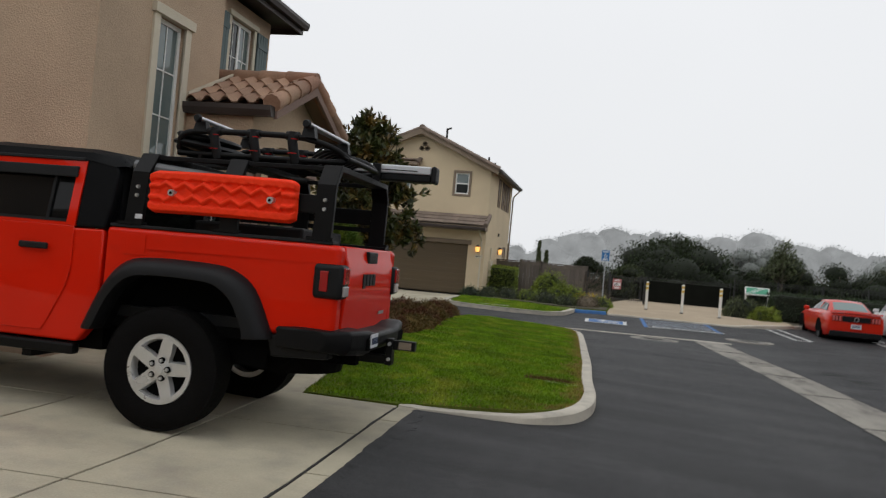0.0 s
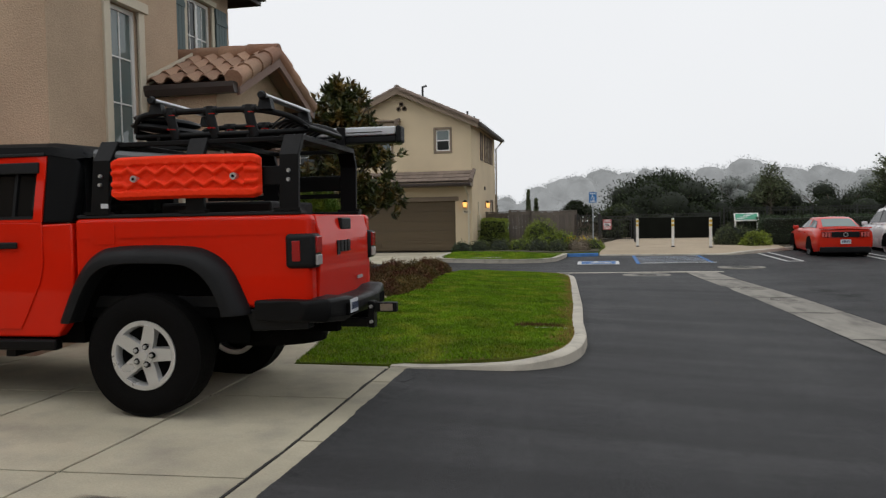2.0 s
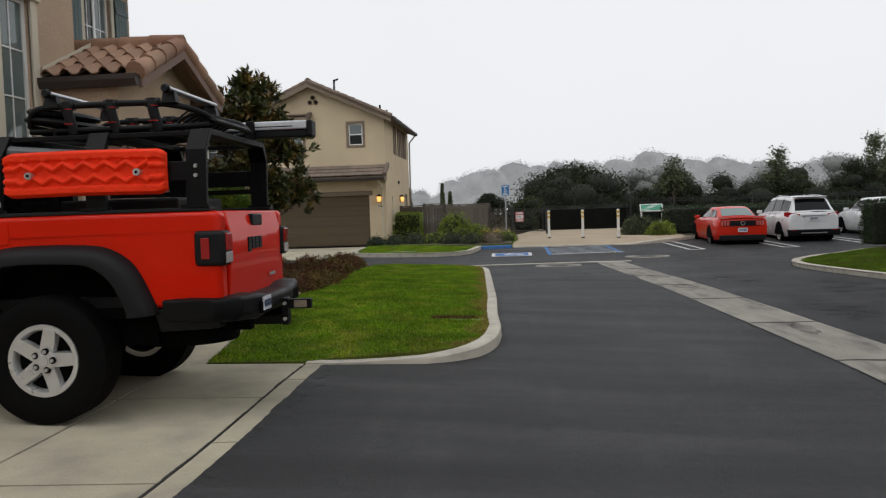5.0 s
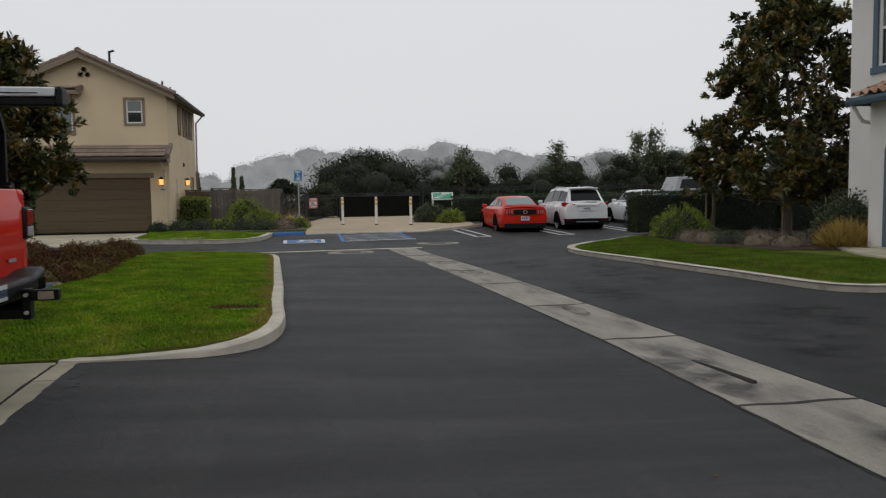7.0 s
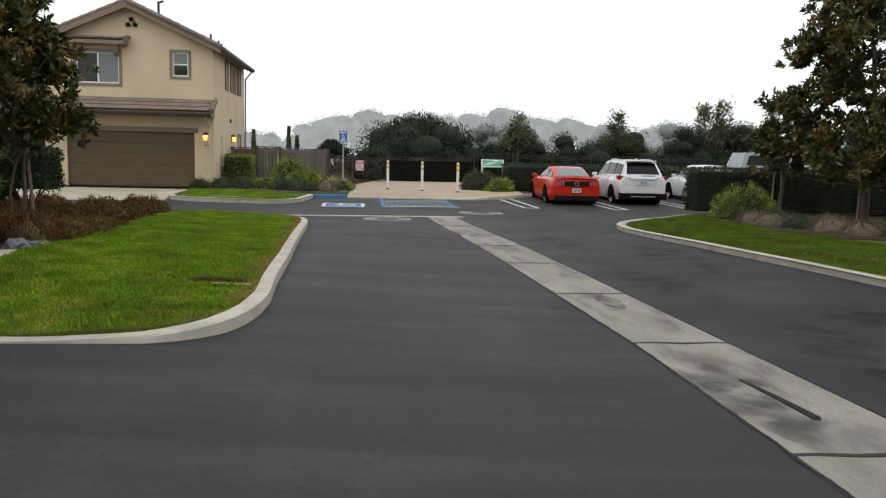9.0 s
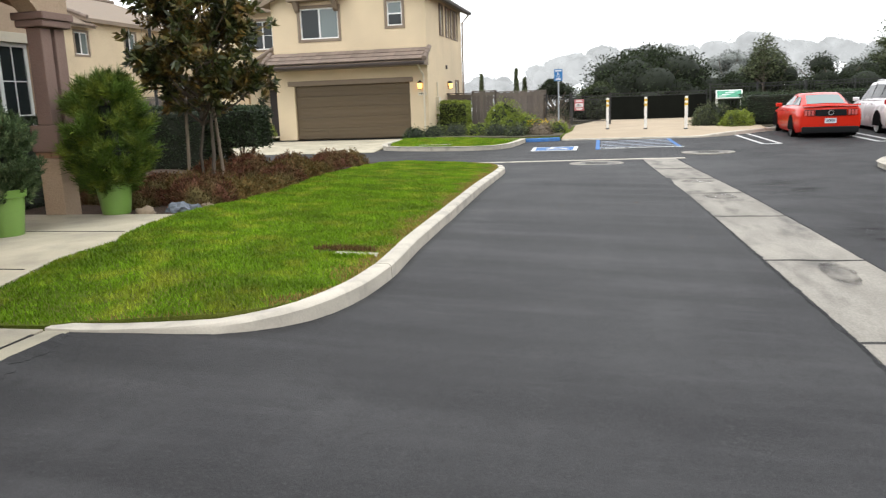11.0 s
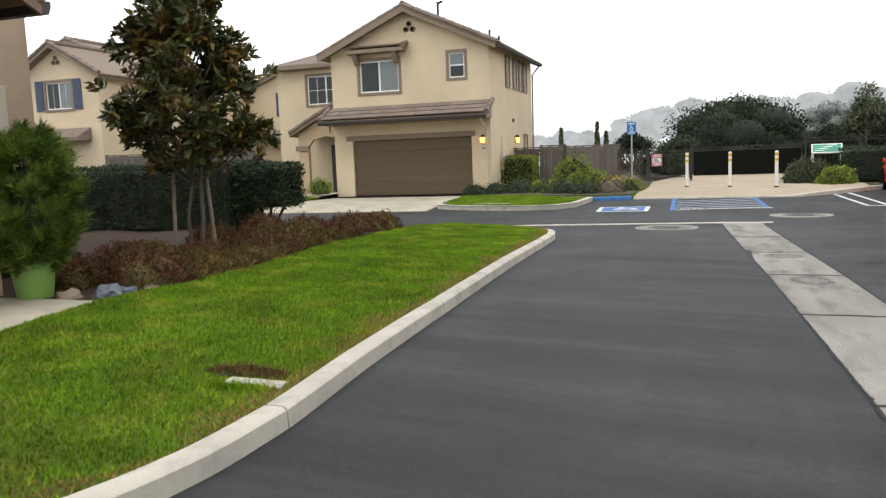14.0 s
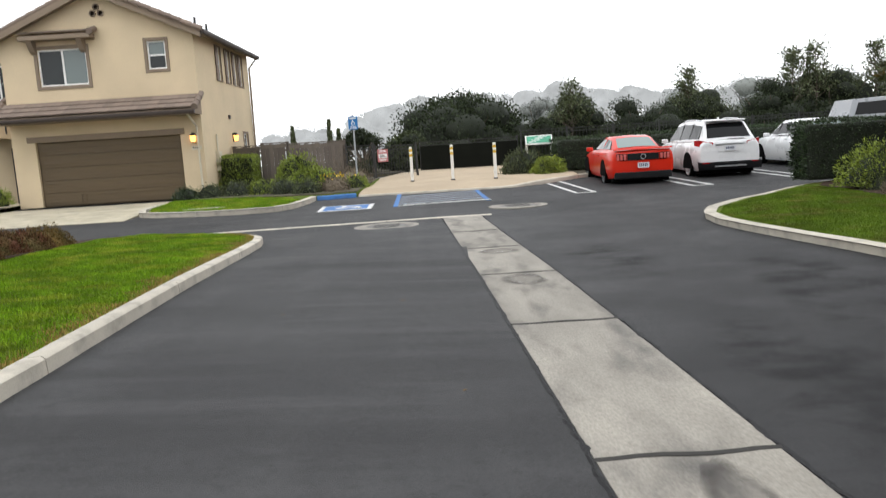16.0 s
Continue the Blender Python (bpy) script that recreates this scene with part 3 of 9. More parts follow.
def ragged(y, k):
    return 0.5 * noise.noise(Vector((y * 3.1, k, 0))) + 0.35 * noise.noise(Vector((y * 11, k, 3))) + 0.2 * noise.noise(Vector((y * 37, k, 5)))


rings = []
for i in range(281):
    y = 0.4 + 6.2 * i / 280
    w = 0.009 + 0.009 * max(-0.6, ragged(y, 1) * 2)
    x = -1.168 + 0.012 * ragged(y, 7)
    z = drive_z(-1.17, y) + 0.0015
    rings.append([(x - w, y, z - 0.01), (x - w * 0.8, y, z), (x + w * 0.8, y, z), (x + w, y, z - 0.01)])
part("crack", B().loft(rings), joint_mat, drive, "dark gap between slabs and apron")


def tar_lip(x_of, side, y0, y1, z_of, k, n, reach=0.16, wob=0.03):
    """The uneven rim of the sealed tarmac where it laps over a concrete edge."""
    rings = []
    for i in range(n + 1):
        y = y0 + (y1 - y0) * i / n
        xe = x_of(y) + side * (0.0 + wob * (ragged(y, k) + 0.1))
        xb = x_of(y) - side * reach * max(0.25, 0.7 + 1.5 * ragged(y, k + 40))
        z = max(z_of(y), gz(y, xe) + 0.003)
        zb = gz(y, xb)
        rings.append([(xb, y, zb - 0.02), (xb, y, zb + 0.0006), (xe - side * 0.012, y, z), (xe, y, z - 0.003), (xe, y, z - 0.012)])
    return B().loft(rings)


part("tarmac_rim", tar_lip(lambda y: -0.99, -1, 0.4, 6.64, lambda y: gz(y, -0.99) + 0.014, 11, 300), tarmac_mat, road, smooth=40)

# ---- concrete gutter down the lane ----
gutter = thing("gutter", "worn grey concrete drain gutter strip in the lane", "gutter", kind="structure")


def gut_x(y):
    return 4.04 - 0.0417 * y - 0.040 * max(0.0, 7.4 - max(y, 0.0))


gy = [-14.9, -12.4, -9.9, -7.4, -4.9, -2.4, 0.1, 2.6, 5.07, 7.58, 10.0, 12.65, 15.1, 17.6, 20.15, 23.2]
for ya, yb in zip(gy, gy[1:]):
    rings = []
    for i in range(7):
        y = ya + 0.008 + (yb - ya - 0.016) * i / 6
        x, z = gut_x(y), gz(y)
        w = 4.89 - 0.0417 * y - x
        rings.append([(x, y, z - 0.1), (x + 0.01, y, z + 0.006), (x + w * 0.23, y, z + 0.0045), (x + w * 0.5, y, z + 0.002), (x + w * 0.77, y, z + 0.0045), (x + w - 0.01, y, z + 0.006), (x + w, y, z - 0.1)])
    part("gutter_slab", B().loft(rings), gutter_mat, gutter, smooth=40)
for y in gy[1:-1]:
    x, z = gut_x(y), gz(y)
    pts = [(x + (4.89 - 0.0417 * y - x) * k / 8, y + 0.012 * math.sin(5.0 * k + y * 3), z + 0.0075) for k in range(9)]
    bb = B()
    bb.loft([[(p[0], p[1] - 0.024, p[2] - 0.006), (p[0], p[1] + 0.024, p[2] - 0.006), (p[0], p[1] + 0.020, p[2]), (p[0], p[1] - 0.020, p[2])] for p in pts])
    part("joint", bb, joint_mat, gutter)
# near-black rim colour that draws a dark line along both gutter edges
rim_black = material("black_rim_strip", (0.016, 0.016, 0.017), 0.7, vary=0.3, scale=6, grain=0.3, grain_scale=120, bump=0.5, bump_scale=120, spec=0.3)
part("tarmac_rim", tar_lip(gut_x, 1, -4.0, 23.1, lambda y: gz(y) + 0.0095, 21, 900, reach=0.03, wob=0.045), rim_black, road, "near-black ragged rim strip")
part("tarmac_rim", tar_lip(lambda y: 4.89 - 0.0417 * y, -1, -4.0, 23.1, lambda y: gz(y) + 0.0095, 31, 900, reach=0.04, wob=0.045), rim_black, road, "near-black ragged rim strip")
def damp(name, colour, hollow):
    """Damp on concrete: patchy, thinning out to its rim; a hollow one has dried in the middle and left a ring."""
    m = material(name, colour, 0.6, vary=0.3, scale=5, grain=0.1, bump=0.1, spec=0.3)
    N, L = m.node_tree.nodes, m.node_tree.links
    mask, mr, clear, both = N.new("ShaderNodeTexNoise"), N.new("ShaderNodeMapRange"), N.new("ShaderNodeBsdfTransparent"), N.new("ShaderNodeMixShader")
    gen, off, far, fade, join = N.new("ShaderNodeTexCoord"), N.new("ShaderNodeVectorMath"), N.new("ShaderNodeVectorMath"), N.new("ShaderNodeValToRGB"), N.new("ShaderNodeMath")
    mask.inputs["Scale"].default_value, mask.inputs["Detail"].default_value = (6, 7) if hollow else (3, 7)
    mr.inputs["From Min"].default_value, mr.inputs["From Max"].default_value, mr.inputs["To Max"].default_value = (0.25, 0.60, 0.62) if hollow else (0.40, 0.62, 0.85)
    off.operation, far.operation, join.operation = "SUBTRACT", "LENGTH", "MULTIPLY"
    off.inputs[1].default_value = (0.5, 0.5, 0.5)
    stops = ((0.0, 0.40), (0.22, 0.32), (0.33, 1.0), (0.38, 0.9), (0.48, 0.0)) if hollow else ((0.0, 1.0), (0.22, 1.0), (0.50, 0.0))
    e = fade.color_ramp.elements
    e[0].position, e[0].color = stops[0][0], (stops[0][1],) * 3 + (1,)
    e[1].position, e[1].color = stops[-1][0], (stops[-1][1],) * 3 + (1,)
    for p, v in stops[1:-1]:
        e.new(p).color = (v, v, v, 1)
    L.new(gen.outputs["Generated"], off.inputs[0]), L.new(off.outputs[0], far.inputs[0]), L.new(far.outputs["Value"], fade.inputs[0])
    L.new(gen.outputs["Object"], mask.inputs["Vector"]), L.new(mask.outputs["Fac"], mr.inputs["Value"]), L.new(mr.outputs[0], join.inputs[0]), L.new(fade.outputs[0], join.inputs[1])
    L.new(join.outputs[0], both.inputs[0]), L.new(clear.outputs[0], both.inputs[1]), L.new(N["Principled BSDF"].outputs[0], both.inputs[2])
    L.new(both.outputs[0], N["Material Output"].inputs["Surface"])
    return m


wet = damp("wet_stain", (0.085, 0.081, 0.075), False)
tide = damp("dried_ring_stain", (0.070, 0.062, 0.055), True)


def stain(cx, cy, rx, ry, rot, seed):
    rng = random.Random(seed)
    ph = [rng.uniform(0, 6.28) for _ in range(4)]
    bb = B()
    n = 28
    out = []
    for i in range(n):
        a = 2 * math.pi * i / n
        r = 1 + 0.16 * math.sin(2 * a + ph[0]) + 0.10 * math.sin(3 * a + ph[1]) + 0.06 * math.sin(7 * a + ph[2])
        q = Matrix.Rotation(rot, 2) @ Vector((rx * r * math.cos(a), ry * r * math.sin(a)))
        out.append((cx + q.x, cy + q.y, gz(cy + q.y) + 0.0095))
    bb.put(out, [tuple(range(n))])
    return bb


def drive_stain(cx, cy, rx, ry, seed):
    b_ = stain(cx, cy, rx, ry, 0.4, seed)
    b_.v = [(x, y, drive_z(x, y) + 0.003) for x, y, z in b_.v]
    part("damp_mark", b_, wet, drive, "dark damp speckles")


drive_stain(-1.70, 3.30, 0.34, 0.16, 41)
drive_stain(-1.36, 3.46, 0.16, 0.07, 42)
part("puddle_mark", stain(4.04, 6.15, 0.33, 1.30, 0.06, 1), wet, gutter, "damp dark stain")
part("puddle_mark", stain(4.36, 4.1, 0.22, 0.75, 0.1, 4), wet, gutter, "damp dark stain")
part("crack", B().tube([(4.20, 5.62, 0.006), (4.19, 5.8, 0.008), (4.17, 6.05, 0.008), (4.15, 6.25, 0.008), (4.13, 6.47, 0.006)], 0.026, 6, 0.010), joint_mat, gutter, "dark open crack")
part("puddle_mark", stain(4.12, 9.50, 0.15, 0.44, 0.03, 2), tide, gutter, "dark ring-shaped stain")
part("puddle_mark", stain(3.86, 14.62, 0.26, 0.44, 0.2, 5), tide, gutter, "dark ring-shaped stain")
part("puddle_mark", stain(3.78, 17.1, 0.26, 0.48, 0.2, 7), tide, gutter, "dark ring-shaped stain")

# ragged patches of fresher seal beside the gutter
seal = material("fresh_black_seal", (0.015, 0.015, 0.016), 0.75, vary=0.3, scale=4, grain=0.3, grain_scale=200, bump=0.4, bump_scale=200, spec=0.3)
sn_, sl_n = seal.node_tree.nodes, seal.node_tree.links
smk, smr, scl, sbo, sst = sn_.new("ShaderNodeTexNoise"), sn_.new("ShaderNodeMapRange"), sn_.new("ShaderNodeBsdfTransparent"), sn_.new("ShaderNodeMixShader"), sn_.new("ShaderNodeMapping")
sgn, sof, sfr, sfd, sjo = sn_.new("ShaderNodeTexCoord"), sn_.new("ShaderNodeVectorMath"), sn_.new("ShaderNodeVectorMath"), sn_.new("ShaderNodeMapRange"), sn_.new("ShaderNodeMath")
sst.inputs["Scale"].default_value = (0.9, 1.2, 1.0)
smk.inputs["Scale"].default_value, smk.inputs["Detail"].default_value, smk.inputs["Roughness"].default_value = 1.6, 9, 0.62
smr.inputs["From Min"].default_value, smr.inputs["From Max"].default_value, smr.inputs["To Max"].default_value = 0.46, 0.62, 0.38
sof.operation, sfr.operation, sjo.operation = "SUBTRACT", "LENGTH", "MULTIPLY"
sof.inputs[1].default_value = (0.5, 0.5, 0.5)
sfd.inputs["From Min"].default_value, sfd.inputs["From Max"].default_value = 0.52, 0.30
sl_n.new(sgn.outputs["Object"], sst.inputs[0]), sl_n.new(sst.outputs[0], smk.inputs["Vector"]), sl_n.new(smk.outputs["Fac"], smr.inputs["Value"])
sl_n.new(sgn.outputs["Generated"], sof.inputs[0]), sl_n.new(sof.outputs[0], sfr.inputs[0]), sl_n.new(sfr.outputs["Value"], sfd.inputs["Value"])
sl_n.new(smr.outputs[0], sjo.inputs[0]), sl_n.new(sfd.outputs[0], sjo.inputs[1]), sl_n.new(sjo.outputs[0], sbo.inputs[0])
sl_n.new(scl.outputs[0], sbo.inputs[1]), sl_n.new(sn_["Principled BSDF"].outputs[0], sbo.inputs[2]), sl_n.new(sbo.outputs[0], sn_["Material Output"].inputs["Surface"])
for k, (x0, x1, y0, y1) in enumerate(((4.75, 6.4, 5.4, 8.6), (4.55, 5.9, 8.9, 12.6), (5.6, 7.6, 7.2, 9.6), (4.45, 5.6, 13.0, 18.0), (5.7, 7.2, 10.2, 15.5), (4.75, 7.2, 2.2, 5.2))):
    nx, ny = 8, 10
    bb = B().grid(lambda u, v: (x0 + (x1 - x0) * u, y0 + (y1 - y0) * v, gz(y0 + (y1 - y0) * v, x0 + (x1 - x0) * u) + 0.005), nx, ny)
    part("seal_patch", bb, seal, road, "ragged patch of fresh black seal")

# narrow concrete strip where the lane meets the cross street
strip = thing("concrete_strip", "narrow pale concrete strip across the lane mouth", "concrete strip", kind="structure")
ribbon_pieces("strip_slab", strip, [(4.15, 23.2), (3.1, 23.2), (-1.5, 22.85), (-4.7, 22.35), (-14, 21.4)], -0.28, lambda s: 0.006, 0.1, concrete, step=2.4, nose=0.002)

# iron covers in concrete collars
for cx, cy, r in ((1.93, 22.2, 0.66), (4.87, 24.85, 0.70)):
    cover = thing("manhole_cover", "round iron manhole cover in a pale concrete collar", "manhole", "manhole covers", at=pose(cx, cy, gz(cy) + 0.004))
    bb = B()
    n = 40
    rings = [[(rr * math.cos(2 * math.pi * i / n), rr * math.sin(2 * math.pi * i / n), z) for i in range(n)] for rr, z in ((r, -0.05), (r, 0.006), (r * 0.62, 0.008), (r * 0.62, -0.05))]
    bb.loft(rings, cap=False)
    part("collar", bb, gutter_mat, cover)
    bb = B().lathe([(r * 0.61, -0.04), (r * 0.61, 0.004), (r * 0.5, 0.004)], 32)
    for i in range(-3, 4):
        bb.box(-r * 0.4, r * 0.4, i * 0.1 - 0.02, i * 0.1 + 0.02, 0.003, 0.008)
    part("lid", bb, material("worn_iron", (0.12, 0.115, 0.105), 0.6, metal=0.3, vary=0.2), cover)


# ---- painted marks ----
def mark(name, pts, mat, parent, lift=0.005):
    """A flat painted patch over the tarmac."""
    bb = B()
    top = [(x, y, gz(y) + lift) for x, y in pts]
    low = [(x, y, gz(y) - 0.01) for x, y in pts]
    bb.loft([low, top])
    return part(name, bb, mat, parent)


def bar(name, p, q, w, mat, parent, n=4, lift=0.005):
    p, q = Vector(p), Vector(q)
    t = (q - p).normalized()
    s = Vector((-t.y, t.x)) * w / 2
    bb = B()
    rings = []
    for i in range(n + 1):
        c = p.lerp(q, i / n)
        z = gz(c.y)
        rings.append([(c.x - s.x, c.y - s.y, z - 0.01), (c.x - s.x, c.y - s.y, z + lift), (c.x + s.x, c.y + s.y, z + lift), (c.x + s.x, c.y + s.y, z - 0.01)])
    bb.loft(rings)
    return part(name, bb, mat, parent)


hc = thing("disabled_parking_symbol", "faded white and blue disabled parking symbol on tarmac", "road marking")
mark("border", [(-0.10, 26.25), (1.28, 26.28), (1.28, 27.55), (-0.12, 27.5)], white_paint, hc)
mark("field", [(0.02, 26.36), (1.16, 26.39), (1.16, 27.43), (0.0, 27.39)], blue_paint, hc, lift=0.009)
n = 20
rings = [[(0.62 + rr * math.cos(2 * math.pi * i / n), 26.75 + rr * math.sin(2 * math.pi * i / n), gz(26.75) + 0.017) for i in range(n)] for rr in (0.30, 0.2)]
part("wheel_mark", B().loft(rings, cap=False), white_paint, hc)
bar("bar_mark", (0.5, 26.8), (0.5, 27.25), 0.12, white_paint, hc, lift=0.02)
bar("bar_mark", (0.5, 26.95), (0.85, 26.95), 0.10, white_paint, hc, lift=0.023)
bar("bar_mark", (0.82, 26.95), (0.98, 26.55), 0.10, white_paint, hc, lift=0.026)
hatch = thing("hatched_bay", "blue hatched no-parking bay painted on tarmac", "road marking")
bar("side_line", (1.90, 26.35), (1.86, 29.75), 0.12, blue_paint, hatch, lift=0.009)
bar("side_line", (4.30, 26.55), (4.15, 29.6), 0.12, blue_paint, hatch, lift=0.009)
for k in range(6):
    y0 = 26.5 + 0.5 * k
    bar("hatch_line", (1.96, y0 + 0.0), (4.2, y0 + 0.45), 0.09, stripe_paint if k else white_paint, hatch, lift=0.006)
txt = bpy.data.curves.new("no_parking_text", "FONT")
txt.body, txt.size, txt.align_x, txt.extrude = "NO PARKING", 0.38, "CENTER", 0.003
txt.materials.append(white_paint)
ob = new("lettering", txt)
ob.parent, ob.location = hatch, (3.25, 26.42, gz(26.6) + 0.022)
lines = thing("bay_lines", "white double lines between the parking bays", "road marking")
for x in (6.45, 9.55, 12.55, 15.55, 18.55):
    for dx_ in (0.0, 0.48):
        bar("bay_line", (x + dx_ + 0.22, 27.0), (x + dx_ - 0.12, 31.2), 0.1, white_paint, lines, n=6)
    bar("bay_line", (x + 0.20, 27.0), (x + 0.72, 27.0), 0.1, white_paint, lines, n=1, lift=0.007)

# ---- kerbed lawn before the garage house ----
ISLAND = [(-5.35, 30.5), (-5.45, 28.6), (-5.15, 27.7), (-4.5, 27.3), (-3.2, 26.95), (-2.2, 26.85), (-1.3, 27.02), (-0.88, 27.6), (-0.70, 28.6), (-0.6, 29.48)]
k2 = thing("kerb", "pale concrete kerb round the corner lawn", "kerb", kind="structure")
ribbon_pieces("kerb_stone", k2, ISLAND[::-1], -0.16, lambda s: 0.14, 0.1, concrete, step=2.4)
k3 = thing("kerb", "blue-painted kerb beside the disabled bay", "kerb", kind="structure")
ribbon_pieces("kerb_stone", k3, [(-0.57, 29.5), (0.58, 29.72)], 0.2, lambda s: 0.12, 0.1, blue_paint, step=1.4)
ISL_IN = [(-5.2, 33.0), (-5.2, 28.7), (-4.95, 27.85), (-4.4, 27.47), (-3.2, 27.1), (-2.2, 27.0), (-1.4, 27.15), (-1.0, 27.7), (-0.86, 28.6), (-0.76, 29.68), (0.56, 29.93), (0.85, 33.0), (0.8, 36.5), (-3.4, 36.5), (-4.7, 36.5), (-4.7, 33.0)]
tagged(sheet("corner_lawn", "small kerbed lawn and bed before the fence", ISL_IN, lambda x, y: gz(y) + 0.12 + 0.03 * smooth01((y - 28) / 3), lawn_soil, step=0.5), category="lawn")
blades("corner_lawn_grass", "short green lawn grass", [(-5.15, 30.6), (-5.15, 28.7), (-4.9, 27.9), (-4.4, 27.5), (-3.2, 27.15), (-2.2, 27.05), (-1.4, 27.2), (-1.05, 27.7), (-0.9, 28.6), (-1.6, 29.6), (-3, 30.4)], lambda x, y: gz(y) + 0.12 + 0.03 * smooth01((y - 28) / 3), 26000, blade_mat, 8, tall=(0.03, 0.07))
part("drain_lid", B().box(-0.55, 0.55, -0.12, 0.12, -0.02, 0.02, pose(-3.4, 27.75, gz(27.75) + 0.13)), concrete, k2)
bed_low = material("garden_soil", (0.075, 0.065, 0.04), 0.95, vary=0.3, scale=3, grain=0.3, grain_scale=40, bump=0.8, bump_scale=30)
tagged(sheet("fence_bed", "bare soil bed along the timber fence", [(-4.7, 33.1), (-4.7, 30.7), (-3.0, 30.5), (-1.6, 29.9), (-0.6, 29.85), (0.56, 30.0), (0.8, 36.4), (-4.6, 36.4)], lambda x, y: gz(y) + 0.17, bed_low, step=0.6), category="flower bed")

# garage house driveway and path
apron2 = thing("driveway", "pale concrete driveway before the brown garage door", "driveway", kind="structure")
for xa, xb in zip((-11.4, -9.35, -7.3), (-9.35, -7.3, -5.3)):
    bb = B()
    rings = [[(xa + 0.006, y, gz(y) - 0.1), (xb - 0.006, y, gz(y) - 0.1), (xb - 0.006, y, gz(y) + h), (xa + 0.006, y, gz(y) + h)] for y, h in ((27.0, 0.012), (29.0, 0.07), (31.0, 0.06), (33.1, -0.01))]
    part("slab", bb.loft(rings), drive_mat, apron2)
tagged(sheet("side_lawn", "strip of lawn beside the garage drive", [(-16, 27.3), (-11.5, 27.3), (-11.5, 33.6), (-16, 33.6)], lambda x, y: gz(y) + 0.12, lawn_soil, step=0.6), category="lawn")
blades("side_lawn_grass", "short green lawn grass", [(-16, 27.3), (-11.5, 27.3), (-11.5, 32.6), (-16, 32.6)], lambda x, y: gz(y) + 0.12, 15000, blade_mat, 12, tall=(0.03, 0.07))
tagged(sheet("entry_path", "pale concrete path to the recessed entry", [(-13.2, 32.7), (-11.5, 31.9), (-11.5, 34.6), (-13.2, 34.6)], lambda x, y: gz(y) + 0.14, drive_mat, step=0.6), category="path")

# sandy trail head
SAND = [(0.60, 30.02), (5.3, 29.92), (6.2, 30.55), (7.6, 31.7), (7.7, 33.4), (6.4, 35.0), (7.0, 44.0), (2.0, 46.0), (0.7, 36.6)]
tagged(sheet("trail_head", "pale sandy trail head beside the parking bays", SAND, lambda x, y: gz(y) + 0.045 + 0.085 * smooth01((y - 29.9) / 1.2), sand_mat, step=0.6), category="path")
k4 = thing("kerb", "low concrete kerb behind the parked cars", "kerb", kind="structure")
ribbon_pieces("kerb_stone", k4, [(0.62, 29.84), (3.0, 29.79), (5.35, 29.73), (6.25, 30.3), (6.9, 30.95), (7.7, 31.8), (9.0, 32.6), (12, 33.1), (30, 33.3)], 0.18, lambda s: 0.05 + 0.08 * smooth01((s - 4.0) / 2.0), 0.1, concrete)
tagged(sheet("rear_bed", "dry soil bed under the hedge and bushes", [(6.7, 30.95), (7.6, 31.9), (9.0, 32.8), (12, 33.3), (45, 33.5), (45, 60), (-30, 60), (-30, 44), (0.6, 44), (2.0, 46.1), (7.1, 44.1), (6.5, 35.1), (7.8, 33.4), (7.75, 31.9)], lambda x, y: gz(y) + 0.10, bed_low, step=2.0), category="flower bed")

# ---- lawn before the white house ----
KERB_R = [(22, 9.72), (14, 9.72), (10.2, 9.70), (9.2, 9.70), (8.45, 9.80), (8.12, 10.1), (7.98, 10.6), (7.74, 12.2), (7.42, 14.1), (7.14, 15.8), (7.06, 17.3), (7.08, 18.4), (7.3, 19.5), (7.8, 20.5), (8.7, 21.6), (9.8, 22.7), (11.0, 24.0), (12.2, 24.9), (13.5, 25.4), (16, 25.6), (30, 25.6)]


def bow(outline):
    """Bends the far kerb's line out along its long side."""
    return [(x + float(np.interp(y, [10.5, 12.2, 14.1, 16.0, 18.0, 19.5, 21.0, 23.0], [-0.02, 0.04, 0.13, 0.27, 0.22, 0.15, 0.03, 0.0])), y + (float(np.interp(y, [9.7, 10.6, 12.0], [-0.15, -0.1, 0.0])))) for x, y in outline]


KERB_R = bow(KERB_R)
k5 = thing("kerb", "pale concrete kerb curving round the far lawn", "kerb", kind="structure")
ribbon_pieces("kerb_stone", k5, KERB_R, -0.16, lambda s: 0.105, 0.1, concrete)


def lawnr_z(x, y):
    return gz(y, x) + 0.092 + 0.06 * smooth01((x - 7.4) / 5.0) * smooth01((26.5 - y) / 6 + 0.25) + 0.006 * math.sin(3 * x + 2 * y)


RIGHT_IN = [(22, 9.88), (14, 9.88), (10.2, 9.86), (9.2, 9.86), (8.52, 9.95), (8.27, 10.18), (8.14, 10.62), (7.9, 12.23), (7.58, 14.13), (7.3, 15.83), (7.22, 17.3), (7.24, 18.37), (7.45, 19.44), (7.93, 20.4), (8.82, 21.49), (9.92, 22.59), (11.1, 23.88), (12.27, 24.76), (13.53, 25.25), (16, 25.44), (30, 25.44), (30, 9.88)]
RIGHT_IN = bow(RIGHT_IN)
tagged(sheet("far_lawn", "green lawn rising to the white house", RIGHT_IN, lawnr_z, lawn_soil, step=0.6), category="lawn")
LAWN_R = [(10.9, 9.95), (9.2, 9.93), (8.55, 10.0), (8.32, 10.2), (8.2, 10.65), (7.96, 12.25), (7.64, 14.15), (7.36, 15.85), (7.28, 17.3), (7.3, 18.35), (7.5, 19.4), (8.0, 20.35), (8.9, 21.4), (10.0, 22.5), (11.2, 23.6), (11.1, 21.9), (10.75, 20.0), (10.5, 17.6), (10.7, 15.4), (10.95, 13.0)]
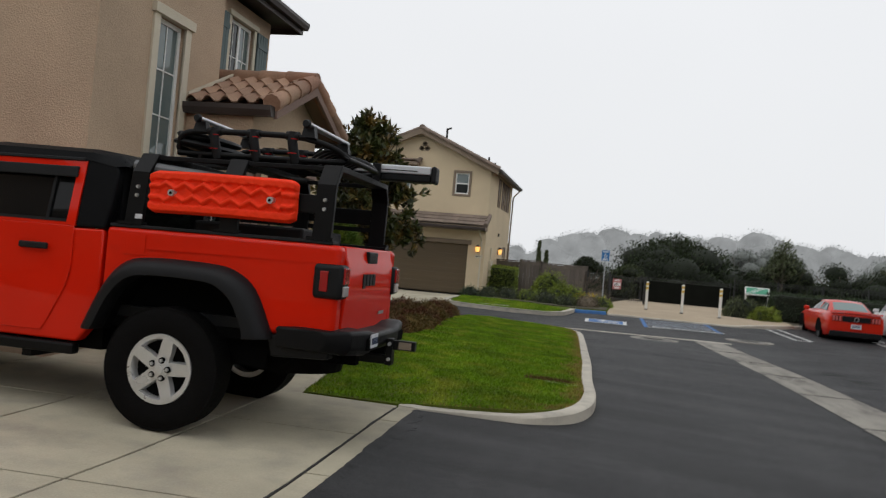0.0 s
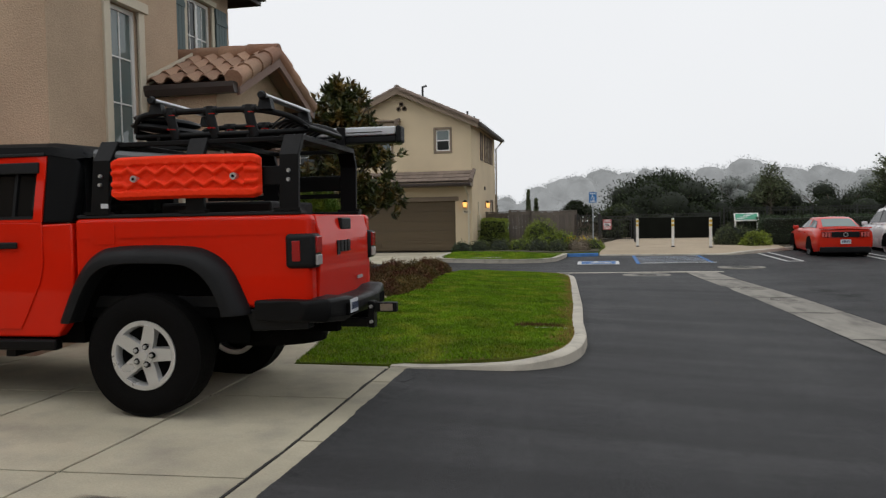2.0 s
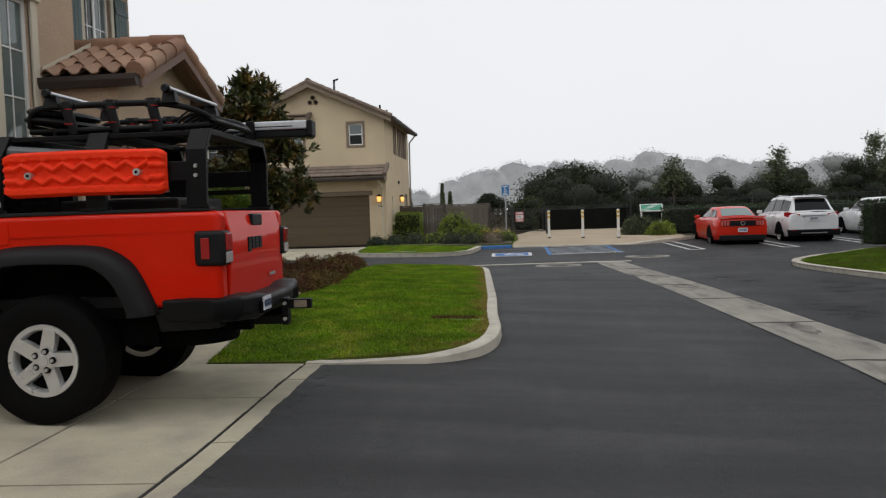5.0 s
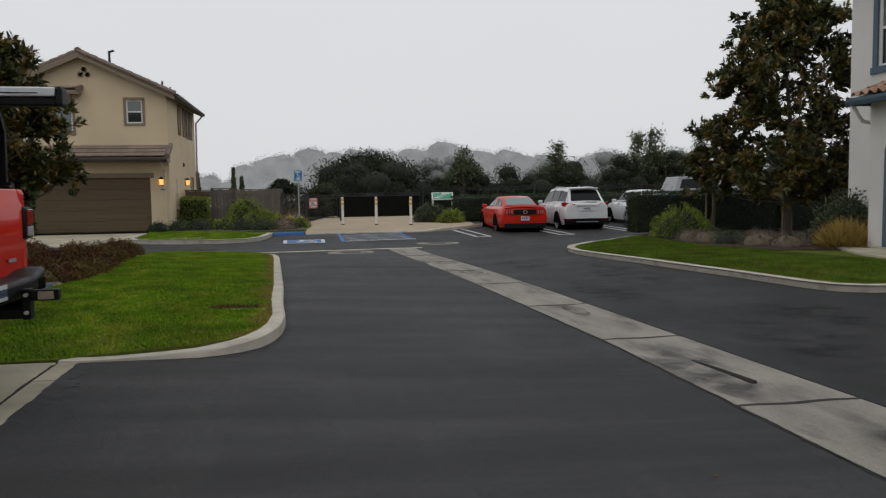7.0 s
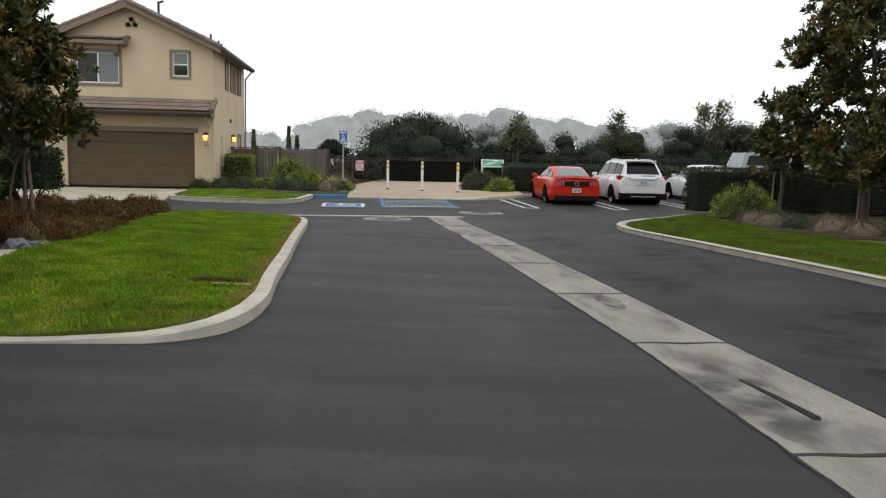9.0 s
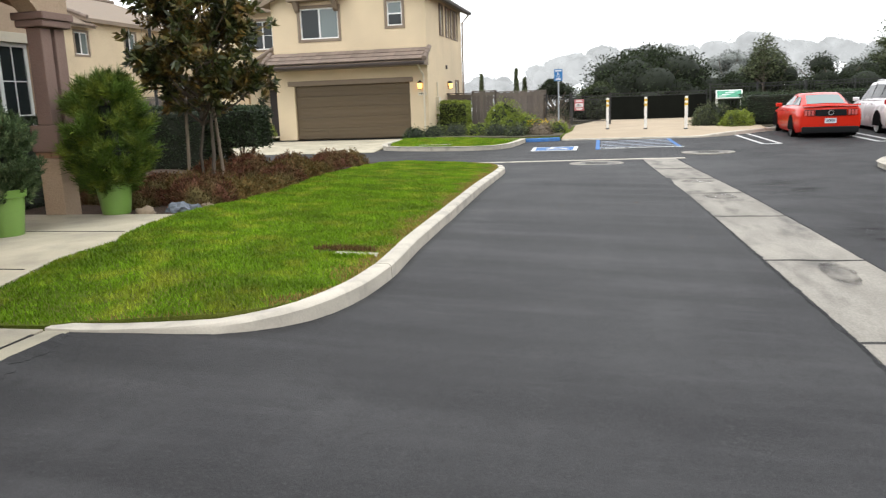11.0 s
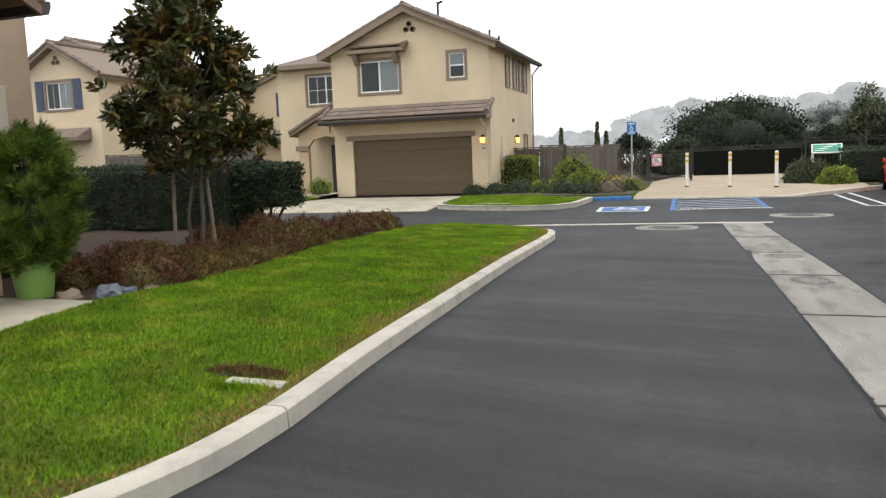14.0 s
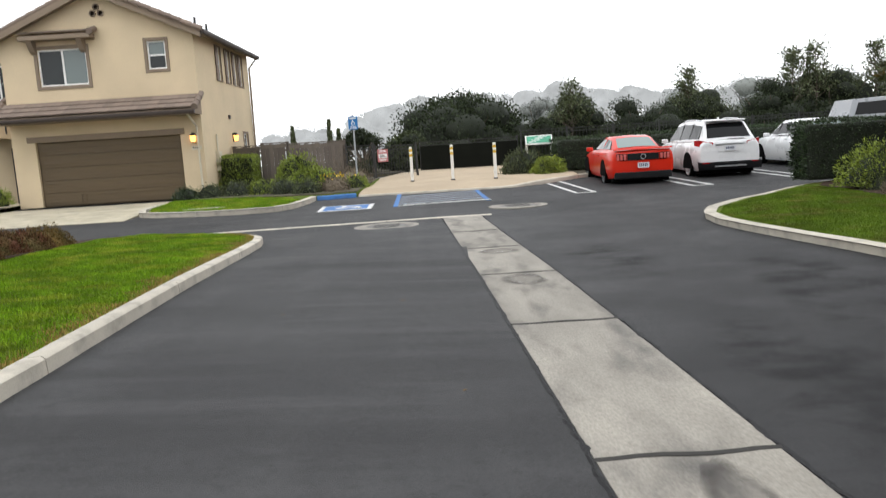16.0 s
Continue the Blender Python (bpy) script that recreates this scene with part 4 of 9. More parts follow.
blades("far_lawn_grass", "short green lawn grass", bow(LAWN_R[:14]) + LAWN_R[14:], lawnr_z, 150000, dull_blade, 9, tall=(0.015, 0.035))
tagged(sheet("far_bed", "dark mulch bed under the far trees", [(11.75, 24.1), (11.3, 23.4), (11.1, 21.9), (10.75, 20.0), (10.5, 17.6), (10.7, 15.4), (12.1, 14.4), (13.2, 17.0), (24, 17), (24, 25.4), (13.5, 25.2), (12.3, 24.7)], lambda x, y: lawnr_z(x, y) + 0.02, mulch_mat, step=0.6), category="flower bed")
tagged(sheet("far_path", "pale concrete path to the arched porch", [(11.0, 9.92), (12.09, 9.92), (12.09, 14.9), (11.85, 14.9), (11.35, 13.6), (11.1, 12.2)], lambda x, y: lawnr_z(x, y) + 0.035 + 0.03 * smooth01((x - 11.2) / 0.9), drive_mat, step=0.6), category="path")


# ---- houses ----
def wall_mesh(along, at0, thick, a0, a1, z0, z1, holes=()):
    """A wall along x or y whose outer face lies at at0, thick to the inside, with rectangular openings through it."""
    A = sorted({a0, a1, *[h[0] for h in holes], *[h[1] for h in holes]})
    Z = sorted({z0, z1, *[h[2] for h in holes], *[h[3] for h in holes]})
    solid = lambda i, k: 0 <= i < len(A) - 1 and 0 <= k < len(Z) - 1 and not any(h[0] < (A[i] + A[i + 1]) / 2 < h[1] and h[2] < (Z[k] + Z[k + 1]) / 2 < h[3] for h in holes)
    vs, fs, ix = [], [], {}

    def v(i, k, d):
        if (i, k, d) not in ix:
            ix[i, k, d] = len(vs)
            c = at0 + thick * d
            vs.append((A[i], c, Z[k]) if along == "x" else (c, A[i], Z[k]))
        return ix[i, k, d]

    for i in range(len(A) - 1):
        for k in range(len(Z) - 1):
            if not solid(i, k):
                continue
            for d in (0, 1):
                fs.append((v(i, k, d), v(i + 1, k, d), v(i + 1, k + 1, d), v(i, k + 1, d)))
            for (p, q), (di, dk) in ((((i, k), (i, k + 1)), (-1, 0)), (((i + 1, k), (i + 1, k + 1)), (1, 0)), (((i, k), (i + 1, k)), (0, -1)), (((i, k + 1), (i + 1, k + 1)), (0, 1))):
                if not solid(i + di, k + dk):
                    fs.append((v(*p, 0), v(*q, 0), v(*q, 1), v(*p, 1)))
    return B().put(vs, fs)


def window(parent, m, w, h, trim, trim_mat, glass, muntins=(0, 0), split="v", cap=0.0, deep=0.10, label="", sill=False, proud=0.03):
    """A window in its opening, seen from -y: surround, white frame, sashes and panes. m puts the opening's lower middle."""
    f = 0.055
    if split == "v":
        cells = ((-w / 2 + f, -f * 0.6, f, h - f), (f * 0.6, w / 2 - f, f, h - f))
    elif split == "h":
        cells = ((-w / 2 + f, w / 2 - f, f, h / 2 - f * 0.5), (-w / 2 + f, w / 2 - f, h / 2 + f * 0.5, h - f))
    else:
        cells = ((-w / 2 + f, w / 2 - f, f, h - f),)
    g = wall_mesh("x", deep - 0.05, 0.05, -w / 2, w / 2, 0, h, cells)
    b = B(m).put(g.v, g.f)
    win = part("window", b, vinyl, parent, label)
    for i, (x0, x1, z0, z1) in enumerate(cells):
        part("pane", B(m).box(x0 - 0.004, x1 + 0.004, deep - 0.03, deep - 0.02, z0 - 0.004, z1 + 0.004), glass[i % len(glass)], win)
        nx, nz = muntins
        mb = B(m)
        for k in range(1, nx + 1):
            c = x0 + (x1 - x0) * k / (nx + 1)
            mb.box(c - 0.009, c + 0.009, deep - 0.04, deep - 0.031, z0, z1)
        for k in range(1, nz + 1):
            c = z0 + (z1 - z0) * k / (nz + 1)
            mb.box(x0, x1, deep - 0.042, deep - 0.033, c - 0.009, c + 0.009)
        if nx or nz:
            part("glazing_bar", mb, vinyl, win)
    if trim:
        s = 0.03 if sill else 0
        g = wall_mesh("x", -proud, proud + 0.02, -w / 2 - trim, w / 2 + trim, -trim, h + trim, [(-w / 2, w / 2, 0, h)])
        tb = B(m).put(g.v, g.f)
        if cap:
            part("head_moulding", B(m).box(-w / 2 - trim - cap, w / 2 + trim + cap, -proud - cap, 0.01, h + 0.004, h + trim + 0.004), trim_mat, win, bevel=0.006)
        if s:
            part("sill", B(m).box(-w / 2 - trim - s, w / 2 + trim + s, -proud - s, 0.01, -trim - 0.004, -0.004), trim_mat, win, bevel=0.006)
        part("surround", tb, trim_mat, win, bevel=0.006)
    return win


def shutter(parent, m, w, h, mat):
    b = B(m)
    n = max(2, round(w / 0.11))
    for i in range(n):
        b.box(-w / 2 + w * i / n + 0.004, -w / 2 + w * (i + 1) / n - 0.004, -0.045, -0.012, 0, h)
    for z in (0.14 * h, 0.8 * h):
        b.box(-w / 2, w / 2, -0.06, -0.046, z, z + 0.09)
    return part("shutter", b, mat, parent)


def tile_mesh(kind, w, l, mat):
    """One roof tile, its length down the slope along -y: 's' has the rounded profile, 'flat' a thin slab with a lip."""
    b = B()
    n = 10 if kind == "s" else 2
    prof = []
    for i in range(n + 1):
        u = i / n
        z = 0.062 * math.sin(math.pi * min(1, u / 0.62)) if kind == "s" and u < 0.62 else (-0.012 * math.sin(math.pi * (u - 0.62) / 0.38) if kind == "s" else 0.004 * (1 - u))
        prof.append((w * (u - 0.5), z))
    th = 0.016 if kind == "s" else 0.03
    rings = []
    for y, dz in ((0, 0.0), (-l, 0.028)):
        rings.append([(x, y, z + dz + th) for x, z in prof] + [(x, y, z + dz) for x, z in reversed(prof)])
    b.loft(rings)
    return b.mesh("tile", mat, 50 if kind == "s" else 0)


def tiles(parent, mesh_, origin, across, down, n, rows, w, l, jitter=1, name="tile"):
    """Rows of tiles as pieces on one mesh: origin is the upper corner, across runs along the eave, down along the slope."""
    X, Y = Vector(across).normalized(), -Vector(down).normalized()
    Z = X.cross(Y)
    rng = random.Random(n * 31 + rows)
    for r in range(rows):
        for i in range(n):
            o = Vector(origin) + X * (i + 0.5) * w - Y * r * l + Z * (0.012 + 0.004 * rng.random() * jitter)
            ob = new(name, mesh_)
            ob.parent = parent
            ob.matrix_local = Matrix(((X.x, Y.x, Z.x, o.x), (X.y, Y.y, Z.y, o.y), (X.z, Y.z, Z.z, o.z), (0, 0, 0, 1))) @ pose(0, 0, 0, rng.uniform(-0.6, 0.6), 0, rng.uniform(-0.7, 0.7) * jitter)


def tile_field(origin, across, down, width, depth, w, l, kind="flat"):
    """The same courses joined into one mesh, for roofs seen from afar."""
    X, Y = Vector(across).normalized(), -Vector(down).normalized()
    Z = X.cross(Y)
    b = B()
    nr, nc = max(1, round(depth / l)), max(1, round(width / w))
    for r in range(nr):
        for c in range(nc):
            o = Vector(origin) + X * (c * w) - Y * (r * l)
            lift = 0.01 * ((c * 7 + r * 3) % 4) / 4
            q = [o + Z * 0.01, o + X * (w - 0.01) + Z * 0.01, o + X * (w - 0.01) - Y * (l + 0.02) + Z * (0.045 + lift), o - Y * (l + 0.02) + Z * (0.045 + lift)]
            m = o + X * w * 0.5
            if kind == "s":
                pts_t = [q[0], m + Z * 0.06, q[1]]
                pts_b = [q[3], m - Y * (l + 0.02) + Z * (0.10 + lift), q[2]]
                b.put([*pts_t, *pts_b, q[3] - Z * 0.03, q[2] - Z * 0.03], [(0, 1, 4, 3), (1, 2, 5, 4), (3, 4, 5, 7, 6)])
            else:
                b.put([*q, q[2] - Z * 0.035, q[3] - Z * 0.035], [(0, 1, 2, 3), (3, 2, 4, 5)])
    return b


def ridge_caps(parent, p, q, mat, r=0.11, step=0.36):
    p, q = Vector(p), Vector(q)
    n = max(1, round((q - p).length / step))
    t = (q - p).normalized()
    for i in range(n):
        a, c = p.lerp(q, i / n), p.lerp(q, (i + 1) / n)
        part("ridge_tile", B().cyl(a - t * 0.02, c + t * 0.02, r * 1.06, r * 0.92, 10), mat, parent, smooth=50)


def gutter_run(parent, p, q, mat, size=0.12, out=(0, -1)):
    p, q, o = Vector(p), Vector(q), Vector((*out, 0)) * size
    b = B()
    rings = [[e, e + o * 0.75, e + o + Vector((0, 0, size * 0.55)), e + o + Vector((0, 0, size)), e + Vector((0, 0, size))] for e in (p, q)]
    b.loft(rings)
    return part("gutter", b, mat, parent, "dark metal eaves gutter")


# --- house with the tall window, beside the driveway ---
h1 = thing("house", "brown stucco two-storey house with an arched porch", "house")
WA, WB = -4.85, -6.05
part("wall", wall_mesh("y", WA, -0.2, 7.05, 9.58, -0.2, 5.7, [(8.10, 8.66, 1.85, 4.15)]), stucco_brown, h1)
part("wall", wall_mesh("y", WB, -0.2, 9.58, 13.42, -0.2, 5.7, [(11.68, 12.83, 1.0, 2.56), (11.92, 12.76, 4.12, 5.38)]), stucco_brown, h1)
part("wall", wall_mesh("x", 7.05, 0.2, -10.5, WA - 0.2, -0.2, 5.7), stucco_brown, h1)
part("wall", wall_mesh("x", 9.58, -0.2, WB - 0.2, WA - 0.2, -0.2, 5.7), stucco_brown, h1)
part("wall", wall_mesh("x", 13.42, -0.2, -14.0, WB - 0.2, -0.2, 5.7), stucco_brown, h1)
part("wall", wall_mesh("y", -10.5, -0.2, 0.3, 7.25, -0.2, 3.4), stucco_brown, h1)
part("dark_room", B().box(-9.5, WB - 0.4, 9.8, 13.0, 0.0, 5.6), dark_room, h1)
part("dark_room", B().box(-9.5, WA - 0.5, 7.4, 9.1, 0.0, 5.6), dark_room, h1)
face_e = lambda x, y, z: pose(x, y, z, 0, 0, 90)
window(h1, face_e(WA, 8.38, 1.85), 0.56, 2.30, 0.12, trim_cream, (pane_light,), (1, 3), split="", cap=0.035, label="tall narrow stair window with cream surround")
window(h1, face_e(WB, 12.34, 4.12), 0.84, 1.26, 0.09, trim_cream, (pane, pane_light), (1, 1), cap=0.03, label="white sliding window with teal shutters")
window(h1, face_e(WB, 12.255, 1.0), 1.15, 1.56, 0.14, trim_cream, (pane, pane), (1, 2), cap=0.0, label="large porch window with cream surround")
shutter(h1, face_e(WB, 11.61, 4.03), 0.40, 1.36, shutter_teal)
shutter(h1, face_e(WB, 13.08, 4.03), 0.40, 1.36, shutter_teal)


def hip(parent, x0, x1, y0, y1, z, over, pitch, mat, soffit_mat):
    x0, x1, y0, y1 = x0 - over, x1 + over, y0 - over, y1 + over
    run = min(x1 - x0, y1 - y0) / 2
    top = z + run * pitch
    if x1 - x0 > y1 - y0:
        r0, r1 = (x0 + run, (y0 + y1) / 2, top), (x1 - run, (y0 + y1) / 2, top)
        fs = [(0, 1, 5, 4), (1, 2, 5), (2, 3, 4, 5), (3, 0, 4)]
    else:
        r0, r1 = ((x0 + x1) / 2, y0 + run, top), ((x0 + x1) / 2, y1 - run, top)
        fs = [(0, 1, 4), (1, 2, 5, 4), (2, 3, 5), (3, 0, 4, 5)]
    b = B().put([(x0, y0, z), (x1, y0, z), (x1, y1, z), (x0, y1, z), r0, r1, ], [*fs, (3, 2, 1, 0)])
    part("roof", b, mat, parent)
    s = B()
    s.box(x0, x1, y0, y1, z - 0.06, z - 0.004)
    for xa, xb, ya, yb in ((x0 - 0.04, x1 + 0.04, y0 - 0.04, y0), (x0 - 0.04, x1 + 0.04, y1, y1 + 0.04), (x0 - 0.04, x0, y0, y1), (x1, x1 + 0.04, y0, y1)):
        s.box(xa, xb, ya, yb, z - 0.16, z + 0.02)
    part("fascia", s, soffit_mat, parent)


hip(h1, -14.0, WB, 7.05, 13.42, 5.82, 0.42, 0.4, roof_tile, trim_dark)
hip(h1, -12.0, WA, 7.05, 9.58, 5.79, 0.45, 0.4, roof_tile, trim_dark)
gutter_run(h1, (WB + 0.46, 10.05, 5.74), (WB + 0.46, 13.88, 5.74), trim_dark, 0.13, (1, 0))

# porch with paired square columns, an arch and a tiled gable
PX, PY0, PY1 = -3.92, 8.86, 10.93
PC, HW, RISE = 10.06, 1.22, 0.467
front = B()
spring, crown, a0, a1 = 2.66, 2.90, 9.34, 10.44
zed = lambda y: 3.20 + RISE * (HW - abs(y - PC))
out = [(PY0, spring)]
for i in range(13):
    t = i / 12
    out.append((a0 + (a1 - a0) * t, spring + (crown - spring) * math.sin(math.pi * t) ** 0.75))
out += [(PY1, spring), (PY1, zed(PY1)), (PC, zed(PC)), (PY0, zed(PY0))]
front.prism(out, "x", PX - 0.25, PX)
part("porch_wall", front, stucco_brown, h1)
side = B()
outs = [(-5.95, spring)] + [(-5.6 + 1.3 * t / 10, spring + 0.22 * math.sin(math.pi * t / 10) ** 0.7) for t in range(11)] + [(PX - 0.25, spring), (PX - 0.25, zed(PY0) - 0.02), (-5.95, zed(PY0) - 0.02)]
side.prism(outs, "y", PY0, PY0 + 0.25)
part("porch_wall", side, stucco_brown, h1)
side = B().prism(outs, "y", PY1 - 0.25, PY1)
part("porch_wall", side, stucco_brown, h1)
part("porch_ceiling", B().box(WB + 0.004, PX - 0.252, PY0 + 0.252, PY1 - 0.252, 2.92, 3.0), trim_mauve, h1)
for y0 in (PY0 + 0.03, PY1 - 0.47):
    part("pedestal", B().box(PX - 0.34, PX - 0.06, y0 + 0.10, y0 + 0.38, 0.10, 1.03), stucco_brown, h1, bevel=0.015)
    for k in range(3):
        part("brick", B().box(PX - 0.355 + 0.105 * k, PX - 0.255 + 0.105 * k, y0 + 0.085, y0 + 0.395, 1.034, 1.10), terracotta, h1, bevel=0.006)
    part("pedestal_cap", B().box(PX - 0.36, PX + 0.0, y0 + 0.04, y0 + 0.44, 1.106, 1.415), trim_mauve, h1, bevel=0.02)
    for k in range(2):
        part("column", B().box(PX - 0.23, PX - 0.04, y0 + 0.035 + 0.225 * k, y0 + 0.205 + 0.225 * k, 1.417, 2.495), trim_mauve, h1, bevel=0.012)
    part("capital", B().box(PX - 0.32, PX + 0.04, y0 - 0.015, y0 + 0.455, 2.497, 2.573), trim_mauve, h1, bevel=0.012)
    part("capital", B().box(PX - 0.35, PX + 0.07, y0 - 0.035, y0 + 0.475, 2.575, 2.658), trim_mauve, h1, bevel=0.012)
ph = lambda y: 3.27 + RISE * (HW - abs(y - PC))
for sgn in (-1, 1):
    ye = PC + sgn * HW
    deck = B().prism([(PC, ph(PC)), (ye, ph(ye)), (ye, ph(ye) - 0.05), (PC, ph(PC) - 0.05)], "x", WB + 0.01 if sgn > 0 else WA + 0.01, PX + 0.28)
    part("roof_deck", deck, trim_mauve, h1)
    barge = B().prism([(PC, ph(PC) + 0.03), (ye, ph(ye) + 0.03), (ye, ph(ye) - 0.16), (PC, ph(PC) - 0.16)], "x", PX + 0.282, PX + 0.325)
    part("barge_board", barge, trim_mauve, h1)
part("roof_deck", B().prism([(PC, ph(PC)), (9.6, ph(9.6)), (9.6, ph(9.6) - 0.05), (PC, ph(PC) - 0.05)], "x", WB + 0.01, WA), trim_mauve, h1)
gutter_run(h1, (WA + 0.02, PC - (HW + 0.01), ph(PC - HW) - 0.14), (PX + 0.30, PC - (HW + 0.01), ph(PC - HW) - 0.14), trim_dark, 0.13)
gutter_run(h1, (WB + 0.02, PC + (HW + 0.01), ph(PC + HW) - 0.14), (PX + 0.30, PC + (HW + 0.01), ph(PC + HW) - 0.14), trim_dark, 0.13, (0, 1))
stile = tile_mesh("s", 0.235, 0.36, terracotta)
sl = math.hypot(1, RISE)
for sgn in (-1, 1):
    dn = (0, sgn, -RISE)
    if sgn < 0:
        tiles(h1, stile, (WA + 0.01, PC, ph(PC)), (1, 0, 0), dn, 5, 4, 0.238, 0.335)
    else:
        tiles(h1, stile, (PX + 0.28, PC, ph(PC)), (-1, 0, 0), dn, 10, 4, 0.238, 0.335)
    for k in range(4):
        y0, y1 = PC + sgn * 0.305 * k, PC + sgn * 0.305 * (k + 1.12)
        part("verge_tile", B().cyl((PX + 0.26, y0, ph(y0) + 0.035), (PX + 0.26, y1, ph(y1) + 0.045), 0.10, 0.12, 10), terracotta, h1, smooth=50)
ridge_caps(h1, (WB + 0.02, PC, ph(PC) + 0.05), (PX + 0.30, PC, ph(PC) + 0.05), terracotta, 0.12, 0.38)
part("flashing", B().prism([(PC, ph(PC) + 0.14), (PC - HW, ph(PC - HW) + 0.14), (PC - HW, ph(PC - HW) + 0.02), (PC, ph(PC) + 0.02)], "x", WA + 0.004, WA + 0.02), trim_cream, h1)


def vents(parent, m, mat):
    for x, z in ((-0.13, 0), (0.13, 0), (0, 0.2)):
        n = 16
        b = B(m)
        rings = [[(x + r * math.cos(2 * math.pi * i / n), y, z + r * math.sin(2 * math.pi * i / n)) for i in range(n)] for r, y in ((0.105, 0.0), (0.105, -0.05), (0.075, -0.05), (0.075, 0.01))]
        b.loft(rings)
        part("gable_vent", b, mat, parent)


# --- garage house ---
h2 = thing("house", "cream stucco two-storey house with a brown garage door", "house")
SIDE = (35.75, 37.0, 38.05, 38.95)
FY, GX0, GX1, GA = 33.0, -11.2, -4.78, -7.95
Z0 = 0.15
win_b, win_s = (-9.98, -8.36, 4.16, 5.36), (-6.34, -5.72, 4.51, 5.44)
eave, apex = 5.72, 7.16
part("wall", wall_mesh("x", FY, 0.2, GX0, GX1, Z0, eave, [(-10.42, -5.53, Z0, 2.33), win_b, win_s]), stucco_cream, h2)
part("gable_wall", B().prism([(GX0, eave), (GX1, eave), (GA, apex)], "y", FY, FY + 0.2), stucco_cream, h2)
part("wall", wall_mesh("y", GX1, -0.2, FY + 0.2, 40.4, Z0, eave, [(a, a + 0.42, 4.3, 5.5) for a in SIDE] + [(38.6, 39.3, 1.3, 2.4)]), stucco_cream, h2)
part("wall", wall_mesh("x", 40.4, -0.2, -15.5, GX1 - 0.2, Z0, eave), stucco_cream, h2)
part("wall", wall_mesh("y", GX0, 0.2, FY + 0.2, 36.2, Z0, eave), stucco_cream, h2)
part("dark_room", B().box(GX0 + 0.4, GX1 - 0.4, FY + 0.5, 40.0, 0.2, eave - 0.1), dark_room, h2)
# roof slopes with an overhang, verge tiles and fascia
over = 0.38
pl = (apex - eave) / (GA - GX0)
pr = (apex - eave) / (GX1 - GA)
for sgn, pit, edge in ((-1, pl, GX0 - over), (1, pr, GX1 + over)):
    zr = lambda x, pit=pit: apex + 0.10 - pit * abs(x - GA)
    y1 = 40.6
    part("roof_deck", B().prism([(GA, zr(GA)), (edge, zr(edge)), (edge, zr(edge) - 0.14), (GA, zr(GA) - 0.14)], "y", FY - over, y1), trim_taupe, h2)
    L = abs(edge - GA) * math.hypot(1, pit)
    if sgn < 0:
        f = tile_field((GA, FY - over, zr(GA)), (0, 1, 0), (-1, 0, -pit), y1 - FY + over, L, 0.3, 0.36)
    else:
        f = tile_field((GA, y1, zr(GA)), (0, -1, 0), (1, 0, -pit), y1 - FY + over, L, 0.3, 0.36)
    tagged(part("roof_tiles", f, roof_tile, h2), kind="stuff")
    n = round(L / 0.36)
    for k in range(n):
        xa, xb = GA + (edge - GA) * k / n, GA + (edge - GA) * (k + 1.1) / n
        part("verge_tile", B().cyl((xa, FY - over + 0.05, zr(xa) + 0.03), (xb, FY - over + 0.05, zr(xb) + 0.04), 0.085, 0.10, 8), roof_tile, h2, smooth=50)
    part("barge_board", B().prism([(GA, zr(GA) - 0.02), (edge, zr(edge) - 0.02), (edge, zr(edge) - 0.24), (GA, zr(GA) - 0.24)], "y", FY - over - 0.04, FY - over - 0.003), trim_taupe, h2)
    part("soffit_board", B().prism([(GA, zr(GA) - 0.145), (edge, zr(edge) - 0.145), (edge, zr(edge) - 0.16), (GA, zr(GA) - 0.16)], "y", FY - over, FY - 0.004), trim_taupe, h2)
ridge_caps(h2, (GA, FY - over, apex + 0.14), (GA, 40.6, apex + 0.14), roof_tile, 0.12, 0.5)
zg = apex + 0.10 - pr * (GX1 + over - GA)
gutter_run(h2, (GX1 + over, FY - over, zg - 0.12), (GX1 + over, 40.6, zg - 0.12), trim_dark, 0.13, (1, 0))
part("downpipe", B().tube([(GX1 + over + 0.05, 40.3, zg - 0.1), (GX1 + 0.1, 40.25, zg - 0.5), (GX1 + 0.06, 40.25, 0.3)], 0.04, 8), trim_taupe, h2)
for x, hgt in ((-7.35, 0.55),):
    b = B().cyl((x, 35.0, apex - 0.2), (x, 35.0, apex + hgt), 0.05, None, 8)
    b.cyl((x - 0.02, 35.0, apex + hgt - 0.05), (x + 0.2, 35.0, apex + hgt + 0.02), 0.045, None, 8)
    part("vent_pipe", b, iron, h2)
part("vent_pipe", B().cyl((-5.3, 35.2, 5.9), (-5.3, 35.2, 6.5), 0.045, None, 8), iron, h2)
part("vent_pipe", B().cyl((-5.1, 35.9, 5.9), (-5.1, 35.9, 6.35), 0.04, None, 8), iron, h2)
vents(h2, pose(GA + 0.1, FY, 6.42), trim_taupe)
# windows
wx = lambda r: pose((r[0] + r[1]) / 2, FY, r[2])
window(h2, wx(win_b), win_b[1] - win_b[0], win_b[3] - win_b[2], 0.11, trim_taupe, (pane, pane_light), (0, 0), label="white sliding window under a small tiled hood")
window(h2, wx(win_s), win_s[1] - win_s[0], win_s[3] - win_s[2], 0.10, trim_taupe, (pane, pane_light), (0, 0), split="h", label="small sash window with taupe surround")
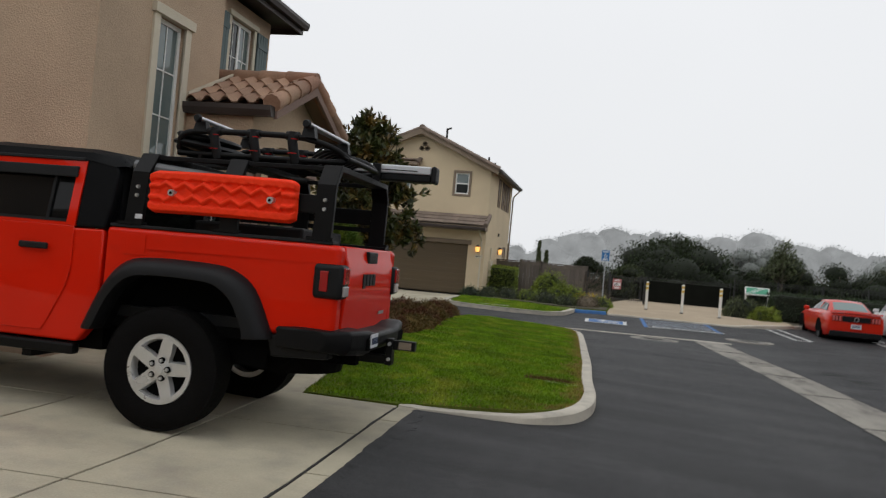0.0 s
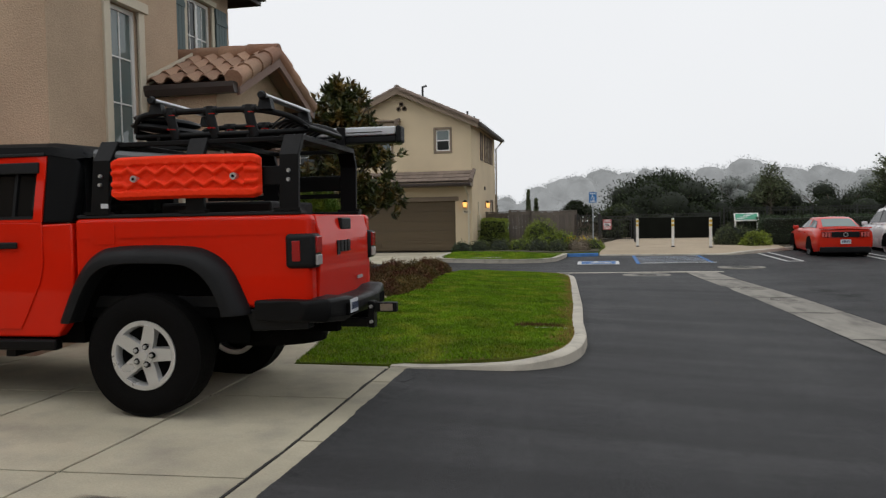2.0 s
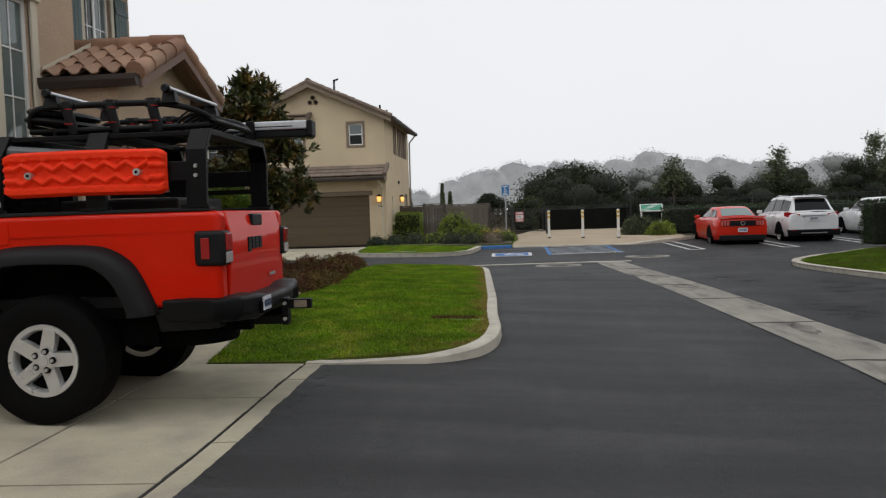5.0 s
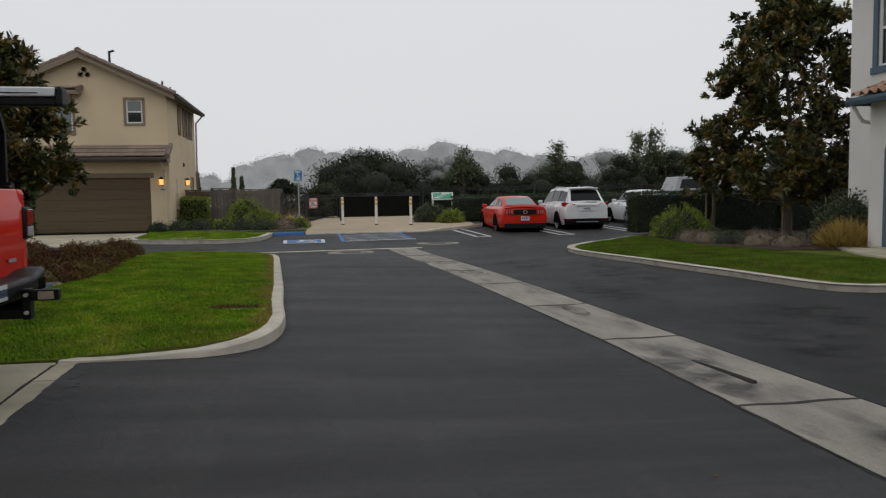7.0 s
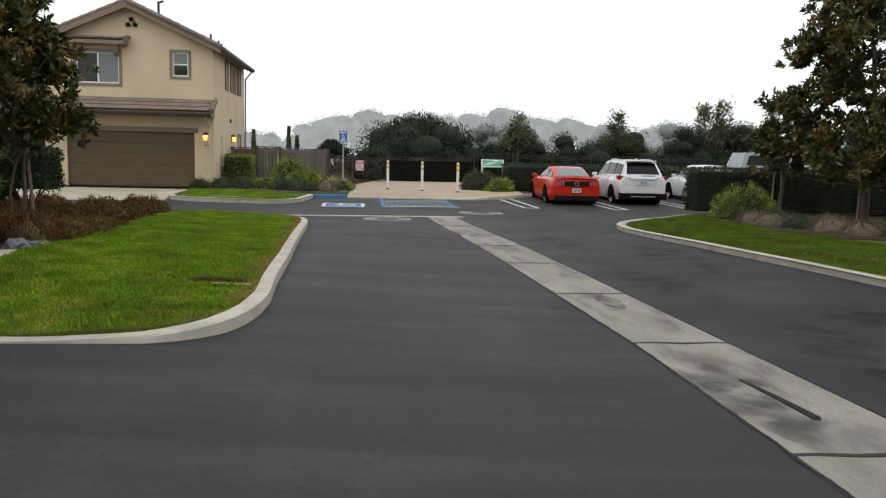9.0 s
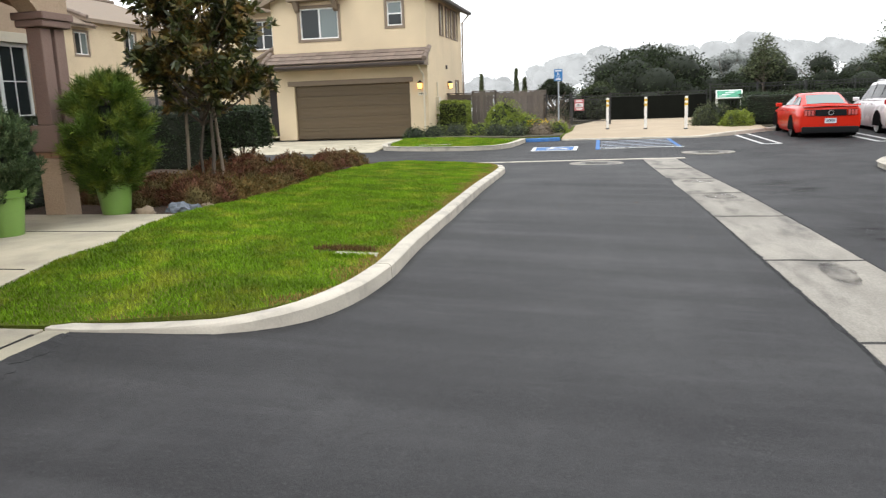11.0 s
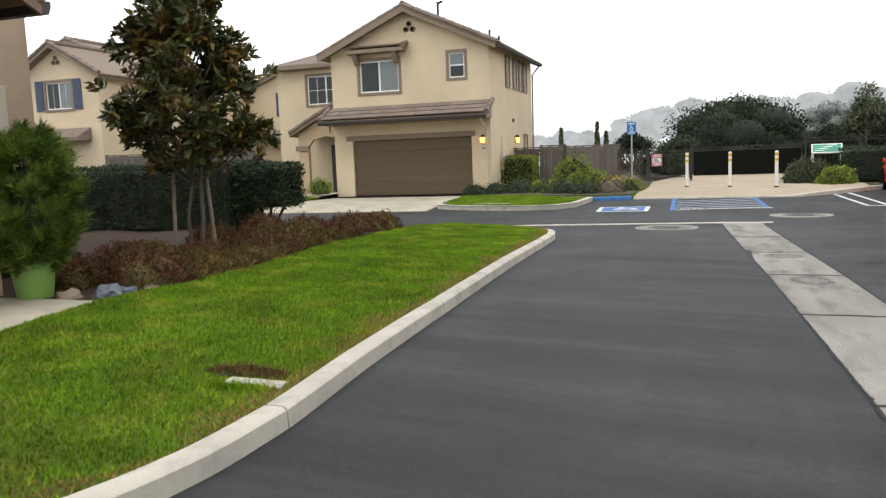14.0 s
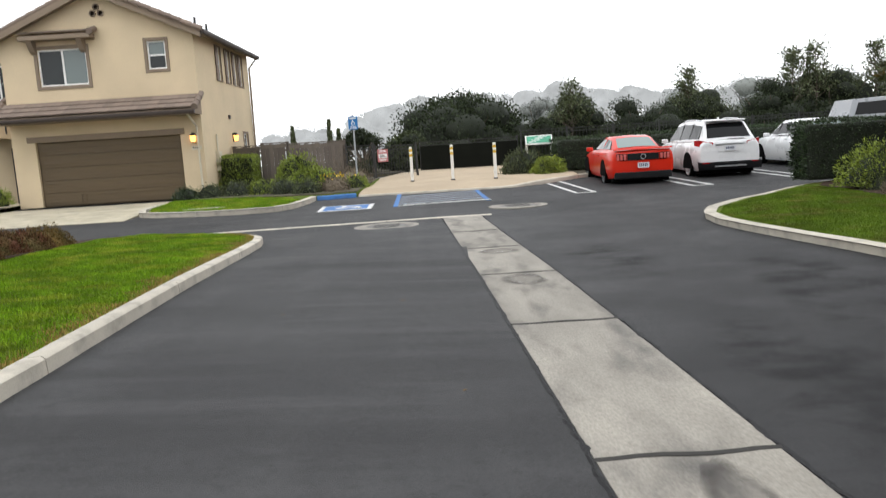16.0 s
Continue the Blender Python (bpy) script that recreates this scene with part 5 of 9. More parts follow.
# window hood
hz, hx0, hx1 = 5.62, -10.35, -8.0
part("hood_board", B().box(hx0, hx1, FY - 0.42, FY - 0.004, hz, hz + 0.14), trim_taupe, h2, bevel=0.01)
for x in (hx0 + 0.3, hx1 - 0.42):
    part("bracket", B().prism([(FY - 0.36, hz - 0.002), (FY - 0.004, hz - 0.002), (FY - 0.004, hz - 0.42), (FY - 0.14, hz - 0.34), (FY - 0.3, hz - 0.12)], "x", x - 0.09, x + 0.09), trim_taupe, h2)
htile = tile_mesh("flat", 0.3, 0.36, roof_tile)
tiles(h2, htile, (hx0 - 0.02, FY - 0.02, hz + 0.29), (1, 0, 0), (0, -1, -0.32), 8, 1, 0.3, 0.36, name="hood_tile")
part("hood_tile", B().cyl((hx1 + 0.02, FY - 0.02, hz + 0.32), (hx1 + 0.02, FY - 0.46, hz + 0.19), 0.09, 0.11, 10), roof_tile, h2, smooth=50)
# lean-to roof over the garage door
lz, ld = 3.60, 0.90
part("lean_to_deck", B().prism([(FY - 0.004, lz - 0.02), (FY - ld, lz - 0.49), (FY - ld, lz - 0.66), (FY - 0.004, lz - 0.66)], "x", GX0 - 0.1, GX1 + 0.05), trim_taupe, h2)
tiles(h2, htile, (GX0 - 0.15, FY - 0.01, lz), (1, 0, 0), (0, -1, -0.52), 22, 3, 0.3, 0.345)
for k in range(3):
    y0, y1 = FY - 0.305 * k, FY - 0.305 * (k + 1.1)
    for x in (GX1 + 0.10, GX0 - 0.14):
        part("verge_tile", B().cyl((x, y0, lz + 0.05 - 0.52 * (FY - y0)), (x, y1, lz + 0.05 - 0.52 * (FY - y1)), 0.09, 0.11, 10), roof_tile, h2, smooth=50)
gutter_run(h2, (GX0 - 0.2, FY - ld - 0.002, lz - 0.66), (GX1 + 0.1, FY - ld - 0.002, lz - 0.66), trim_dark, 0.13)
part("downpipe", B().tube([(GX1 - 0.16, FY - ld - 0.05, lz - 0.64), (GX1 - 0.16, FY - 0.5, lz - 0.85), (GX1 - 0.16, FY - 0.05, lz - 1.05), (GX1 - 0.16, FY - 0.05, 0.25)], 0.038, 8), trim_cream, h2)
# garage door and its lintel
part("lintel", B().box(-10.68, -5.38, FY - 0.05, FY - 0.002, 2.33, 2.52), trim_taupe, h2, bevel=0.01)
gd = part("garage_door", B().box(-10.42, -5.53, FY + 0.14, FY + 0.17, Z0, 2.33), garage_brown, h2, "brown sectional garage door")
for r in range(5):
    z0, z1 = 0.19 + 0.428 * r, 0.19 + 0.428 * (r + 1) - 0.012
    b = B().box(-10.40, -5.55, FY + 0.10, FY + 0.14, z0, z1)
    for k in range(2):
        zc = z0 + 0.1 + 0.2 * k
        b.box(-10.36, -5.59, FY + 0.088, FY + 0.099, zc, zc + 0.10)
    part("door_panel", b, garage_brown, gd, bevel=0.006)
part("door_handle", B().tube([(-9.10, FY + 0.09, 0.30), (-9.10, FY + 0.06, 0.32), (-9.10, FY + 0.06, 0.48), (-9.10, FY + 0.09, 0.5)], 0.012, 6).tube([(-8.95, FY + 0.09, 0.30), (-8.95, FY + 0.06, 0.32), (-8.95, FY + 0.06, 0.48), (-8.95, FY + 0.09, 0.5)], 0.012, 6), garage_brown, gd)
lamp_glow = glow("lit_lantern_glass", (1.0, 0.50, 0.13), 2.6)


def lantern(m):
    b = B(m)
    body = thing("wall_lantern", "lit wall lantern with amber glass", "lamp", "wall lanterns", at=m)
    part("bracket", B().box(-0.05, 0.05, -0.03, 0, 0.0, 0.32).box(-0.02, 0.02, -0.16, -0.03, 0.30, 0.34), iron, body)
    part("cap", B().taper(-0.10, 0.10, -0.22, -0.02, 0.24, 0.32, 0.07, 0.07), iron, body)
    part("shade", B().taper(-0.055, 0.055, -0.175, -0.065, 0.02, 0.235, -0.025, -0.025), lamp_glow, body, "glowing amber glass")
    part("base", B().box(-0.06, 0.06, -0.18, -0.06, 0.0, 0.018), iron, body)


lantern(pose(-5.08, FY - 0.002, 2.02))
lantern(pose(GX1 + 0.002, 36.9, 2.05, 0, 0, 90))
plate = thing("house_number_plate", "small pale number plate with dark bars", "sign", at=pose(-5.02, FY - 0.002, 1.78))
part("plate", B().box(-0.17, 0.17, -0.02, 0, 0, 0.14), trim_cream, plate)
for k in range(4):
    part("mark", B().box(-0.12 + 0.065 * k, -0.08 + 0.065 * k, -0.024, -0.0205, 0.04, 0.10), iron, plate)
# side windows with shutters
for a in SIDE:
    window(h2, pose(GX1, a + 0.21, 4.3, 0, 0, 90), 0.42, 1.2, 0.05, trim_taupe, (pane,), (0, 1), split="", label="narrow side window")
    shutter(h2, pose(GX1, a - 0.21, 4.25, 0, 0, 90), 0.26, 1.3, shutter_brown)
window(h2, pose(GX1, 38.95, 1.3, 0, 0, 90), 0.7, 1.1, 0.08, trim_taupe, (pane,), label="low side window")
# meters on the side wall
part("meter_box", B().box(GX1 + 0.002, GX1 + 0.14, 34.3, 34.65, 1.0, 1.7), trim_cream, h2)
part("conduit", B().cyl((GX1 + 0.05, 34.48, 0.2), (GX1 + 0.05, 34.48, 2.3), 0.03, None, 8), trim_cream, h2)
part("meter_box", B().box(GX1 + 0.002, GX1 + 0.18, 35.2, 35.7, 0.5, 1.1), trim_dark, h2)
part("wall_vent", B().box(GX1 + 0.002, GX1 + 0.06, 36.5, 36.66, 2.9, 3.06), trim_dark, h2)
# entry porch and rear wing
EY = 34.4
b = B().prism([(-13.5, Z0), (-13.05, Z0), (-13.05, 2.2), (-12.8, 2.5), (-12.2, 2.62), (-11.7, 2.55), (-11.7, Z0), (GX0, Z0), (GX0, 3.95), (-13.5, 2.75)], "y", EY - 0.2, EY)
part("entry_wall", b, stucco_tan, h2)
part("entry_trim", B().box(-13.6, -13.0, EY - 0.26, EY - 0.205, 2.05, 2.25), trim_taupe, h2)
part("entry_roof", B().prism([(-13.75, 2.78), (GX0, 4.12), (GX0, 3.98), (-13.75, 2.64)], "y", EY - 0.5, 36.2), trim_taupe, h2)
for k in range(7):
    x0, x1 = GX0 - 0.36 * k, GX0 - 0.36 * (k + 1.1)
    part("verge_tile", B().cyl((x0, EY - 0.46, 4.16 - 0.525 * (GX0 - x0)), (x1, EY - 0.46, 4.16 - 0.525 * (GX0 - x1)), 0.09, 0.11, 10), roof_tile, h2, smooth=50)
part("entry_door", B().box(-12.9, -11.9, 36.05, 36.1, Z0, 2.3), trim_dark, h2)
part("wall", wall_mesh("x", 36.2, 0.2, -15.5, GX0, Z0, eave, [(-14.0, -12.2, 4.1, 5.35)]), stucco_cream, h2)
part("wall", wall_mesh("y", -15.5, 0.2, 36.4, 40.2, Z0, eave), stucco_cream, h2)
window(h2, pose(-13.1, 36.2, 4.1), 1.8, 1.25, 0.1, trim_taupe, (pane, pane), (1, 1), label="white sliding window of the rear wing")
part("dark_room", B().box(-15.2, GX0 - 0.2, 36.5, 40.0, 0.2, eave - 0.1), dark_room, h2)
hip(h2, -15.5, GX0 + 1.0, 36.2, 40.2, eave + 0.1, 0.4, 0.38, roof_tile, trim_taupe)
part("wall_cross", B().box(-12.0, -11.96, EY - 0.24, EY - 0.205, 2.75, 3.35).box(-12.15, -11.81, EY - 0.245, EY - 0.21, 3.08, 3.12), iron, h2)


# --- houses further down the cross street ---
def far_house(x0, x1, y0, y1, eave_, apex_, shut, label, axis="x"):
    h = thing("house", label, "house")
    mid = (x0 + x1) / 2
    wz = eave_ - 1.6
    part("wall", wall_mesh("x", y0, 0.2, x0, x1, 0.0, eave_, [(mid - 0.75, mid + 0.75, wz, wz + 1.25)]), stucco_cream, h)
    part("gable_wall", B().prism([(x0, eave_), (x1, eave_), (mid, apex_)], "y", y0, y0 + 0.2), stucco_cream, h)
    part("wall", wall_mesh("y", x1, -0.2, y0 + 0.2, y1, 0.0, eave_, [(y0 + 3.2, y0 + 4.2, wz, wz + 1.1)]), stucco_cream, h)
    part("wall", wall_mesh("y", x0, 0.2, y0 + 0.2, y1, 0.0, eave_), stucco_cream, h)
    part("wall", wall_mesh("x", y1, -0.2, x0 + 0.2, x1 - 0.2, 0.0, eave_), stucco_cream, h)
    part("dark_room", B().box(x0 + 0.4, x1 - 0.4, y0 + 0.5, y1 - 0.4, 0.0, eave_ - 0.1), dark_room, h)
    window(h, pose(mid, y0, wz), 1.5, 1.25, 0.12, trim_taupe, (pane, pane_light), (1, 0), label="white sliding window between shutters")
    window(h, pose(x1, y0 + 3.7, wz, 0, 0, 90), 1.0, 1.1, 0.1, trim_taupe, (pane, pane_light), label="white side window")
    for s in (-1, 1):
        shutter(h, pose(mid + s * 1.12, y0, wz - 0.05), 0.46, 1.4, shut)
    pit = (apex_ - eave_) / (x1 - mid)
    for s in (-1, 1):
        edge = mid + s * ((x1 - x0) / 2 + 0.4)
        zr = lambda x: apex_ + 0.1 - pit * abs(x - mid)
        part("roof_deck", B().prism([(mid, zr(mid)), (edge, zr(edge)), (edge, zr(edge) - 0.2), (mid, zr(mid) - 0.2)], "y", y0 - 0.4, y1 + 0.4), trim_taupe, h)
        L = abs(edge - mid) * math.hypot(1, pit)
        f = tile_field((mid, y0 - 0.4, zr(mid)), (0, 1, 0), (-1, 0, -pit), y1 - y0 + 0.8, L, 0.4, 0.4) if s < 0 else tile_field((mid, y1 + 0.4, zr(mid)), (0, -1, 0), (1, 0, -pit), y1 - y0 + 0.8, L, 0.4, 0.4)
        tagged(part("roof_tiles", f, roof_tile, h), kind="stuff")
        n_ = round(L / 0.4)
        for k in range(n_):
            xa, xb = mid + (edge - mid) * k / n_, mid + (edge - mid) * (k + 1.1) / n_
            part("verge_tile", B().cyl((xa, y0 - 0.36, zr(xa) + 0.03), (xb, y0 - 0.36, zr(xb) + 0.04), 0.09, 0.11, 8), roof_tile, h, smooth=50)
    ridge_caps(h, (mid, y0 - 0.4, apex_ + 0.14), (mid, y1 + 0.4, apex_ + 0.14), roof_tile, 0.12, 0.6)
    vents(h, pose(mid, y0, apex_ - 0.75), trim_taupe)
    part("lean_to", B().prism([(y0 - 0.004, 3.55), (y0 - 0.9, 3.1), (y0 - 0.9, 2.95), (y0 - 0.004, 2.95)], "x", x0 + 0.3, x1 - 0.6), roof_tile, h)
    return h


far_house(-28.1, -23.5, 34.0, 38.0, 6.05, 7.35, shutter_navy, "cream stucco house with navy window shutters")
far_house(-34.0, -23.56, 38.2, 48.0, 6.3, 8.3, shutter_navy, "tall cream stucco house behind the shuttered gable")
far_house(-23.2, -16.8, 46.0, 54.0, 6.0, 7.2, shutter_navy, "cream stucco house partly hidden by a tree")

# --- white house with the arched porch ---
h3 = thing("house", "off-white stucco house with slate-blue trim and porch", "house")
VX, VY0, VY1 = 12.25, 9.6, 14.5
MX, MY1 = 13.5, 16.75
vb = 0.40
part("wall", wall_mesh("y", MX, 0.2, 4.0, MY1, 0.0, 6.6, [(14.93, 15.87, 4.2, 5.9)]), stucco_white, h3)
part("wall", wall_mesh("x", MY1, -0.2, MX + 0.2, 22.0, 0.0, 6.6), stucco_white, h3)
part("dark_room", B().box(MX + 0.4, 21.0, 5.0, MY1 - 0.4, 3.5, 6.4), dark_room, h3)
window(h3, pose(MX, 15.4, 4.2, 0, 0, -90), 0.94, 1.7, 0.15, trim_blue, (pane, pane_light), (0, 0), split="h", label="white sash window with slate-blue surround", sill=True)
hip(h3, MX, 22.0, 4.0, MY1, 6.7, 0.45, 0.4, roof_tile, trim_blue)
ay0, ay1, spr, crn = 12.05, 13.66, 2.08, 2.68
arch = [(ay0 + (ay1 - ay0) * i / 16, spr + (crn - spr) * math.sin(math.pi * i / 16) ** 0.7) for i in range(17)]
b = B().prism([(VY0, 0.1), (ay0, 0.1), *arch, (ay1, 0.1), (VY1, 0.1), (VY1, 3.24), (VY0, 3.24)], "x", VX, VX + 0.3)
part("porch_wall", b, stucco_white, h3)
part("porch_wall", B().box(VX + 0.3, MX - 0.004, VY1 - 0.25, VY1, 0.1, 3.24), stucco_white, h3)
inner = [(ay0 + 0.02, 0.1)] + [(a[0] * 0.98 + 0.02 * 12.87, a[1] - 0.02) for a in arch] + [(ay1 - 0.02, 0.1)]
outer = [(ay0 - 0.38, 0.1)] + [(12.87 + (a[0] - 12.87) * 1.46, spr - 0.0 + (a[1] - spr) * 1.0 + 0.18) for a in arch] + [(ay1 + 0.38, 0.1)]
b = B()
nn = len(inner)
vs = [(VX - 0.05, *p) for p in outer] + [(VX - 0.05, *p) for p in inner] + [(VX + 0.32, *p) for p in inner] + [(VX - 0.002, *p) for p in outer]
fs = []
for i in range(nn - 1):
    fs += [(i, i + 1, nn + i + 1, nn + i), (nn + i, nn + i + 1, 2 * nn + i + 1, 2 * nn + i), (3 * nn + i, 3 * nn + i + 1, i + 1, i)]
b.put(vs, fs)
part("arch_trim", b, trim_blue, h3, "slate-blue arch surround")
d3 = part("front_door", B().box(MX - 0.06, MX - 0.003, 13.15, 14.1, 0.31, 2.4), stucco_white, h3)
for k in range(2):
    part("door_panel", B().box(MX - 0.075, MX - 0.062, 13.25, 14.0, 0.6 + 0.95 * k, 1.4 + 0.95 * k), trim_cream, d3)
part("door_handle", B().cyl((MX - 0.06, 13.24, 1.45), (MX - 0.14, 13.24, 1.45), 0.03, None, 10).cyl((MX - 0.06, 13.24, 1.62), (MX - 0.1, 13.24, 1.62), 0.03, None, 10), iron, d3)
part("porch_floor", B().box(VX - 0.15, MX - 0.004, VY0, VY1 - 0.26, 0.1, 0.29), drive_mat, h3)
part("porch_ceiling", B().box(VX + 0.3, MX - 0.004, VY0, VY1 - 0.26, 3.1, 3.2), stucco_white, h3)
part("roof_deck", B().prism([(MX - 0.004, 3.90), (VX - 0.30, 3.32), (VX - 0.30, 3.26), (MX - 0.004, 3.26)], "y", VY0, VY1 + 0.14), trim_blue, h3)
stile2 = tile_mesh("s", 0.235, 0.36, terracotta)
tiles(h3, stile2, (MX + 0.10, VY1 + 0.15, 3.95), (0, -1, 0), (-1, 0, -0.37), 21, 5, 0.238, 0.355)
gutter_run(h3, (VX - 0.31, VY0, 3.18), (VX - 0.31, VY1 + 0.15, 3.18), trim_blue, 0.14, (-1, 0))
part("gutter_end", B().box(VX - 0.45, MX - 0.01, VY1 + 0.142, VY1 + 0.18, 3.18, 3.30), trim_blue, h3)
part("downpipe", B().tube([(VX - 0.33, VY1 + 0.10, 3.18), (VX - 0.1, VY1 + 0.12, 2.87), (MX - 0.05, VY1 + 0.16, 2.62), (MX - 0.05, VY1 + 0.16, 0.4)], 0.04, 8), stucco_white, h3)


# ---- plants ----
bark = material("grey_bark", (0.115, 0.092, 0.07), 0.9, vary=0.2, scale=6, grain=0.15, bump=0.6, bump_scale=25, stretch=(1, 1, 0.3))
stake_wood = material("tree_stake", (0.24, 0.19, 0.14), 0.85, vary=0.15, scale=6, bump=0.3, bump_scale=25)
magnolia_leaf = material("magnolia_leaf", (0.056, 0.070, 0.018), 0.42, vary=0.35, scale=1.2, bump=0, spec=0.45, island=0.6, hue=((0.24, 0.145, 0.036), (0.47, 0.68), 3.2))
hedge_leaf = material("hedge_leaf", (0.030, 0.052, 0.018), 0.5, vary=0.2, scale=2, bump=0, spec=0.4, island=0.5)
# near-black core colour paints the shade inside hedges, bushes and crowns
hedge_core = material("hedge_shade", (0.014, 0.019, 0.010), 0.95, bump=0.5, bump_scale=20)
bush_leaf = material("bright_bush_leaf", (0.20, 0.255, 0.035), 0.5, vary=0.2, scale=2, bump=0, spec=0.35, island=0.45)
olive_leaf = material("olive_bush_leaf", (0.090, 0.108, 0.050), 0.6, vary=0.25, scale=1, bump=0, spec=0.3, island=0.5)
wild_leaf = material("wild_bush_leaf", (0.060, 0.076, 0.034), 0.65, vary=0.35, scale=1, bump=0, spec=0.25, island=0.55)
grey_twig = material("grey_brown_shrub", (0.16, 0.13, 0.095), 0.8, vary=0.25, scale=2, bump=0, spec=0.2, island=0.4)
heather = material("rusty_heather", (0.155, 0.068, 0.040), 0.85, vary=0.45, scale=2, bump=0, spec=0.1, island=0.6, hue=((0.105, 0.085, 0.035), (0.42, 0.62), 2.2))
heather_olive = material("ochre_heather", (0.17, 0.105, 0.032), 0.8, vary=0.3, scale=3, bump=0, spec=0.15, island=0.5, hue=((0.09, 0.08, 0.03), (0.5, 0.8), "island"))
needle_blue = material("blue_green_needles", (0.075, 0.115, 0.048), 0.6, vary=0.4, scale=5, bump=0, spec=0.2, island=0.5, hue=((0.26, 0.31, 0.15), (0.56, 0.70), 11.0))
needle_green = material("fresh_green_needles", (0.075, 0.125, 0.018), 0.6, vary=0.45, scale=4, bump=0, spec=0.2, island=0.5, hue=((0.24, 0.29, 0.045), (0.50, 0.66), 5.0))
straw_leaf = material("yellow_grass_leaf", (0.36, 0.25, 0.07), 0.7, vary=0.2, scale=3, bump=0, spec=0.2, island=0.4)
petal_white = material("white_petal", (0.75, 0.70, 0.58), 0.6, bump=0, island=0.1)
petal_yellow = material("yellow_petal", (0.65, 0.45, 0.03), 0.6, bump=0, island=0.1)
cypress_leaf = material("dark_cypress_foliage", (0.034, 0.046, 0.022), 0.85, vary=0.3, scale=0.6, bump=0, spec=0.2, island=0.5)


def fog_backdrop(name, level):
    """Fog haze painted as emission far off: an even pale glow, slightly mottled."""
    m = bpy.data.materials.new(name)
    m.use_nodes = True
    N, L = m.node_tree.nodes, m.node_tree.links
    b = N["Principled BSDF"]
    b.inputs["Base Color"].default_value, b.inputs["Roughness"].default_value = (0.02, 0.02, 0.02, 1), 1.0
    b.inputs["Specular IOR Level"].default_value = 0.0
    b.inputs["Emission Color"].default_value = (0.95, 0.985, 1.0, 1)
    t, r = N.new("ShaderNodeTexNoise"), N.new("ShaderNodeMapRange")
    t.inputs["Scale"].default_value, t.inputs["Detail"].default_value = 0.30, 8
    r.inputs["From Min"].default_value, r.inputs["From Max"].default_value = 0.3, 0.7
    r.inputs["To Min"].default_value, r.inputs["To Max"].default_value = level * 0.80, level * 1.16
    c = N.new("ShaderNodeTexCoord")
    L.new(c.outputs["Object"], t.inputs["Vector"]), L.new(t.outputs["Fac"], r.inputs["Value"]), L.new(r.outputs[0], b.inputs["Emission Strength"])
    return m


mist_glow = fog_backdrop("fog_glow_trees", 0.56)
mist_glow_far = fog_backdrop("fog_glow_hill", 0.95)

# leaf colour paled to paint in the fog haze
hazed_leaf = material("haze_painted_foliage", (0.235, 0.25, 0.235), 0.9, vary=0.2, scale=0.5, bump=0, spec=0.05, island=0.25)


def unit(rng, n):
    d = rng.normal(0, 1, (n, 3))
    return d / np.linalg.norm(d, axis=1)[:, None]


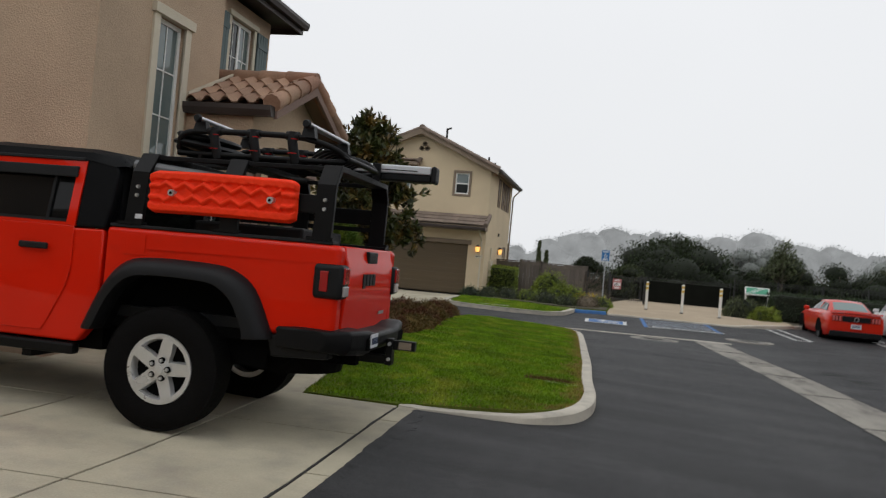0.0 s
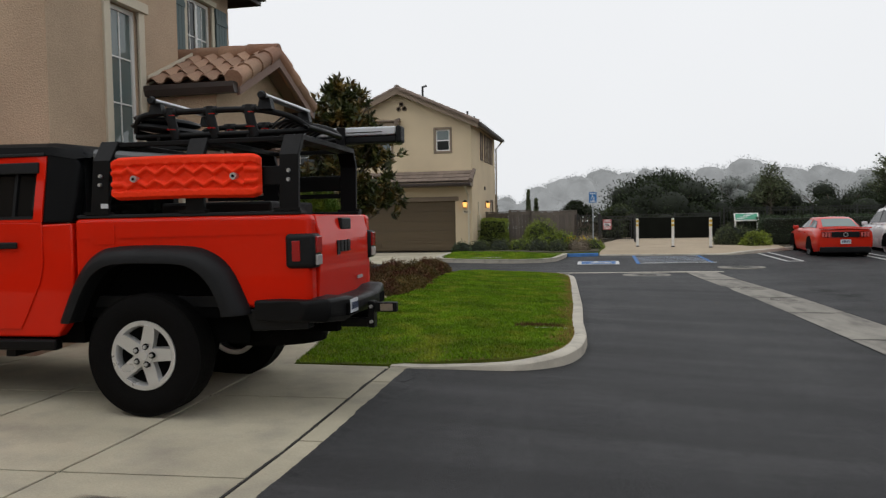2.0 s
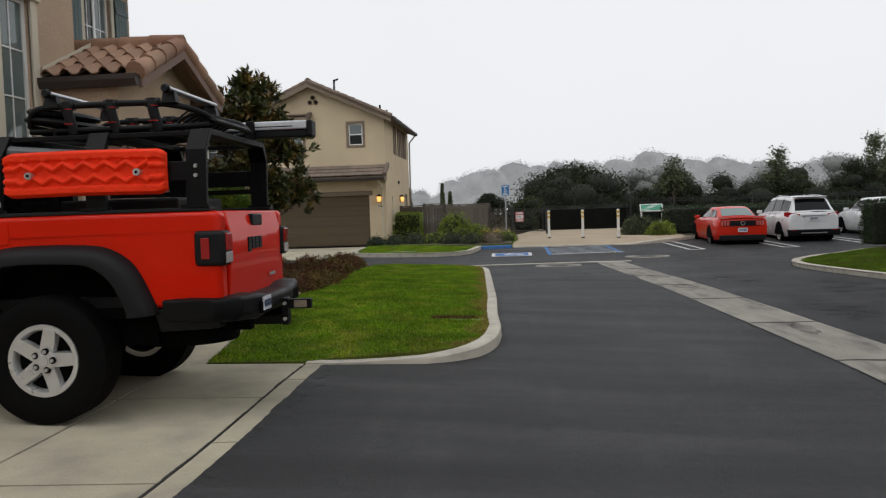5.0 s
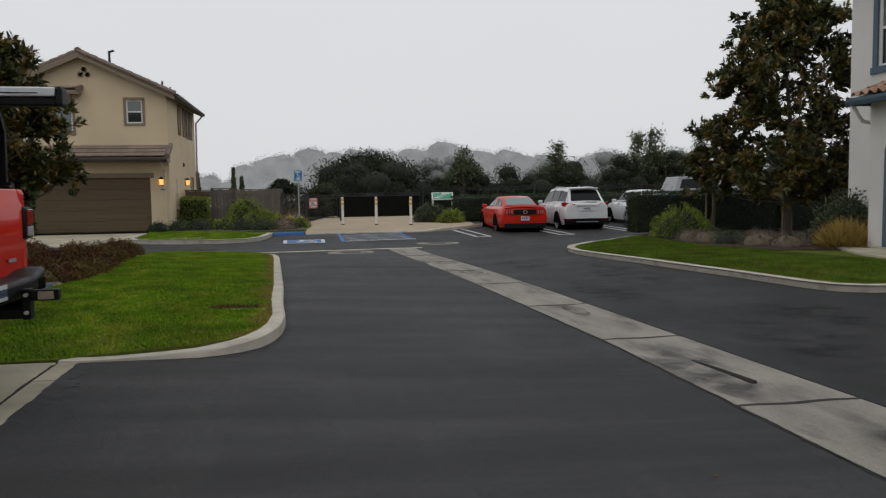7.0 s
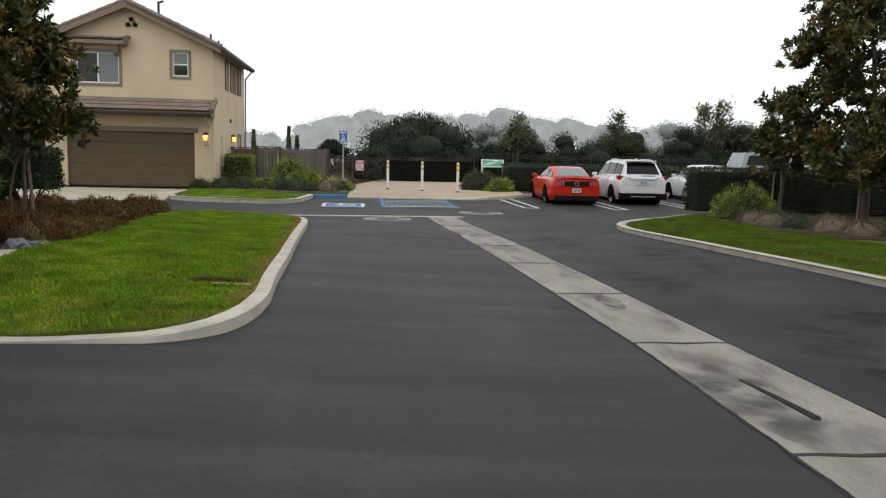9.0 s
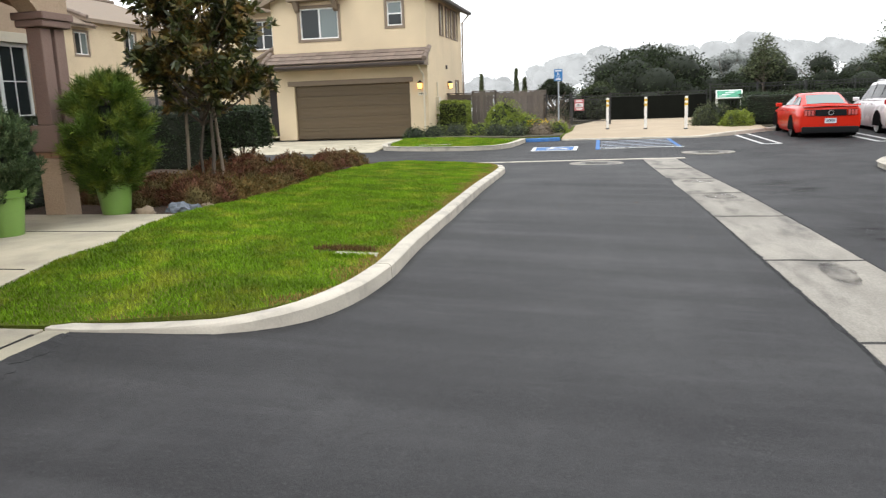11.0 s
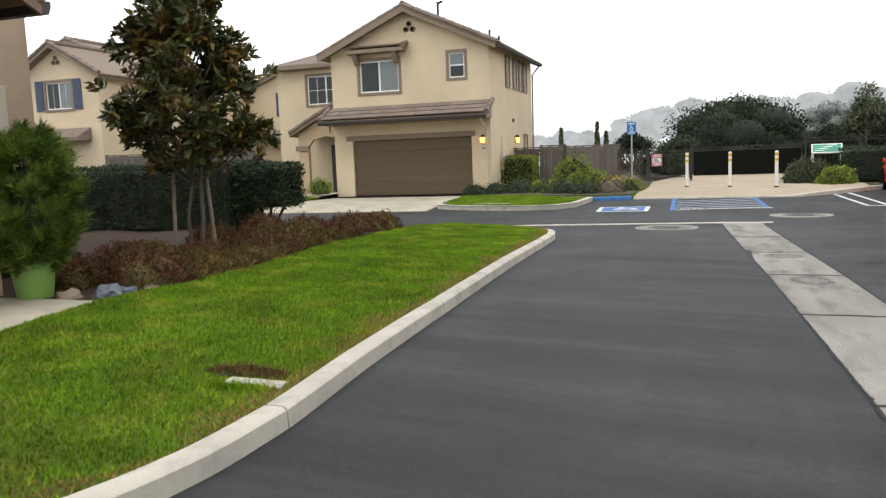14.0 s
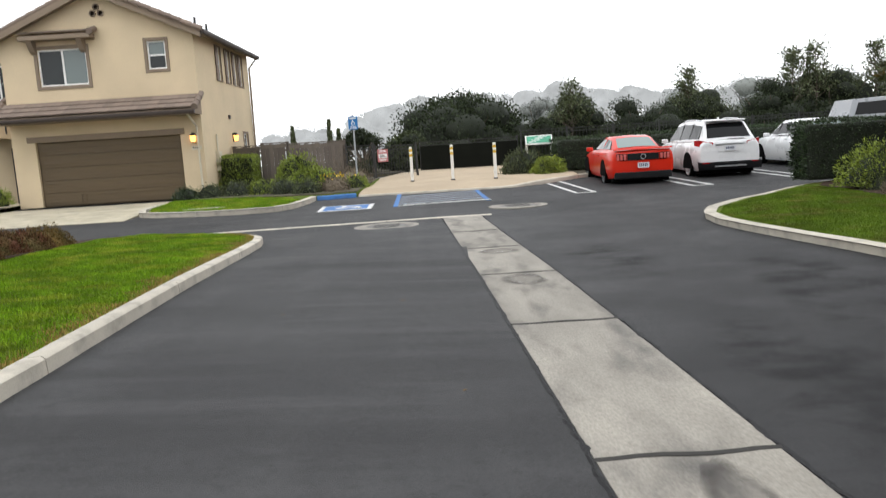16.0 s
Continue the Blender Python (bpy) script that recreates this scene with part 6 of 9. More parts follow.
def magnolia(name, label, x, y, z0, z1, top, radius, n, per, size, seed, stems=1, stakes=False, flowers=0, shape=None):
    """A broadleaf tree: tapered trunk and limbs, and a crown of whorls of single leaves with gaps."""
    rng = np.random.default_rng(seed)
    t = thing(name, label, "tree", at=Matrix.Translation((x, y, z0)))
    b = B()
    H = top - z0
    low = z1 - z0
    lean = [(rng.normal(0, 0.05), rng.normal(0, 0.05)) for _ in range(stems)]
    for s, (lx, ly) in enumerate(lean):
        ox, oy = (0.10 * math.cos(2.4 * s), 0.10 * math.sin(2.4 * s)) if stems > 1 else (0, 0)
        pts = [(ox + lx * k * H * 0.25 + rng.normal(0, 0.012 * H) * (k > 0), oy + ly * k * H * 0.25 + rng.normal(0, 0.012 * H) * (k > 0), -0.1 + k * H * 0.95 / 6) for k in range(7)]
        b.tube(pts, 0.012 * H + 0.03 if stems < 2 else 0.036 - 0.008 * s, 8, 0.008)
    part("trunk", b, bark, t, smooth=60)
    shape = shape or (lambda u: math.sin(math.pi * min(1, 0.16 + 0.84 * u)) ** 0.7)
    tips, outs = [], []
    ph = rng.uniform(0, 6.28, 4)
    boughs = n // 11
    for k in range(boughs):
        u = rng.uniform(0, 1) ** 1.1
        a = 2.4 * k + rng.normal(0, 0.5)
        rough = 1 + 0.11 * math.sin(3 * a + 5 * u + ph[0]) + 0.11 * math.sin(5 * a - 9 * u + ph[1]) + 0.08 * math.sin(11 * u + ph[2])
        r = radius * shape(u) * rough * rng.uniform(0.12, 1) ** 0.5
        heart = np.array([r * math.cos(a), r * math.sin(a), low + u * (H - low)])
        wide_ = (0.10 + 0.075 * radius) * rng.uniform(0.7, 1.2)
        for _ in range(n // boughs):
            p = heart + np.clip(rng.normal(0, 1, 3), -1.8, 1.8) * wide_ * np.array([1, 1, 0.75])
            o = np.array([math.cos(a), math.sin(a), 0.75]) + (p - heart) / wide_ * 0.6
            tips.append(p)
            outs.append(o / np.linalg.norm(o))
    tips, outs = np.array(tips), np.array(outs)
    for k in range(0, len(tips), max(1, n // 40)):
        p = tips[k]
        q = np.array([0, 0, max(low * 0.75, p[2] - 0.35 - 0.45 * math.hypot(p[0], p[1]))])
        m = (p + q) / 2 + np.array([0, 0, -0.08])
        part("branch", B().tube([tuple(q), tuple(m), tuple(p)], 0.022 + 0.004 * radius, 5, 0.006), bark, t, smooth=60)
    n = len(tips)
    along = rng.uniform(0, 1, (n * per, 1)) ** 1.5
    side = np.cross(np.repeat(outs, per, 0), unit(rng, n * per))
    P = np.repeat(tips, per, 0) - np.repeat(outs, per, 0) * along * size * 1.1 + rng.normal(0, size * 0.06, (n * per, 3))
    O = np.repeat(outs, per, 0) * 0.55 + side * 0.95
    me = leaves("crown", P, O, size, magnolia_leaf, rng, wide=0.36, spread=0.18)
    c = new("crown", me)
    c.parent = t
    if flowers:
        k = rng.integers(0, n, flowers)
        fl = new("blossom", leaves("blossom", np.repeat(tips[k], 9, 0), unit(rng, 9 * flowers) + np.array([0, 0, 0.6]), 0.09, petal_white, rng, wide=0.7))
        fl.parent = t
    if stakes:
        for sx, sy in ((-0.26, -0.10), (0.20, 0.24)):
            part("stake", B().cyl((sx, sy, -0.2), (sx * 0.75 - 0.02, sy * 0.7, 1.35), 0.028, 0.026, 8), stake_wood, t, "wooden tree stake")
            part("tie", B().tube([(sx * 0.8, sy * 0.8, 1.0), (sx * 0.3, sy * 0.3, 1.03), (0, 0, 1.02)], 0.012, 5), iron, t)
    return t


def clump(name, label, category, x, y, z, rx, ry, rz, n, size, mat, seed, wide=0.45, up=0.3, core=0.8, parts_name="foliage", group="", box=False, stems=0, sink=0.35):
    """A bush: a core, mostly near-black as painted shade, and a skin of single leaves with an uneven outline; box trims
    it square.
    """
    rng = np.random.default_rng(seed)
    t = thing(name, label, category, group, at=Matrix.Translation((x, y, z)))
    ph = rng.uniform(0, 6.28, 6)
    if box:
        face = rng.integers(0, 5, n)
        uvw = rng.uniform(-1, 1, (n, 3))
        for k, (ax, v) in enumerate(((0, 1), (0, -1), (1, 1), (1, -1), (2, 1))):
            uvw[face == k, ax] = v
        d = uvw.copy()
        bulge = 1 + 0.035 * np.sin(4 * uvw[:, 0] * rx + ph[0]) + 0.03 * np.sin(5 * uvw[:, 2] + 3 * uvw[:, 1] + ph[1])
        P = uvw * np.array([rx, ry, rz / 2]) * bulge[:, None] + np.array([0, 0, rz / 2])
        P += rng.normal(0, 0.02, P.shape) - d * rng.exponential(0.03, n)[:, None]
        O = d * (np.abs(d) > 0.99) + np.array([0, 0, up])
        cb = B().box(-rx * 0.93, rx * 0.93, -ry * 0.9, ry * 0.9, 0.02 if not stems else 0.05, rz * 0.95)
        heart = part("heart", cb, hedge_core, t, "solid core under the leaves", bevel=min(rx, ry) * 0.15)
    else:
        d = unit(rng, n)
        d[:, 2] = np.abs(d[:, 2]) * 1.0 - 0.15 * rng.uniform(0, 1, n)
        a = np.arctan2(d[:, 1], d[:, 0])
        r = 1 + 0.10 * np.sin(3 * a + ph[0] + 2 * d[:, 2]) + 0.10 * np.sin(5 * a + 4 * d[:, 2] + ph[1]) + 0.06 * np.sin(9 * a - 7 * d[:, 2] + ph[2])
        depth = 1 - rng.uniform(0, 1, n) ** 2 * sink
        P = d * np.array([rx, ry, rz]) * (r * depth)[:, None]
        P[:, 2] = np.maximum(P[:, 2], 0.02)
        O = d + np.array([0, 0, up])
        cb = B()
        nu, nv = 18, 8

        def skin(u, v):
            aa, e = 2 * math.pi * u, math.pi / 2 * v
            dz = math.sin(e)
            rr = core * (1 + 0.10 * math.sin(3 * aa + ph[0] + 2 * dz) + 0.10 * math.sin(5 * aa + 4 * dz + ph[1]))
            return (rx * rr * math.cos(aa) * math.cos(e), ry * rr * math.sin(aa) * math.cos(e), rz * rr * dz)
        cb.grid(skin, nu, nv)
        part("heart", cb, hedge_core if mat not in (heather, heather_olive, grey_twig) else mat, t, "solid core under the leaves", smooth=60)
    ob = new(parts_name, leaves(parts_name, P, O, size, mat, rng, wide=wide, spread=0.55))
    ob.parent = t
    if stems:
        sb = B()
        for k in range(stems):
            a = 6.28 * k / stems
            sb.tube([(0.12 * math.cos(a), 0.12 * math.sin(a), -0.5), (0.2 * math.cos(a), 0.2 * math.sin(a), -0.2), (0.45 * math.cos(a), 0.35 * math.sin(a), 0.15)], 0.03, 6, 0.02)
        part("stems", sb, bark, t)
    return t


# --- by the porch and along the lane lawn ---
magnolia("magnolia_tree", "young staked magnolia with glossy green and rusty leaves", -4.17, 14.2, bed_z(-4.2, 14.25), 1.60, 4.12, 0.98, 700, 20, 0.155, 11, stems=2, stakes=True, flowers=4, shape=lambda u: min(1.0, 0.70 + 1.6 * u) * (1 - u ** 3) ** 0.7 * (1.10 - 0.46 * u) + 0.04)
clump("clipped_hedge", "clipped dark green hedge behind the rusty shrubs", "hedge", -9.45, 20.0, 0.10, 2.50, 0.5, 1.47, 20000, 0.075, hedge_leaf, 21, box=True)
clump("clipped_hedge", "clipped dark green hedge on bare stems", "hedge", -6.42, 20.0, 0.58, 0.60, 0.5, 0.95, 6500, 0.075, hedge_leaf, 22, box=True, stems=6)
clump("clipped_hedge", "low box hedge beside the front path", "hedge", -3.90, 8.0, 0.26, 0.38, 0.80, 0.72, 14000, 0.04, olive_leaf, 23, box=True)
clump("clipped_hedge", "dark hedge under the porch window", "hedge", -5.35, 11.85, 0.32, 0.42, 0.95, 1.12, 5000, 0.055, hedge_leaf, 24, box=True)
rs = random.Random(5)
row = [(-2.88, 11.62), (-2.72, 12.35), (-2.70, 13.15), (-2.74, 14.0), (-2.86, 14.9), (-3.0, 15.8), (-3.12, 16.7), (-3.26, 17.6), (-3.4, 18.5), (-3.48, 19.4), (-3.65, 11.55), (-3.55, 12.6), (-3.5, 13.5), (-3.6, 14.6), (-3.75, 15.8), (-3.95, 17.0), (-4.15, 18.3), (-4.5, 12.0), (-4.5, 13.2), (-4.7, 15.4), (-4.9, 17.2)]
for k, (x, y) in enumerate(row):
    mat = heather_olive if k in (1, 2, 4, 5, 9, 11, 14) else heather
    clump("heather_shrub", "low rusty red-brown heather shrub in mulch" if mat is heather else "low ochre heather shrub in mulch", "shrub", x + rs.uniform(-0.06, 0.06), y, bed_z(x, y) - 0.03, 0.38 + rs.uniform(-0.06, 0.09), 0.40 + rs.uniform(-0.05, 0.08), 0.30 + rs.uniform(-0.08, 0.10), 5200, 0.048, mat, 40 + k, wide=0.30, up=0.6, core=0.80, group="heather shrubs", sink=0.5)


pot_green = material("lime_green_glaze", (0.19, 0.34, 0.075), 0.35, vary=0.06, scale=4, bump=0.05, coat=0.2)


def potted_pine(x, y, z, r, hp, bw, bh, n, mat, label, seed, cone):
    rng = np.random.default_rng(seed)
    t = thing("potted_pine", label, "potted plant", at=Matrix.Translation((x, y, z)))
    part("pot", B().lathe([(0.02, 0), (r * 0.74, 0), (r * 0.78, 0.02), (r * 0.97, hp - 0.08), (r * 1.07, hp - 0.075), (r * 1.1, hp), (r * 1.0, hp), (r * 0.94, hp - 0.05), (0.02, hp - 0.05)], 32), pot_green, t, "lime green round pot", smooth=35)
    part("stem", B().tube([(0, 0, hp - 0.1), (0.02, 0.01, hp + bh * 0.4), (0, 0, hp + bh * 0.9)], 0.03, 6, 0.008), bark, t)
    P, O = [], []
    k = n // 60
    hb = B()
    rings_ = []
    for i in range(7):
        u = i / 6
        wr = 0.20 * bw * (math.sin(math.pi * (0.22 + 0.76 * u)) ** 0.8 if cone else math.sin(math.pi * (0.18 + 0.72 * u)) ** 0.8) + 0.01
        rings_.append([(wr * (1 + 0.15 * math.sin(3 * j + i)) * math.cos(2 * math.pi * j / 12), wr * (1 + 0.15 * math.sin(3 * j + i)) * math.sin(2 * math.pi * j / 12), hp - 0.03 + u * bh * 0.7) for j in range(12)])
    part("heart", hb.loft(rings_), hedge_core, t, "dark core painted as shade between needles", smooth=60)
    seats = [(rng.uniform(0, 1), rng.uniform(0, 6.28), rng.uniform(0.75, 1.12)) for _ in range(95 if cone else 80)]
    for i in range(k):
        u, a, reach_ = seats[i % len(seats)]
        u, a = min(1.0, max(0.0, u + rng.normal(0, 0.03))), a + rng.normal(0, 0.10)
        wr = bw * (math.sin(math.pi * (0.22 + 0.76 * u)) ** 0.8 if cone else math.sin(math.pi * (0.18 + 0.72 * u)) ** 0.8) * reach_ * rng.uniform(0.55, 1.05)
        c = np.array([wr * math.cos(a), wr * math.sin(a), hp - 0.05 + u * bh])
        o = np.array([math.cos(a) * 0.8, math.sin(a) * 0.8, 0.9])
        s = np.linspace(0, 1, 60)[:, None]
        P.append(c - o * 0.12 + s * o * 0.13)
        O.append(np.repeat(o[None], 60, 0) * 0.75 + unit(rng, 60) * 0.75)
    for i in range(3 if cone else 0):
        P.append(np.array([0, 0, hp + bh]) + np.linspace(0, 1, 60)[:, None] * np.array([0.02 * i - 0.02, 0, 0.16]) - np.array([0, 0, 0.05]))
        O.append(np.repeat(np.array([[0, 0, 0.8]]), 60, 0) + unit(rng, 60) * 0.7)
    ob = new("needles", leaves("needles", np.concatenate(P), np.concatenate(O), 0.062 if cone else 0.12, mat, rng, wide=0.13 if cone else 0.055, spread=0.15, droop=0.05))
    ob.parent = t
    return t


potted_pine(-3.58, 9.18, 0.365, 0.205, 0.46, 0.40, 0.92, 42000, needle_blue, "small blue-green pine in a lime green pot", 71, True)
potted_pine(-3.38, 10.66, 0.365, 0.205, 0.40, 0.52, 1.25, 54000, needle_green, "bushy fresh green pine in a lime green pot", 72, False)
stone_mat = {"tan": material("tan_boulder", (0.33, 0.255, 0.175), 0.85, vary=0.2, scale=8, bump=0.5, bump_scale=30), "blue": material("blue_grey_boulder", (0.15, 0.17, 0.195), 0.85, vary=0.25, scale=8, bump=0.6, bump_scale=25)}


def boulder(x, y, z, r, mat, label, seed):
    rng = np.random.default_rng(seed)
    bm = bmesh.new()
    bmesh.ops.create_icosphere(bm, subdivisions=3, radius=1)
    for v in bm.verts:
        k = 1 + 0.5 * (noise.noise(v.co * 1.5 + Vector((seed, 0, 0)))) + 0.22 * noise.noise(v.co * 4 + Vector((0, seed, 0)))
        v.co = Vector((v.co.x * r * 1.25 * k, v.co.y * r * k, v.co.z * r * 0.75 * k))
    me = bpy.data.meshes.new("boulder")
    bm.to_mesh(me)
    bm.free()
    me.materials.append(stone_mat[mat])
    me.polygons.foreach_set("use_smooth", [mat == "tan"] * len(me.polygons))
    ob = new("boulder", me)
    ob.location = (x, y, z)
    tagged(ob, label, "rock", "boulders by the path")


boulder(-3.08, 10.76, 0.35, 0.105, "tan", "smooth tan boulder at the bed edge", 3)
boulder(-2.73, 10.90, 0.36, 0.125, "blue", "rough blue-grey boulder at the bed edge", 8)
boulder(-2.60, 11.0, 0.35, 0.10, "blue", "rough blue-grey boulder at the bed edge", 12)
boulder(-2.58, 11.30, 0.35, 0.07, "tan", "smooth tan boulder at the bed edge", 15)

# --- before the garage house and the fence ---
clump("clipped_bush", "square clipped green bush at the house corner", "bush", -4.12, 34.9, 0.27, 0.60, 0.6, 1.2, 6000, 0.08, bush_leaf, 81, box=True)
clump("bush", "loose light green bush by the fence", "bush", -2.0, 34.4, 0.28, 0.80, 0.7, 1.12, 5200, 0.085, bush_leaf, 82)
clump("bush", "loose light green bush by the fence", "bush", -1.1, 32.6, 0.26, 0.85, 0.7, 0.66, 3600, 0.085, bush_leaf, 83)
clump("twiggy_shrub", "grey-brown dry shrub before the iron fence", "shrub", -0.1, 35.0, 0.28, 0.9, 0.8, 1.25, 2000, 0.12, grey_twig, 84, wide=0.08, up=0.8, core=0.35, sink=0.8)
for k, (x, y, r, m) in enumerate(((-4.9, 31.0, 0.42, hedge_leaf), (-4.2, 31.3, 0.45, olive_leaf), (-3.4, 31.5, 0.5, olive_leaf), (-2.6, 31.5, 0.5, bush_leaf), (-1.8, 31.0, 0.5, olive_leaf), (-1.0, 30.6, 0.45, olive_leaf), (-0.2, 30.9, 0.5, grey_twig), (0.35, 31.8, 0.45, bush_leaf), (0.1, 33.4, 0.6, grey_twig))):
    clump("low_shrub", "low green ground shrub in the fence bed", "shrub", x, y, gz(y) + 0.13, r, r, r * 0.95, 900, 0.075, m, 90 + k, group="low shrubs by the fence")
rng = np.random.default_rng(7)
fp = np.stack([rng.normal(0.0, 0.35, 40), rng.normal(30.9, 0.25, 40), rng.uniform(0.55, 0.75, 40)], 1)
tagged(new("yellow_flowers", leaves("yellow_flowers", fp, unit(rng, 40) + np.array([0, 0, 1.0]), 0.07, petal_yellow, rng, wide=0.9)), "small yellow flowers over the ground shrubs", "flowers", kind="stuff")
clump("grass_tuft", "yellow-green grass tuft beside the garage", "grass tuft", -11.7, 32.5, 0.3, 0.45, 0.4, 0.55, 900, 0.22, bush_leaf, 101, wide=0.08, up=1.5)
clump("low_shrub", "low green shrub by the entry", "shrub", -13.2, 31.6, 0.3, 0.5, 0.5, 0.5, 900, 0.075, hedge_leaf, 102)

# --- trail head and behind the bays ---
clump("bush", "grey-green round bush beside the trail", "bush", 6.05, 34.3, 0.2, 0.78, 0.7, 0.86, 4200, 0.08, olive_leaf, 111)
clump("bush", "dry yellowish low bush beside the trail", "bush", 6.85, 33.4, 0.2, 0.60, 0.6, 0.58, 3000, 0.085, bush_leaf, 112)
for k, x in enumerate((8.35, 11.0, 13.6, 16.2, 18.8)):
    clump("clipped_hedge", "long clipped dark hedge behind the parked cars", "hedge", x + 0.25, 34.6, 0.24, 1.32, 0.6, 1.14, 5200, 0.08, hedge_leaf, 120 + k, box=True, group="hedge behind the cars")


def big_bush(name, label, x, y, z, R, H, n, size, mat, seed, lobes=16, trunk=True, category="tree"):
    """A large shrub or tree of many lobes of leaf clumps on a short trunk."""
    rng = np.random.default_rng(seed)
    t = thing(name, label, category, at=Matrix.Translation((x, y, z)))
    P, O = [], []
    cores = B()
    for k in range(lobes):
        a, u = rng.uniform(0, 6.28), rng.uniform(0.12, 1)
        r = R * math.sqrt(max(0.02, 1 - u * u)) * rng.uniform(0.25, 0.9)
        c = np.array([r * math.cos(a), r * math.sin(a), H * u * 0.82])
        s = R * rng.uniform(0.26, 0.42)
        d = unit(rng, n // lobes)
        P.append(c + d * np.array([s, s, s * 0.75]) * rng.uniform(0.55, 1.12, (len(d), 1)))
        O.append(d + np.array([0, 0, 0.25]))
        bm = bmesh.new()
        bmesh.ops.create_icosphere(bm, subdivisions=2, radius=1)
        cores.put([tuple(np.array(v.co) * np.array([s, s, s * 0.75]) * (0.72 + 0.16 * noise.noise(v.co * 2 + Vector((k, seed, 0)))) + c) for v in bm.verts], [tuple(v.index for v in f.verts) for f in bm.faces])
        bm.free()
    part("heart", cores, hedge_core if mat is not hazed_leaf else hazed_leaf, t, "solid core inside the crown", smooth=60)
    ob = new("crown", leaves("crown", np.concatenate(P), np.concatenate(O), size, mat, rng, wide=0.5, spread=0.7))
    ob.parent = t
    if trunk:
        tb = B().tube([(0, 0, -0.3), (0.1, 0.05, H * 0.3), (0, 0.1, H * 0.7)], 0.06 * R + 0.05, 8, 0.05)
        for k in range(6):
            a = k * 1.05
            tb.tube([(0.05, 0.03, H * 0.2), (R * 0.3 * math.cos(a), R * 0.3 * math.sin(a), H * 0.45), (R * 0.6 * math.cos(a), R * 0.6 * math.sin(a), H * 0.7)], 0.03 * R + 0.02, 6, 0.02)
        part("trunk", tb, bark, t, smooth=60)
    return t


big_bush("cypress_tree", "broad dark cypress behind the trail gate", 4.5, 50.0, 0.1, 4.6, 3.75, 42000, 0.17, cypress_leaf, 201, 52)
for k, (x, y, R, H, m) in enumerate(((10.6, 48, 2.2, 4.3, wild_leaf), (13.6, 47, 2.8, 4.1, cypress_leaf), (17.3, 48, 2.6, 4.2, wild_leaf), (20.2, 46, 2.4, 4.6, cypress_leaf), (23.6, 47, 3.0, 5.2, wild_leaf), (27.5, 46, 3.0, 4.8, cypress_leaf), (31.5, 45, 3.2, 5.4, wild_leaf), (36, 45, 3.4, 5.0, wild_leaf), (8.4, 46.0, 1.6, 2.8, cypress_leaf), (11.8, 44.5, 1.6, 2.3, cypress_leaf), (15.6, 44.5, 1.8, 2.4, cypress_leaf), (19.0, 44, 1.8, 2.5, cypress_leaf), (22.6, 43.5, 2.0, 2.6, cypress_leaf), (27, 43, 2.2, 2.8, cypress_leaf))):
    big_bush("wild_bush", "tall wild bush on the slope behind the fence", x, y, 0.1, R, H * 0.84, 13000, 0.12, m, 210 + k, 18, category="bush")
for k, (x, y, R, H) in enumerate(((-0.6, 45.5, 1.7, 2.3), (1.7, 46.5, 1.5, 2.1))):
    big_bush("wild_bush", "dark wild bush behind the iron fence", x, y, 0.15, R, H, 7000, 0.13, wild_leaf if k else cypress_leaf, 240 + k, 12, category="bush")
# taller trees further back, their fog haze painted into the leaf colour
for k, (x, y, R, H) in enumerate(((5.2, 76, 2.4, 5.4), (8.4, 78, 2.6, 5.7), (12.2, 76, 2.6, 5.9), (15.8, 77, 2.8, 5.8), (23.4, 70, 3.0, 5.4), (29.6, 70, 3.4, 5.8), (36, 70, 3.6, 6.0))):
    big_bush("misty_tree", "grey-green tree, fog haze painted into its leaves", x, y, 0.1, R, H, 7000, 0.17, hazed_leaf, 260 + k, 16)
# open twiggy saplings rising over the bushes
for k, (x, y, h) in enumerate(((10.0, 46.5, 3.9), (16.2, 47, 4.2), (20.9, 45.5, 4.7), (22.2, 45.8, 5.0), (25.3, 46, 4.9))):
    rng = np.random.default_rng(300 + k)
    t = thing("sapling", "thin open-crowned sapling above the bushes", "tree", "saplings", at=Matrix.Translation((x, y, 0.2)))
    tb = B().tube([(0, 0, -0.2), (0.1, 0, h * 0.5), (0.05, 0.1, h * 0.95)], 0.06, 6, 0.01)
    pts = []
    for j in range(44):
        z = h * rng.uniform(0.45, 1.0)
        a = rng.uniform(0, 6.28)
        L = rng.uniform(0.5, 1.3) * (1.25 - z / h)
        e = (L * math.cos(a), L * math.sin(a), min(h, z + L * 0.6))
        tb.tube([(0.05, 0, z - 0.2), e], 0.018, 4, 0.005)
        pts += [np.array(e) * s + np.array([0.05, 0, z - 0.2]) * (1 - s) for s in (0.6, 0.8, 1.0, 1.0)]
    part("trunk", tb, bark, t)
    P = np.repeat(np.array(pts), 9, 0) + rng.normal(0, 0.14, (len(pts) * 9, 3))
    ob = new("crown", leaves("crown", P, unit(rng, len(P)), 0.17, olive_leaf, rng))
    ob.parent = t

